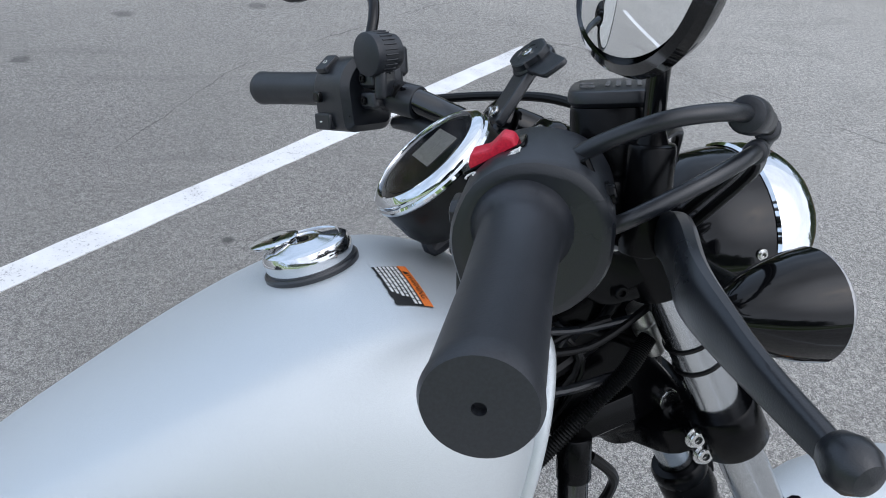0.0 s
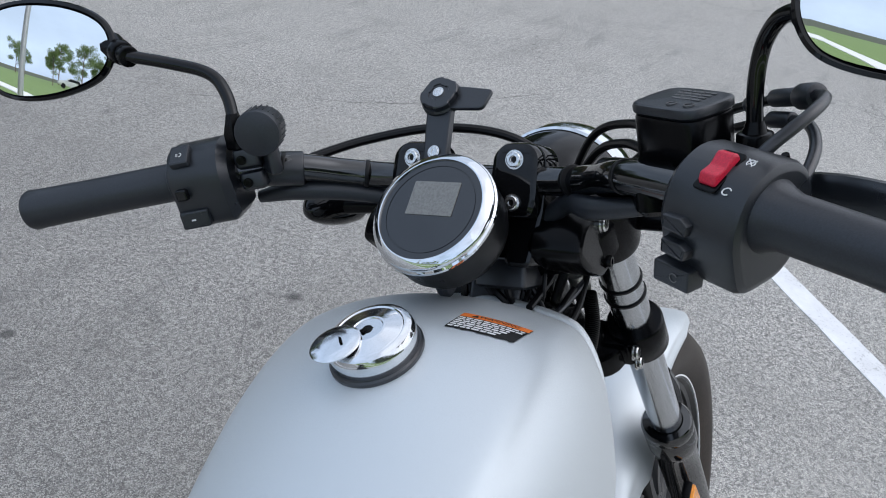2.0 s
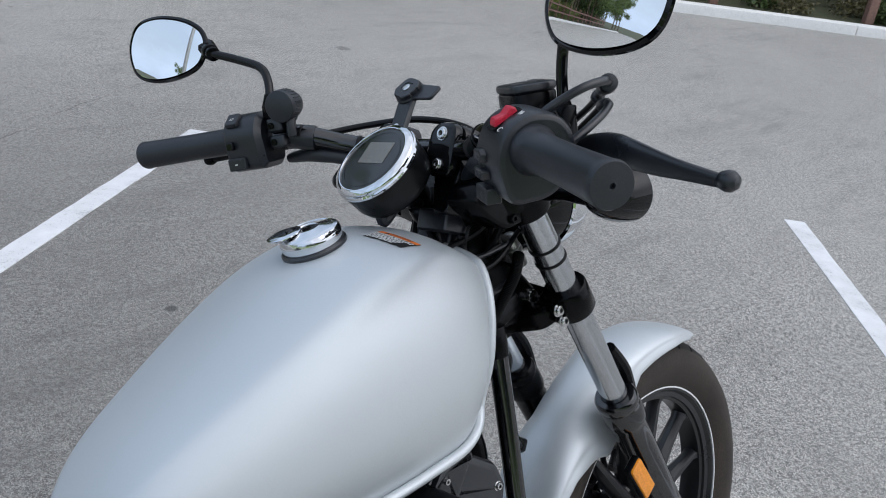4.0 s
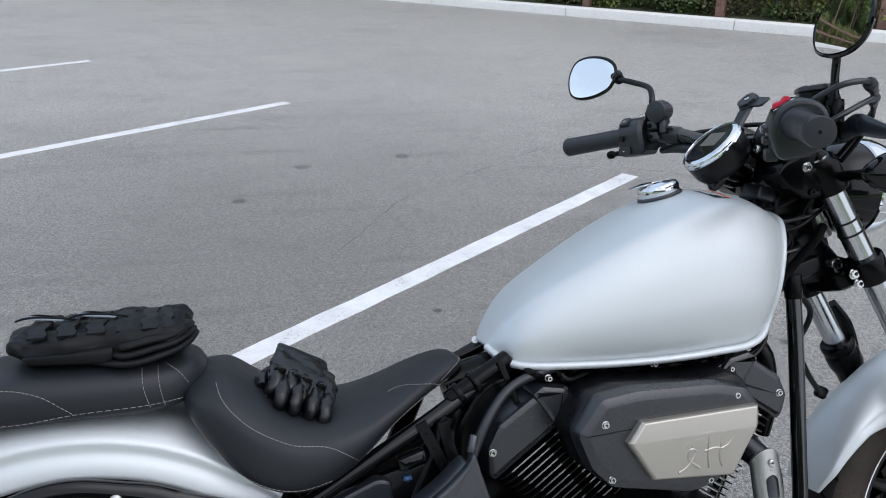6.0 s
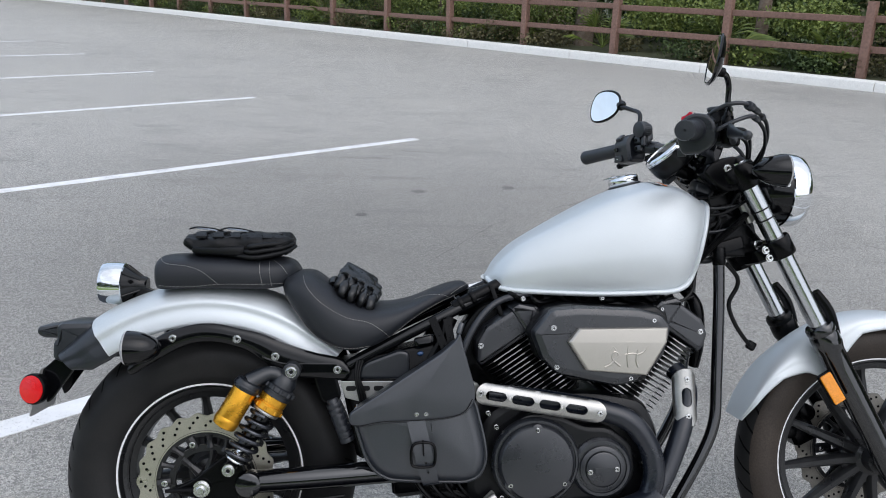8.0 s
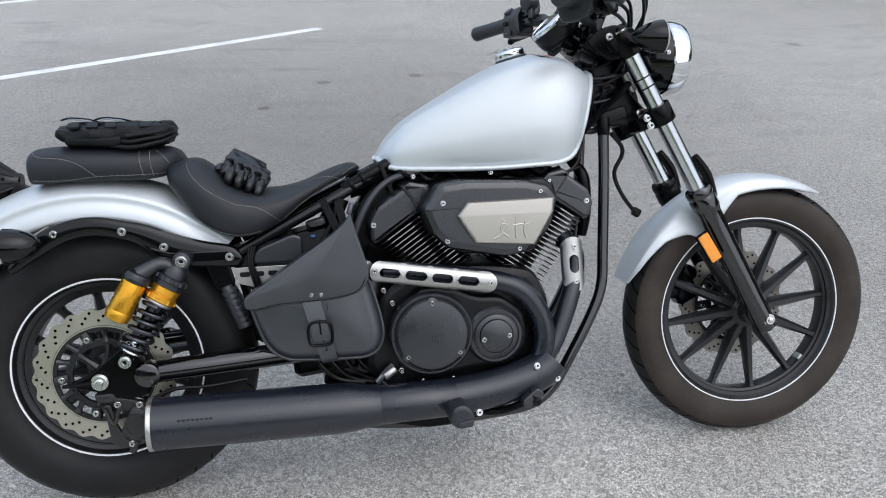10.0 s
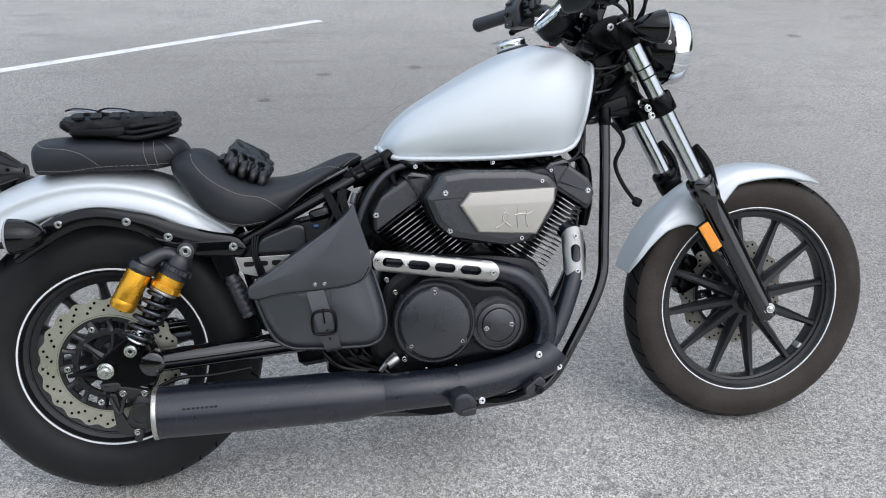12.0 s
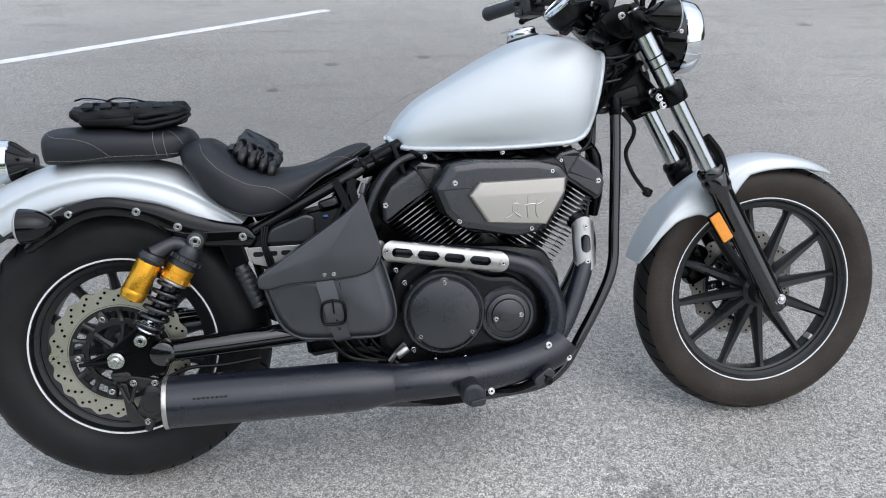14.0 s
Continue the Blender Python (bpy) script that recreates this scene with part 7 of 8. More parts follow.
boxy(bm, (0.066, -0.122, 0.222), (0.052, 0.062, 0.078), (0, 24, 0), edge=0.010, round_=0.018)
boxy(bm, (0.090, -0.122, 0.232), (0.040, 0.056, 0.060), (0, 10, 0), edge=0.010, round_=0.015)
body = part("caliper_body", bm, DUSTY_BLACK, cal)
for x, z in ((0.030, 0.268), (0.052, 0.178), (0.074, 0.264)):
    bolt(cal, (x, -0.142, z), r=0.006, h=0.006)
bm = nb()
lathe(bm, (0.066, -0.148, 0.222), (0, -1, 0), [(0.0255, 0), (0.0255, 0.008), (0.0235, 0.0105), (0.019, 0.0105), (0.0185, 0.009), (0.0005, 0.009)], 36)
part("piston_cap", bm, DUSTY_BLACK, cal)
bm = nb()
tube(bm, [(0.30, -0.128, 0.296), (0.22, -0.13, 0.288), (0.15, -0.13, 0.288), (0.10, -0.13, 0.27)], 0.0045, 8, 5)
part("rear_brake_hose", bm, WIRE, cal)
bm = nb()
tube(bm, [(0.272, -0.135, 0.508), (0.288, -0.14, 0.465), (0.306, -0.142, 0.418)], [0.012, 0.0150, 0.0135], 16, 6)
boot = part("passenger_peg", bm, RUBBER, bike, "folded black rubber passenger peg")
bm = nb()
slab(bm, [(0.222, 0.580), (0.272, 0.588), (0.292, 0.512), (0.276, 0.492), (0.250, 0.500)], side(-0.126), 0.012, 0.004, 0.008)
part("peg_mount", bm, BLACK_SATIN, boot)
for f in range(7):
    bm = nb()
    p = Vector((0.275, -0.136, 0.500)).lerp(Vector((0.304, -0.142, 0.428)), f / 6)
    rod(bm, p, p + Vector((0.0036, 0, -0.0092)), 0.0164, edge=0.0012, seg=18)
    part("peg_rib", bm, RUBBER, boot)

# tail light, number plate holder
tail = tagged(new("tail_light"), "round chrome tail light on the fender")
tail.parent = bike
TC, TZ = Vector((-0.150, 0, 0.742)), Vector((-1, 0, 0.05)).normalized()
bm = nb()
lathe(bm, TC, TZ, [(0.016, 0), (0.019, 0.004), (0.020, 0.014), (0.030, 0.030), (0.044, 0.050), (0.045, 0.052)], 44)
part("tail_housing", bm, BLACK_GLOSS, tail)
for k in range(10):
    bm = nb()
    a = 2 * math.pi * k / 10
    x, y, z = basis(TZ)
    d = x * math.cos(a) + y * math.sin(a)
    tube(bm, [TC + TZ * 0.014 + d * 0.020, TC + TZ * 0.030 + d * 0.031, TC + TZ * 0.048 + d * 0.0435], 0.002, 6, 2)
    part("housing_rib", bm, BLACK_GLOSS, tail)
bm = nb()
lathe(bm, TC, TZ, [(0.0445, 0.048), (0.0470, 0.050), (0.0480, 0.065), (0.0470, 0.090), (0.0440, 0.098), (0.041, 0.098), (0.041, 0.060)], 56, caps=False)
part("tail_rim", bm, CHROME, tail, "chrome tail light ring")
bm = nb()
lathe(bm, TC, TZ, [(0.0415, 0.088), (0.036, 0.099), (0.02, 0.105), (0.0004, 0.107)], 40)
part("tail_lens", bm, RED_LENS, tail, "red tail light lens")
bm = nb()
boxy(bm, (-0.155, 0, 0.705), (0.05, 0.035, 0.06), (0, 25, 0), edge=0.006)
part("tail_stand", bm, BLACK_SATIN, tail)

holder = tagged(new("plate_holder"), "black plastic plate holder behind the rear fender")
holder.parent = bike
bm = nb()
slab(bm, [(-0.196, 0.602), (-0.228, 0.645), (-0.257, 0.665), (-0.320, 0.664), (-0.330, 0.655), (-0.330, 0.626), (-0.338, 0.620), (-0.339, 0.582), (-0.289, 0.565), (-0.256, 0.564), (-0.240, 0.578)], side(-0.060), 0.12, 0.012, 0.012)
part("holder_body", bm, PLASTIC, holder)
bm = fender_skin(REAR, 123.5, 140.0, lambda f: float(np.interp(f, (0, 0.6, 1), (0.4285, 0.4310, 0.4330))), lambda f: (float(np.interp(f, (0, 0.5, 1), (0.1010, 0.0970, 0.0840))), float(np.interp(f, (0, 0.25, 0.7, 1), (0.338, 0.337, 0.346, 0.378)))), 18, thick=0.004)
part("tail_cowl", bm, PLASTIC, holder, "dark grey plastic cowl over the fender's end", sharp=60)
bm = nb()
slab(bm, [(-0.326, 0.626), (-0.366, 0.627), (-0.379, 0.637), (-0.377, 0.652), (-0.326, 0.660)], side(-0.040), 0.08, 0.008, 0.008)
part("plate_lamp", bm, PLASTIC, holder)
for s in (-1, 1):
    bm = nb()
    slab(bm, [(-0.286, 0.572), (-0.334, 0.584), (-0.372, 0.550), (-0.352, 0.486), (-0.342, 0.492)], side(s * 0.050, s), 0.008, 0.002, 0.004)
    part("holder_strut", bm, BLACK_GLOSS, holder)
bm = nb()
q = Matrix.Translation((-0.366, 0, 0.545)) @ pose(0, 0, 0, 0, 12, 0)
slab(bm, [(-0.066, -0.088), (0.066, -0.088), (0.066, 0.020), (-0.066, 0.020)], lambda u, v, w: q @ Vector((-w, u, v)), 0.003, 0.0008, 0.01)
part("number_plate", bm, surface("plate_metal", (0.40, 0.40, 0.39), 0.5, 0.3, dust=0.2),  holder, "pale metal number plate seen edge on")
bm = nb()
lathe(bm, (-0.370, -0.075, 0.522), (-0.35, -0.93, 0.05), [(0.033, -0.012), (0.034, 0.0), (0.033, 0.004), (0.030, 0.006)], 40)
part("reflector_frame", bm, BLACK_SATIN, holder)
bm = nb()
lathe(bm, (-0.370, -0.075, 0.522), (-0.35, -0.93, 0.05), [(0.0300, 0.004), (0.0295, 0.008), (0.018, 0.0095), (0.0004, 0.010)], 40)
part("round_reflector", bm, RED_LENS, holder, "round red reflector")

# -- seats --
seat = tagged(new("rider_seat"), "black vinyl solo seat with pale stitching")
seat.parent = bike
# along: x, top z in the middle, lower edge z, half width, crown softness
SEAT = [(0.158, 0.757, 0.742, 0.060), (0.170, 0.772, 0.722, 0.105), (0.196, 0.779, 0.690, 0.128), (0.226, 0.777, 0.652, 0.142), (0.262, 0.752, 0.626, 0.150), (0.305, 0.722, 0.613, 0.150), (0.350, 0.707, 0.618, 0.143),
        (0.400, 0.706, 0.642, 0.128), (0.450, 0.717, 0.678, 0.106), (0.500, 0.738, 0.706, 0.084), (0.540, 0.752, 0.724, 0.066), (0.565, 0.754, 0.734, 0.048), (0.578, 0.746, 0.741, 0.020)]


def seat_ring(row, n=26):
    x, zt, zb, w = row
    out = []
    for k in range(n + 1):
        u = -1 + 2 * k / n
        t = abs(u)
        if t < 0.72:
            y, z = w * math.sin(t / 0.72 * math.pi / 2) ** 0.9, zt - (zt - zb) * 0.62 * (1 - math.cos(t / 0.72 * math.pi / 2) ** 0.62)
        else:
            g = (t - 0.72) / 0.28
            y, z = w * (1 - 0.10 * g * g), zt - (zt - zb) * (0.62 + 0.38 * g)
        out.append(Vector((x, math.copysign(y, u), z)))
    return out


bm = nb()
skin(bm, [seat_ring(r) for r in dense(SEAT, 6)])
bmesh.ops.recalc_face_normals(bm, faces=bm.faces)
SEAT_BVH = BVHTree.FromBMesh(bm)
part("seat_cushion", bm, SEAT_VINYL, seat, sharp=60)


def stitches(parent, bvh, pts, step=0.0050, size=0.0037, r=0.00042, name="stitch_line"):
    """Short threads lying on a cushion along the line through the points (x, z), seen from the right."""
    line = spline([(x, 0, z) for x, z in pts], 24)
    on = []
    for p in line:
        hit = bvh.ray_cast(Vector((p.x, -0.6, p.z)), Vector((0, 1, 0)))
        if hit[0]:
            on.append(hit[0] + hit[1] * 0.0006)
    bm = nb()
    i = 0
    while i < len(on) - 1:
        a = on[i]
        j = i + 1
        while j < len(on) - 1 and (on[j] - a).length < size:
            j += 1
        tube(bm, [a, (a + on[j]) / 2 + Vector((0, -0.0004, 0.0003)), on[j]], r, 5, 1)
        k = j
        while k < len(on) - 1 and (on[k] - on[j]).length < step - size:
            k += 1
        i = max(k, j + 1) if k == j else k
    part(name, bm, THREAD, parent, "pale stitching")


stitches(seat, SEAT_BVH, [(0.206, 0.770), (0.214, 0.752), (0.232, 0.730), (0.257, 0.709), (0.302, 0.684), (0.349, 0.673), (0.378, 0.655), (0.394, 0.640)])
stitches(seat, SEAT_BVH, [(0.172, 0.728), (0.192, 0.694), (0.224, 0.655), (0.264, 0.628), (0.306, 0.617), (0.352, 0.622)])
stitches(seat, SEAT_BVH, [(0.452, 0.716), (0.485, 0.727), (0.515, 0.727), (0.540, 0.716)])
stitches(seat, SEAT_BVH, [(0.572, 0.750), (0.552, 0.742), (0.530, 0.728)])
stitches(seat, SEAT_BVH, [(0.405, 0.648), (0.450, 0.681), (0.500, 0.709), (0.545, 0.728)])

pill = tagged(new("pillion_seat"), "black vinyl pillion pad with pale stitching")
pill.parent = bike
PILL = [(-0.117, 0.792, 0.768, 0.060), (-0.112, 0.807, 0.748, 0.088), (-0.095, 0.813, 0.740, 0.102), (-0.040, 0.815, 0.742, 0.108), (0.040, 0.813, 0.742, 0.110), (0.110, 0.811, 0.741, 0.106), (0.155, 0.808, 0.745, 0.092), (0.180, 0.799, 0.756, 0.070), (0.192, 0.783, 0.772, 0.035)]
bm = nb()
skin(bm, [seat_ring(r) for r in dense(PILL, 6)])
bmesh.ops.recalc_face_normals(bm, faces=bm.faces)
PILL_BVH = BVHTree.FromBMesh(bm)
part("pad", bm, SEAT_VINYL, pill, sharp=60)
stitches(pill, PILL_BVH, [(-0.105, 0.806), (-0.085, 0.795), (-0.040, 0.790), (-0.010, 0.780), (0.012, 0.764), (0.026, 0.752)])
stitches(pill, PILL_BVH, [(-0.100, 0.748), (-0.040, 0.746), (0.030, 0.752), (0.110, 0.752), (0.160, 0.753)])
stitches(pill, PILL_BVH, [(0.112, 0.800), (0.114, 0.775), (0.120, 0.748)])
stitches(pill, PILL_BVH, [(0.132, 0.800), (0.134, 0.775), (0.138, 0.748)])
stitches(pill, PILL_BVH, [(0.140, 0.802), (0.158, 0.790), (0.170, 0.772)])

# -- engine --
engine = tagged(new("engine"), "black air-cooled twin with finned cylinders")
engine.parent = bike


def cylinder(name, foot, tilt, top, label, tail=0.0, taper=0.020, parent=bike):
    """A finned cylinder; tilt in degrees from upright, positive ahead; top: where the rocker cover begins;
    tail: how far the head reaches out behind; taper: how much the fins shorten downwards."""
    base = tagged(new(name), label)
    base.parent = parent
    up = Vector((math.sin(radians(tilt)), 0, math.cos(radians(tilt))))
    ax = Vector((math.cos(radians(tilt)), 0, -math.sin(radians(tilt))))
    f = Vector(foot)
    bm = nb()
    rod(bm, f, f + up * (top + 0.02), 0.056, edge=0.004, seg=36)
    part("barrel", bm, ENGINE, base)
    n = int((top - 0.004) / 0.0112)
    for k in range(n):
        h = top - 0.0085 - k * 0.0112
        wide = 0.077 - taper * k / n
        back = wide + tail * (1 - k / n)
        bm = nb()
        loop = rounded([Vector(p) for p in ((-back, -0.100), (wide, -0.100), (wide, 0.100), (-back, 0.100))], 0.03, 5)
        # machined bright along the flat front edge, cast black in the middle and round the corners
        cut = next(i for i in range(len(loop)) if loop[i].y < -0.099 and loop[(i + 1) % len(loop)].y < -0.099 and loop[i].x < 0 < loop[(i + 1) % len(loop)].x)
        loop = loop[:cut + 1] + [Vector((-0.009, -0.100)), Vector((0.009, -0.100))] + loop[cut + 1:]
        rings = [[f + ax * q.x + Vector((0, q.y, 0)) + up * (h + w) for q in loop] for w in (0.0, 0.0024)]
        skin(bm, rings)
        for face_ in bm.faces:
            mid_ = face_.calc_center_median()
            side_ = abs((mid_ - f).dot(ax))
            face_.material_index = 1 if len(face_.verts) == 4 and mid_.y < -0.0995 and side_ > 0.009 else 0
        part("fin", bm, [ENGINE, FIN_EDGE], base)
    bm = nb()
    loop = [(u, top + v) for u, v in ((-0.077 - tail, 0.0), (0.077, 0.0), (0.079, 0.018), (0.070, 0.046), (0.040, 0.066), (-0.034 - tail * 0.5, 0.068), (-0.062 - tail * 0.8, 0.050), (-0.079 - tail, 0.016))]
    slab(bm, loop, lambda u, v, w: f + ax * u + up * v + Vector((0, -0.105 - w, 0)), 0.21, 0.010, 0.004)
    head = part("rocker_cover", bm, ENGINE_COVER, base)
    bm = nb()
    slab(bm, [(0.018, top + 0.002), (0.072, top + 0.002), (0.066, top + 0.046), (0.040, top + 0.072), (0.018, top + 0.072)], lambda u, v, w: f + ax * u * (1 if tilt < 0 else -1) + up * v + Vector((0, -0.111 - w, 0)), 0.20, 0.008, 0.003)
    part("cover_step", bm, ENGINE_COVER, head)
    bolt(head, f + ax * (-0.058 - tail * 0.8 if tilt < 0 else 0.052) + up * (top + 0.040) + Vector((0, -0.104, 0)), r=0.0050, h=0.005)
    return base


cylinder("rear_cylinder", (0.7887, 0.0, 0.4792), -34, 0.182, "black finned rear cylinder with bright fin edges", 0.030)
cylinder("front_cylinder", (0.908, 0.0, 0.4598), 34, 0.222, "black finned front cylinder with bright fin edges", 0.0, 0.006)
bm = nb()
slab(bm, [(0.555, 0.30), (0.600, 0.47), (0.680, 0.52), (0.850, 0.52), (0.960, 0.500), (1.000, 0.42), (0.985, 0.300), (0.900, 0.225), (0.640, 0.215)], side(-0.135), 0.27, 0.02, 0.03)
part("crankcase", bm, ENGINE, engine)
bm = nb()
slab(bm, [(0.615, 0.360), (0.630, 0.440), (0.690, 0.482), (0.760, 0.478), (0.815, 0.452), (0.870, 0.450), (0.925, 0.410), (0.930, 0.340), (0.890, 0.290), (0.800, 0.290), (0.700, 0.272), (0.640, 0.300)], side(-0.172), 0.05, 0.010, 0.02)
part("side_cover", bm, ENGINE, engine)
CC = Vector((0.708, -0.172, 0.379))
bm = nb()
lathe(bm, CC, (0, -1, 0), [(0.095, -0.006), (0.0945, 0.008), (0.090, 0.014), (0.086, 0.014), (0.0850, 0.011), (0.0835, 0.011), (0.0815, 0.020), (0.076, 0.0255), (0.06, 0.028), (0.0004, 0.0292)], 80)
cover = part("clutch_cover", bm, ENGINE_COVER, engine, "round dark grey clutch cover")
for a in (90, 218, 324):
    p = CC + Vector((math.cos(radians(a)) * 0.072, -0.024, math.sin(radians(a)) * 0.072))
    bm = nb()
    lathe(bm, p + Vector((0, 0.004, 0)), (0, -1, 0), [(0.013, 0), (0.0125, 0.003), (0.011, 0.004)], 24)
    part("cover_lug", bm, ENGINE_COVER, cover)
    bolt(cover, p, r=0.0048, h=0.005)
SC = Vector((0.853, -0.172, 0.363))
bm = nb()
lathe(bm, SC, (0, -1, 0), [(0.068, -0.01), (0.066, 0.004), (0.060, 0.010), (0.054, 0.010), (0.053, 0.006), (0.049, 0.006), (0.0485, 0.012), (0.041, 0.015), (0.0395, 0.015), (0.0392, 0.011), (0.0376, 0.011), (0.037, 0.0175), (0.034, 0.0190), (0.0004, 0.0200)], 64)
cover = part("crank_cover", bm, ENGINE_COVER, engine, "small round dark grey cover")
bm = nb()
slab(bm, [(-0.036, -0.012), (0.036, -0.008), (0.036, 0.010), (-0.036, 0.008)], lambda u, v, w: SC + Vector((u * 0.5, -0.0203 - w, v * 0.45)), 0.002, 0.0008, 0.004)
part("cover_badge", bm, ENGINE_COVER, cover)
for dx in (-0.029, 0.029):
    bolt(cover, SC + Vector((dx, -0.020, -0.002 + dx * 0.1)), r=0.0046, h=0.005)
for x, z in ((0.608, 0.478), (0.626, 0.448), (0.762, 0.494), (0.795, 0.482), (0.832, 0.470), (0.925, 0.430), (0.948, 0.412), (0.955, 0.365), (0.640, 0.292), (0.690, 0.262), (0.760, 0.262), (0.700, 0.505)):
    bolt(engine, (x, -0.150, z), r=0.0042, h=0.014)
bm = nb()
for k in range(8):
    rng_ = random.Random(k)
    tube(bm, [(0.66 + 0.05 * k, -0.09, 0.735), (0.67 + 0.05 * k, -0.10, 0.722 + rng_.uniform(-0.01, 0.01)), (0.70 + 0.05 * k, -0.09, 0.715), (0.74 + 0.05 * k, -0.08, 0.726)], rng_.uniform(0.003, 0.007), 8, 5)
boxy(bm, (0.87, 0.0, 0.70), (0.30, 0.16, 0.07), edge=0.01, round_=0.02)
part("intake_duct", bm, BLACK_SATIN, engine)
for x, z in ((0.690, 0.722), (0.868, 0.724), (1.005, 0.700)):
    bolt(engine, (x, -0.104, z), r=0.0042, h=0.01)
bm = nb()
tube(bm, [(0.545, -0.118, 0.50), (0.548, -0.12, 0.58), (0.580, -0.115, 0.66), (0.635, -0.10, 0.715), (0.72, -0.09, 0.735)], 0.0075, 12, 8)
part("breather_hose", bm, RUBBER, engine)
bm = nb()
tube(bm, [(1.00, -0.10, 0.715), (1.04, -0.105, 0.712), (1.075, -0.10, 0.735), (1.09, -0.085, 0.77)], 0.0035, 8, 8)
part("plug_lead", bm, WIRE, engine)
bm = nb()
tube(bm, [(1.085, -0.03, 0.74), (1.105, -0.06, 0.70), (1.110, -0.06, 0.62), (1.105, -0.05, 0.56)], [0.012, 0.015, 0.015, 0.012], 12, 5)
boxy(bm, (1.09, -0.03, 0.765), (0.03, 0.05, 0.045), (0, 20, 0))
part("regulator_hose", bm, BLACK_SATIN, engine)

air = tagged(new("air_cleaner"), "dark grey air cleaner cover with a silver plate")
air.parent = bike
bm = nb()
slab(bm, [(0.693, 0.655), (0.728, 0.706), (0.775, 0.715), (0.930, 0.708), (0.975, 0.712), (1.000, 0.690), (0.990, 0.600), (0.948, 0.548), (0.900, 0.540), (0.780, 0.552), (0.716, 0.596)], side(-0.168), 0.09, 0.012, 0.010)
part("cleaner_base", bm, ENGINE, air)
bm = nb()
slab(bm, [(0.694, 0.657), (0.736, 0.708), (0.796, 0.714), (0.925, 0.709), (0.978, 0.697), (1.000, 0.668), (0.984, 0.606), (0.922, 0.549), (0.880, 0.541), (0.748, 0.568), (0.716, 0.600)], side(-0.194), 0.045, 0.016, 0.010)
part("cleaner_cover", bm, ENGINE_COVER, air)
bm = nb()
PLATE = [(0.769, 0.640, 0.0), (0.792, 0.668, 0.0028), (0.985, 0.670, 0.0028), (0.982, 0.640, 0.0), (0.940, 0.568, 0.003), (0.808, 0.579, 0.003)]
mid = Vector((0.880, 0.624))
edge_ = [Vector(p[:2]) for p in PLATE]
tight = [p + (mid - p).normalized() * 0.0045 for p in edge_]
ring_a, ring_b = ([bm.verts.new((p.x, y + row[2], p.y)) for p, row in zip(edge_, PLATE)] for y in (-0.180, -0.2065))
ring_c = [bm.verts.new((p.x, -0.2110 + row[2], p.y)) for p, row in zip(tight, PLATE)]
for lower_, upper_ in ((ring_a, ring_b), (ring_b, ring_c)):
    for i in range(6):
        bm.faces.new((lower_[i], lower_[(i + 1) % 6], upper_[(i + 1) % 6], upper_[i]))
bm.faces.new(ring_c[:4])
bm.faces.new([ring_c[0], ring_c[3], ring_c[4], ring_c[5]])
bmesh.ops.bevel(bm, geom=[e for e in bm.edges if e.verts[0] in ring_b + ring_c and e.verts[1] in ring_b + ring_c], offset=0.0012, segments=1, affect="EDGES")
plate = part("silver_plate", bm, PLATE_SILVER, air, "champagne silver cover plate with an embossed badge", sharp=5)
bm = nb()
base_x, base_z = 0.846, 0.587
for pts in ([(0, 0.0), (0.012, 0.006), (0.024, 0.022), (0.016, 0.026), (0.014, 0.014), (0.028, 0.002)], [(0.024, 0.036), (0.036, 0.044), (0.056, 0.044), (0.070, 0.040)], [(0.042, 0.042), (0.040, 0.020), (0.042, 0.0)],
            [(0.036, 0.022), (0.050, 0.024), (0.058, 0.022)], [(0.058, 0.030), (0.056, 0.012), (0.060, 0.0)], [(0.058, 0.022), (0.068, 0.026), (0.074, 0.034)], [(0.008, 0.030), (0.014, 0.036), (0.020, 0.030)]):
    tube(bm, [(base_x + x * 1.22, -0.2086, base_z + z * 1.22) for x, z in pts], 0.0023, 8, 5)
part("embossed_badge", bm, PLATE_SILVER, plate, "raised flowing badge in the same silver")
for x, z, y in ((0.740, 0.668, -0.193), (0.748, 0.585, -0.192), (0.958, 0.684, -0.190), (0.909, 0.560, -0.190)):
    bolt(air, (x, y, z), r=0.0048, h=0.005)

# -- exhaust --
exhaust = tagged(new("exhaust"), "matt black two-into-one exhaust with slotted heat shields")
exhaust.parent = bike
bm = nb()
tube(bm, [(0.610, -0.150, 0.522), (0.70, -0.162, 0.514), (0.85, -0.175, 0.488), (0.915, -0.180, 0.462), (0.957, -0.180, 0.405), (0.968, -0.180, 0.345), (0.955, -0.180, 0.295)], [0.0195, 0.0205, 0.0230, 0.0235, 0.0235, 0.0235, 0.0235], 24, 8)
part("rear_header", bm, BLACK_PIPE, exhaust, "matt black header pipe")
bm = nb()
tube(bm, [(1.045, -0.085, 0.560), (1.062, -0.115, 0.530), (1.058, -0.130, 0.480), (1.035, -0.150, 0.420), (1.000, -0.165, 0.345), (0.970, -0.175, 0.300)], 0.0215, 24, 8)
part("front_header", bm, BLACK_PIPE, exhaust, "matt black header pipe")
bm = nb()
tube(bm, [(0.985, -0.182, 0.298), (0.960, -0.184, 0.276), (0.915, -0.186, 0.258), (0.84, -0.188, 0.242), (0.752, -0.190, 0.232)], [0.040, 0.043, 0.043, 0.042, 0.042], 32, 6)
cl = part("collector", bm, BLACK_PIPE, exhaust)
for x, y, z in ((0.935, -0.225, 0.298), (0.985, -0.215, 0.262), (0.800, -0.230, 0.205)):
    bolt(cl, (x, y, z), (0.2, -1, 0.15), r=0.0062, h=0.004)
bm = nb()
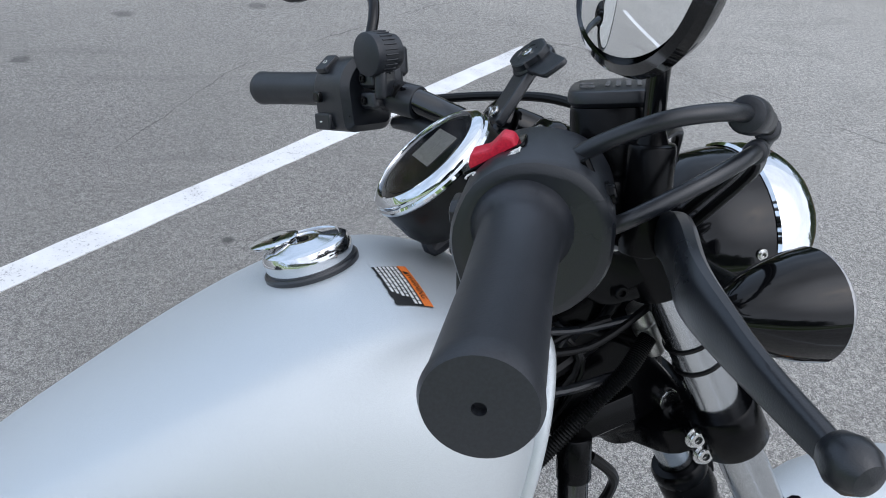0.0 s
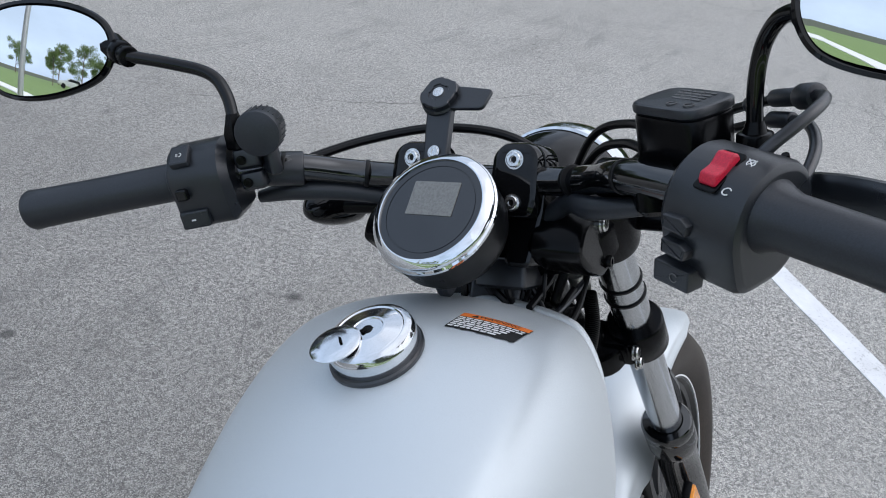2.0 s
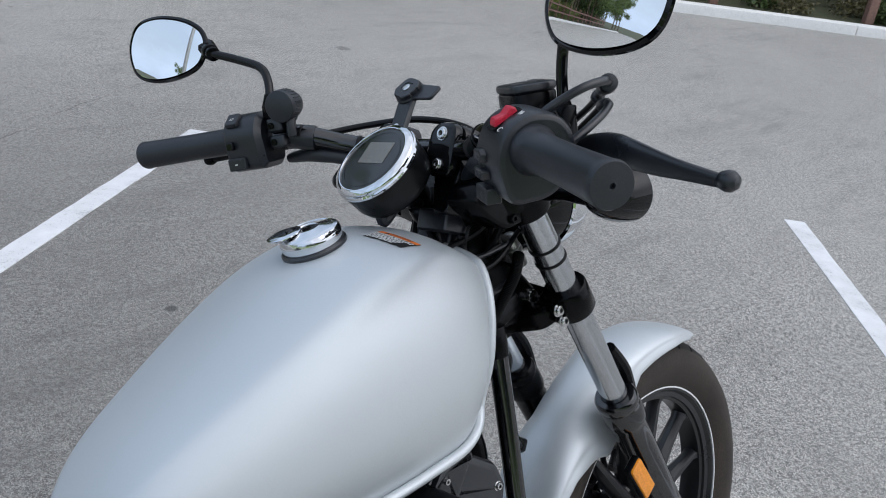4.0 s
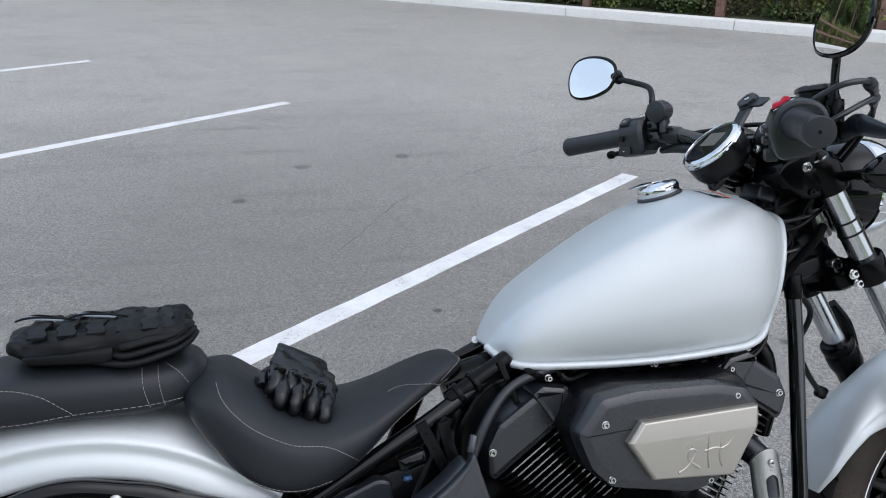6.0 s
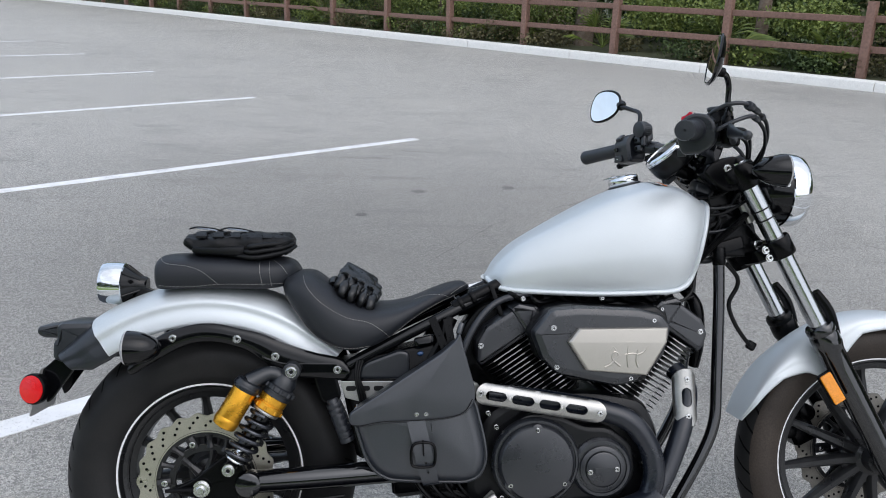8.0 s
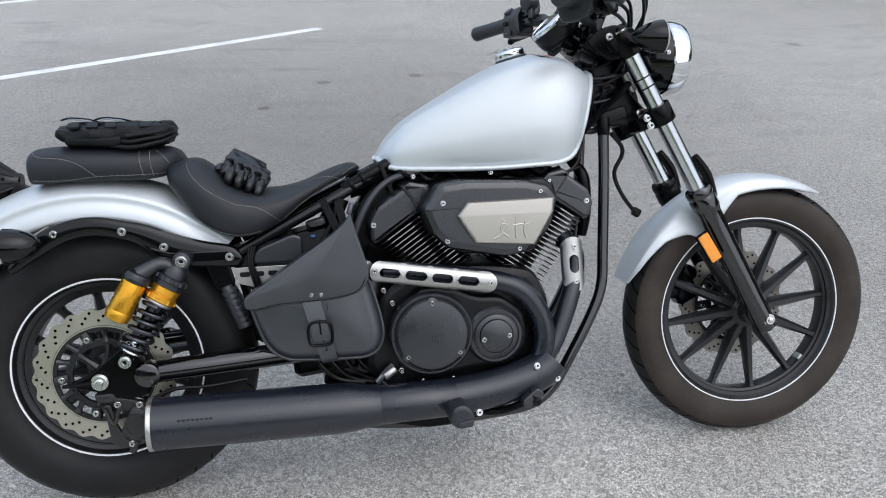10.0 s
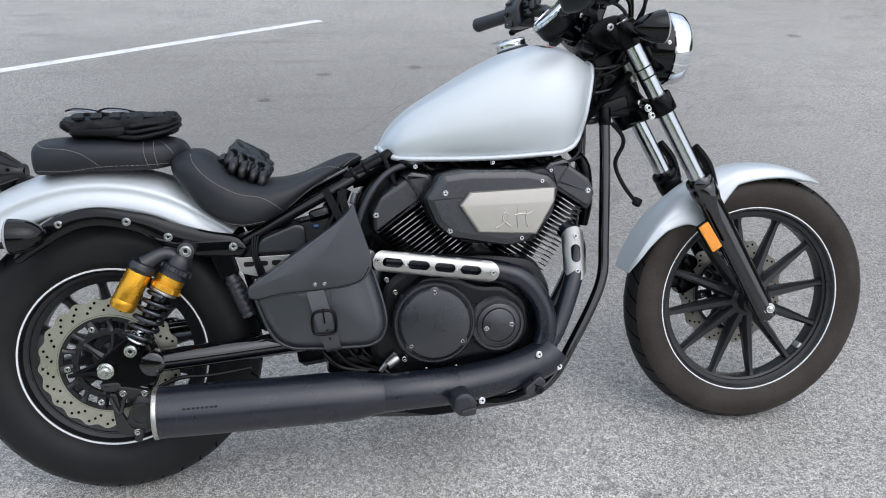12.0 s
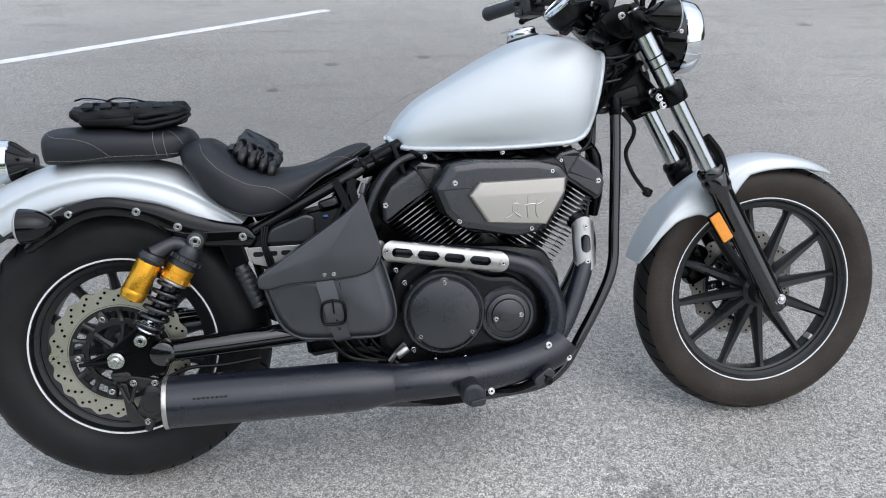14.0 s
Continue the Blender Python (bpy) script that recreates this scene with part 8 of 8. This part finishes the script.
rod(bm, (0.752, -0.190, 0.232), (0.582, -0.195, 0.231), 0.0425, edge=0.002, seg=36)
part("mid_pipe", bm, BLACK_PIPE, exhaust)
MX = Vector((-1, -0.01, 0.014)).normalized()
bm = nb()
lathe(bm, (0.584, -0.195, 0.2315), MX, [(0.043, 0), (0.0445, 0.004), (0.047, 0.03), (0.0525, 0.062), (0.0545, 0.085), (0.0548, 0.20), (0.0545, 0.470), (0.0548, 0.478), (0.048, 0.478), (0.048, 0.44)], 56)
muf = part("muffler", bm, BLACK_PIPE, exhaust, "matt black muffler can")
bm = nb()
lathe(bm, Vector((0.584, -0.195, 0.2315)) + MX * 0.478, MX, [(0.0549, -0.006), (0.0559, -0.004), (0.0559, 0.003), (0.0540, 0.004), (0.0480, 0.003), (0.0480, -0.006)], 56, caps=False)
part("muffler_ring", bm, ALU, muf, "bright ring round the muffler's end")
bm = nb()
lathe(bm, Vector((0.584, -0.195, 0.2315)) + MX * 0.40, MX, [(0.0475, 0.0), (0.0475, 0.002), (0.0004, 0.002)], 32)
part("muffler_baffle", bm, BLACK_SATIN, muf)
bm = nb()
p0 = Vector((0.584, -0.195, 0.2315))
for k in range(8):
    c0 = p0 + MX * (0.352 + 0.009 * k)
    d = Vector((0, -0.93, 0.36)).normalized()
    boxy(bm, c0 + d * 0.0545, (0.0062, 0.0012, 0.009), (21, 0, 0), edge=0.0002, round_=0.0012)
part("stamped_mark", bm, BLACK_PIPE, muf, "stamped maker's mark")


def slotted(name, line, half, slots, y, lift, label):
    """A curved heat shield with rounded slots cut through: built as a ring of bars round each slot."""
    base = None
    bm = nb()
    a, b = Vector(line[0]), Vector(line[-1])
    d = (b - a)
    L = d.length
    d.normalize()
    n2 = Vector((-d.z, 0, d.x))
    cuts = []
    for s0, s1 in slots:
        cuts.append((s0 * L, s1 * L))
    nu, rows = 120, []
    hw = half * 0.42
    for k in range(nu + 1):
        u = L * k / nu
        end = min(u, L - u)
        w_all = half * math.sqrt(max(0.0, 1 - (1 - min(1, end / half)) ** 2)) if end < half else half
        gap = 0.0
        for c0, c1 in cuts:
            if c0 < u < c1:
                e2_ = min(u - c0, c1 - u)
                gap = hw * math.sqrt(max(0.0, 1 - (1 - min(1, e2_ / hw)) ** 2))
        rows.append((u, w_all, gap))

    def pt(u, v, o=0.0):
        bend = math.sqrt(max(0.0, 1 - (v / half) ** 2 * 0.93))
        return a + d * u + n2 * v + Vector((0, -(lift * bend) - o, 0))

    for sgn in (1, -1):
        outer_f = [[pt(u, sgn * (g + (w - g) * j / 5)) for j in range(6)] for u, w, g in rows]
        back_f = [[p + Vector((0, 0.004, 0)) for p in row] for row in outer_f]
        skin(bm, [f_ + list(reversed(b_)) for f_, b_ in zip(outer_f, back_f)])
    bmesh.ops.remove_doubles(bm, verts=bm.verts, dist=0.00005)
    return part(name, bm, ALU, exhaust, label, sharp=40)


sh_ = slotted("heat_shield", [(0.576, -0.178, 0.530), (0.852, -0.196, 0.487)], 0.0235, [(0.075, 0.235), (0.275, 0.445), (0.485, 0.650), (0.690, 0.855)], 0, 0.014, "pale alloy heat shield with four oval slots")
for x, z in ((0.586, 0.530), (0.838, 0.489)):
    bolt(sh_, (x, -0.194 if x < 0.7 else -0.2110, z), r=0.0050, h=0.003)
sh_ = slotted("heat_shield", [(1.050, -0.120, 0.570), (1.052, -0.140, 0.445)], 0.027, [(0.33, 0.66)], 0, 0.020, "pale alloy heat shield on the front header")
for z in (0.548, 0.468):
    bolt(sh_, (1.052, -0.1445 if z > 0.5 else -0.1570, z), r=0.0050, h=0.003)
bm = nb()
rod(bm, (0.565, -0.165, 0.540), (0.575, -0.180, 0.538), 0.013, edge=0.003)
part("shield_clamp", bm, ALU, exhaust)

# -- footrest, pedal and stand --
peg = tagged(new("footrest"), "black rubber rider footrest")
peg.parent = bike
bm = nb()
q = Matrix.Translation((0.752, -0.228, 0.219)) @ pose(0, 0, 0, 0, -6, 0)
slab(bm, [(-0.028, -0.012), (-0.022, 0.018), (-0.006, 0.026), (0.012, 0.024), (0.026, 0.008), (0.026, -0.022), (0.018, -0.030), (-0.012, -0.030)], lambda u, v, w: q @ Vector((u, -0.052 - w, v)), 0.105, 0.010, 0.008)
part("peg_rubber", bm, RUBBER, peg)
bm = nb()
slab(bm, [(-0.010, -0.026), (0.020, -0.026), (0.022, -0.010), (-0.012, -0.012)], lambda u, v, w: q @ Vector((u, -0.056 - w, v)), 0.006, 0.002, 0.005)
part("peg_insert", bm, ENGINE_COVER, peg)
bm = nb()
slab(bm, [(0.60, 0.185), (0.66, 0.198), (0.80, 0.190), (0.88, 0.195), (0.80, 0.155), (0.70, 0.148), (0.62, 0.165)], side(-0.150), 0.02, 0.005, 0.008)
part("peg_bracket", bm, BLACK_SATIN, peg)
for x, z in ((0.628, 0.186), (0.668, 0.190), (0.715, 0.190)):
    bolt(peg, (x, -0.172, z), r=0.006, h=0.006)
bm = nb()
rod(bm, (0.69, -0.165, 0.188), (0.74, -0.165, 0.190), 0.005)
part("pedal_rod", bm, BOLT, peg)
pedal = tagged(new("brake_pedal"), "black rear brake pedal")
pedal.parent = bike
bm = nb()
tube(bm, [(0.80, -0.170, 0.185), (0.860, -0.195, 0.190), (0.905, -0.222, 0.215), (0.925, -0.236, 0.238)], [0.009, 0.009, 0.010, 0.012], 10, 5)
part("pedal_arm", bm, BLACK_SATIN, pedal)
bm = nb()
q = Matrix.Translation((0.920, -0.245, 0.230)) @ pose(0, 0, 0, 0, -38, 0)
slab(bm, [(-0.026, -0.013), (0.026, -0.013), (0.026, 0.013), (-0.026, 0.013)], lambda u, v, w: q @ Vector((u, -w, v)), 0.03, 0.004, 0.012)
pad = part("pedal_pad", bm, ENGINE_COVER, pedal)
bolt(pad, (0.928, -0.246, 0.222), r=0.008, h=0.004, mat=ENGINE)
bm = nb()
tube(bm, [(0.62, -0.15, 0.305), (0.60, -0.16, 0.29), (0.585, -0.155, 0.27)], 0.006, 8, 4)
rod(bm, (0.600, -0.165, 0.285), (0.625, -0.160, 0.300), 0.010, edge=0.002)
part("brake_switch", bm, ALU, pedal, "bright brake light switch and spring")
stand = nb()
tube(stand, [(0.66, 0.12, 0.19), (0.60, 0.22, 0.13), (0.565, 0.290, 0.094)], 0.012, 12, 4)
boxy(stand, (0.562, 0.297, 0.094), (0.06, 0.04, 0.008), (LEAN, 0, 0), edge=0.002, round_=0.01)
part("side_stand", stand, BLACK_SATIN, bike, "black steel side stand")

# -- side panels behind the saddlebag --
panel = tagged(new("side_panel"), "black side panel with a slotted alloy strip")
panel.parent = bike
bm = nb()
slab(bm, [(0.328, 0.548), (0.330, 0.570), (0.345, 0.584), (0.418, 0.611), (0.438, 0.605), (0.440, 0.546)], side(-0.122), 0.03, 0.006, 0.010)
part("panel_cover", bm, PLASTIC, panel)
bm = nb()
boxy(bm, (0.43, -0.06, 0.50), (0.26, 0.10, 0.22), (0, -12, 0), edge=0.01, round_=0.02)
part("battery_box", bm, BLACK_SATIN, panel)
bm = nb()
slab(bm, [(0.288, 0.544), (0.470, 0.544), (0.452, 0.512), (0.330, 0.500), (0.300, 0.508)], side(-0.124), 0.004, 0.001, 0.004)
strip = part("alloy_strip", bm, ALU, panel, "pale alloy strip with oval slots")
for x in (0.312, 0.342, 0.372, 0.402):
    bm = nb()
    slab(bm, [(x - 0.011, 0.523), (x + 0.011, 0.523), (x + 0.011, 0.534), (x - 0.011, 0.534)], side(-0.1252), 0.003, 0.0006, 0.0054)
    part("strip_slot", bm, WIRE, strip)
bm = nb()
boxy(bm, (0.470, -0.115, 0.630), (0.045, 0.025, 0.022), (0, -15, 0), edge=0.006, round_=0.01)
part("lock_cover", bm, BLACK_GLOSS, panel)
bm = nb()
boxy(bm, (0.462, -0.114, 0.602), (0.014, 0.012, 0.010))
part("blue_connector", bm, BLUE, panel, "small blue connector")
for k in range(3):
    bm = nb()
    tube(bm, [(0.325 + 0.006 * k, -0.128, 0.590), (0.322 + 0.004 * k, -0.132, 0.555), (0.330 + 0.006 * k, -0.132, 0.515), (0.338 + 0.004 * k, -0.128, 0.480)], 0.003, 7, 6)
    part("panel_lead", bm, WIRE, panel)
bm = nb()
rod(bm, (0.322, -0.150, 0.488), (0.336, -0.155, 0.496), 0.004)
rod(bm, (0.322, -0.154, 0.480), (0.326, -0.154, 0.500), 0.002)
rod(bm, (0.334, -0.154, 0.484), (0.338, -0.154, 0.504), 0.002)
part("toggle", bm, CHROME, panel, "bright small toggle")

# ---- things on the motorcycle ----
def soft(bm, amount, scale, seed=0):
    """Small dents and folds."""
    for v in bm.verts:
        n = v.normal
        v.co += n * amount * noise.fractal(v.co * scale + Vector((seed, seed * 2, 0)), 0.6, 2.0, 4)


def saddlebag():
    base = tagged(new("saddlebag"), "black leather swingarm bag buckled shut beside the engine", "saddlebag")
    outline = [(0.318, 0.492), (0.326, 0.455), (0.345, 0.395), (0.362, 0.366), (0.392, 0.346), (0.470, 0.340), (0.560, 0.338), (0.588, 0.350), (0.602, 0.385), (0.596, 0.430), (0.572, 0.520), (0.545, 0.622), (0.535, 0.640), (0.50, 0.610), (0.43, 0.565)]
    bm = nb()
    slab(bm, outline, side(-0.196), 0.075, 0.022, 0.020, dome=0.010)
    part("bag_body", bm, LEATHER, base, sharp=60)
    bm = nb()
    loop = rounded([Vector(p) for p in outline[:11]], 0.02)
    tube(bm, [(p.x, -0.176, p.y) for p in loop[:-2]], 0.0042, 8, smooth=False)
    part("welt", bm, LEATHER, base)
    bm = nb()
    flap = [(0.310, 0.492), (0.312, 0.470), (0.330, 0.464), (0.380, 0.472), (0.455, 0.474), (0.520, 0.480), (0.556, 0.492), (0.574, 0.520), (0.572, 0.545), (0.546, 0.636), (0.540, 0.662), (0.528, 0.640), (0.500, 0.616), (0.43, 0.570), (0.36, 0.524)]
    slab(bm, flap, side(-0.2085), 0.018, 0.003, 0.012, dome=0.004)
    fl = part("bag_flap", bm, LEATHER, base, sharp=60)
    bm = nb()
    tube(bm, [(0.318, -0.2095, 0.470), (0.335, -0.2100, 0.4685), (0.380, -0.2110, 0.4765), (0.455, -0.2115, 0.4790), (0.518, -0.2110, 0.4850), (0.550, -0.2100, 0.4960), (0.5665, -0.2095, 0.522)], 0.0009, 6, 8)
    part("flap_seam", bm, BLACK_SATIN, fl)
    for x in (0.450, 0.470):
        bolt(fl, (x, -0.2125, 0.492), r=0.0036, h=0.003, socket=False, name="rivet")
    bm = nb()
    rod(bm, (0.538, -0.190, 0.655), (0.546, -0.185, 0.678), 0.006, edge=0.002)
    part("bag_loop", bm, LEATHER, base)
    bm = nb()
    strap = [(0.449, -0.2105, 0.478), (0.458, -0.2155, 0.440), (0.466, -0.218, 0.405), (0.474, -0.215, 0.372), (0.482, -0.205, 0.344), (0.485, -0.188, 0.338)]
    line = spline(strap, 6)
    rings = []
    for k, p in enumerate(line):
        w_ = 0.0185 if k < 20 else 0.017
        rings.append([p + Vector((-w_, 0, -0.002)), p + Vector((w_, 0, 0.002)), p + Vector((w_, 0.003, 0.002)), p + Vector((-w_, 0.003, -0.002))])
    skin(bm, rings)
    st = part("strap", bm, LEATHER, base, "leather closing strap")
    for q_ in (0.412, 0.392, 0.372):
        bm = nb()
        rod(bm, (0.465 + (0.412 - q_) * 0.25, -0.2165, q_), (0.465 + (0.412 - q_) * 0.25, -0.2195, q_), 0.0022, seg=10)
        part("strap_hole", bm, WIRE, st)
    bm = nb()
    loop = spline([(-0.024, 0.014, 0), (-0.014, 0.026, 0), (0.014, 0.026, 0), (0.024, 0.014, 0), (0.024, -0.014, 0), (0.015, -0.023, 0), (-0.015, -0.023, 0), (-0.024, -0.014, 0)], 5, True)
    tube(bm, [(0.464 + p.x, -0.2215, 0.408 + p.y) for p in loop], 0.0030, 8, smooth=False, closed=True)
    part("buckle", bm, BLACK_SATIN, base, "black horseshoe buckle")
    bm = nb()
    tube(bm, [(0.463, -0.222, 0.440), (0.464, -0.224, 0.425), (0.465, -0.221, 0.408)], 0.0018, 6, 4)
    part("buckle_pin", bm, BLACK_SATIN, base)
    base.matrix_world = BIKE


saddlebag()


def rolled_bag():
    base = tagged(new("rolled_bag"), "folded black nylon pouch with webbing loops lying on the pillion pad", "bag")
    q = Matrix.Translation((0.058, 0.0, 0.832)) @ pose(0, 0, 0, 0, 1.0, 3)
    bm = nb()
    rows = dense([(-0.118, 0.030, 0.006, 0.004), (-0.112, 0.062, 0.013, 0.004), (-0.090, 0.080, 0.021, 0.003), (-0.03, 0.086, 0.025, 0.001), (0.04, 0.087, 0.026, 0.001), (0.085, 0.083, 0.025, 0.003), (0.106, 0.074, 0.021, 0.005), (0.116, 0.050, 0.012, 0.007)], 7)
    hull(bm, q.translation, q.to_3x3(), rows, 56, 3.2)
    bm.normal_update()
    soft(bm, 0.010, 9, 3)
    bm.normal_update()
    soft(bm, 0.004, 30, 5)
    part("pouch", bm, NYLON, base, sharp=70)
    # a lower pocket along the near side, and folded layers at its front end
    bm = nb()
    hull(bm, q @ Vector((0, 0, 0)), q.to_3x3(), [(x, w, h, -0.010) for x, w, h in ((-0.100, 0.070, 0.006), (-0.094, 0.086, 0.013), (0.0, 0.0945, 0.0155), (0.014, 0.0945, 0.015), (0.020, 0.086, 0.010))], 56, 4.0)
    bm.normal_update()
    soft(bm, 0.005, 18, 4)
    part("side_pocket", bm, NYLON, base, sharp=70)
    for k in range(3):
        bm = nb()
        lift = 0.0115 * k
        line = spline([q @ Vector(p) for p in ((-0.012 + 0.020 * k, -0.083, -0.020 + lift), (0.035, -0.092, -0.021 + lift), (0.078, -0.086 + 0.002 * k, -0.015 + lift), (0.106 - 0.002 * k, -0.066, -0.004 + 0.8 * lift), (0.118 - 0.003 * k, -0.030, 0.004 + 0.6 * lift))], 8)
        rings = []
        for i, p in enumerate(line):
            t = (line[min(i + 1, len(line) - 1)] - line[max(i - 1, 0)]).normalized()
            n = t.cross(Vector((0, 0, 1))).normalized()
            f = min(1.0, i / 6, (len(line) - 1 - i) / 3 + 0.3)
            rings.append([p + n * (0.012 * f * math.cos(a)) + Vector((0, 0, 1)) * (0.0062 * (0.3 + 0.7 * f) * math.sin(a) + 0.0008 * math.sin(i * 0.5 + k)) for a in (2 * math.pi * j / 12 for j in range(12))])
        skin(bm, rings)
        part("folded_layer", bm, NYLON, base, sharp=60)
    for u, wide in ((-0.078, 0.011), (-0.042, 0.011), (-0.006, 0.011), (0.030, 0.011), (0.062, 0.010), (0.086, 0.006)):
        bm = nb()
        rows = []
        for j in range(22):
            a = radians(28 + 120 * j / 21)
            c_ = q @ Vector((u + 0.002 * math.sin(j), -0.0880 * math.copysign(abs(math.cos(a)) ** 0.62, math.cos(a)), 0.0300 * math.sin(a) ** 0.62 + 0.0025))
            rows.append([c_ + Vector((-wide, 0, 0)), c_ + Vector((wide, 0, 0)), c_ + Vector((wide, 0.002, -0.004)), c_ + Vector((-wide, 0.002, -0.004))])
        skin(bm, rows)
        part("webbing_strap", bm, WEBBING, base)
    for k, (u, v) in enumerate(((-0.072, -0.020), (-0.004, -0.026))):
        bm = nb()
        loop = spline([(-0.040, 0.000, 0.004), (-0.020, -0.009, 0.009), (0.014, -0.010, 0.006), (0.036, -0.002, 0.000), (0.018, 0.008, 0.003), (-0.016, 0.010, 0.009)], 6, True)
        tube(bm, [q @ (Vector((u, v, 0.0320)) + p) for p in loop], 0.0015, 6, smooth=False, closed=True)
        cord = part("draw_cord", bm, WIRE, base, "loose black cord loop")
        bm = nb()
        boxy(bm, (0, 0, 0), (0.052, 0.012, 0.0016), edge=0.0004, round_=0.005, m=q @ Matrix.Translation((u - 0.004, v, 0.0370)) @ pose(0, 0, 0, 12, 7, -3))
        part("cord_tag", bm, TAG, cord, "pale translucent tag")
    base.matrix_world = BIKE


rolled_bag()


GE, GN = Vector((0.87, 0, -0.49)), Vector((0.49, 0, 0.87))


def glove(o, seed, pads, label):
    """A riding glove curled over on the seat: back of the hand raised behind, fingers bent down to the side.
    a runs across the knuckles, b out to the side of the seat, h off the seat."""
    base = tagged(new("glove"), label, "glove", "pair of gloves on the seat")
    rng = random.Random(seed)

    def at(a, b, h):
        return Vector(o) + GE * a + Vector((0, -b * 0.94, 0)) + GN * (h * 0.80)

    def loft(rows, name, power=2.6, dent=0.004):
        bm = nb()
        rings = []
        line = dense(rows, 5)
        for k, (b, h, wide, thick) in enumerate(line):
            b0, h0 = line[max(k - 1, 0)][:2]
            b1, h1 = line[min(k + 1, len(line) - 1)][:2]
            run = math.hypot(b1 - b0, h1 - h0) or 1.0
            nb_, nh = -(h1 - h0) / run, (b1 - b0) / run
            ring = []
            for j in range(30):
                c_, s_ = math.cos(2 * math.pi * j / 30), math.sin(2 * math.pi * j / 30)
                v = thick * math.copysign(abs(s_) ** (2 / power), s_)
                ring.append(at(wide * math.copysign(abs(c_) ** (2 / power), c_), b + nb_ * v, h + nh * v))
            rings.append(ring)
        skin(bm, rings)
        bm.normal_update()
        soft(bm, dent, 38, seed)
        return part(name, bm, GLOVE, base, sharp=70)

    loft([(-0.012, 0.076, 0.026, 0.006), (-0.008, 0.074, 0.039, 0.010), (0.008, 0.066, 0.043, 0.013), (0.028, 0.056, 0.046, 0.015), (0.044, 0.043, 0.046, 0.015), (0.052, 0.034, 0.040, 0.010)], "glove_back")
    loft([(-0.024, 0.020, 0.030, 0.010), (-0.014, 0.022, 0.044, 0.020), (0.020, 0.022, 0.048, 0.022), (0.048, 0.018, 0.044, 0.014)], "palm")
    loft([(-0.016, 0.0795, 0.038, 0.004), (-0.010, 0.0790, 0.041, 0.006), (-0.002, 0.0745, 0.041, 0.006), (0.002, 0.0720, 0.038, 0.004)], "cuff", dent=0.0015)
    for k in range(4):
        a = -0.0345 + 0.0230 * k
        j = rng.uniform(-0.003, 0.003)
        bm = nb()
        tube(bm, [at(a, 0.036, 0.047), at(a + j, 0.056, 0.047 - 0.002 * abs(k - 1.5)), at(a + j, 0.074, 0.033), at(a + 0.002, 0.077, 0.017), at(a + 0.003, 0.060, 0.008)], [0.0090, 0.0112, 0.0106, 0.0096, 0.0075], 14, 6)
        bm.normal_update()
        soft(bm, 0.0022, 70, seed + k)
        finger = part("finger", bm, GLOVE, base, sharp=70)
        if pads:
            bm = nb()
            hull(bm, at(a + j, 0.064, 0.0500), Matrix(((0.49, 0.87, 0.0), (-0.70, 0.0, 0.71), (0.50, -0.49, 0.71))), [(-0.013, 0.002, 0.001, 0), (-0.011, 0.0062, 0.003, 0), (0.0, 0.0086, 0.0045, 0), (0.010, 0.0062, 0.003, 0), (0.013, 0.002, 0.001, 0)], 18, 2.6)
            part("knuckle_pad", bm, GLOVE, finger)
    bm = nb()
    tube(bm, [at(-0.036, 0.010, 0.026), at(-0.046, 0.036, 0.020), at(-0.044, 0.058, 0.010)], [0.010, 0.0105, 0.0085], 12, 6)
    bm.normal_update()
    soft(bm, 0.002, 60, seed)
    part("thumb", bm, GLOVE, base, sharp=70)
    base.matrix_world = BIKE


glove((0.302, -0.006, 0.720), 2, True, "black leather glove with padded knuckles folded over its pair")
glove((0.311, -0.024, 0.704), 7, False, "black leather riding glove lying bunched on the seat")
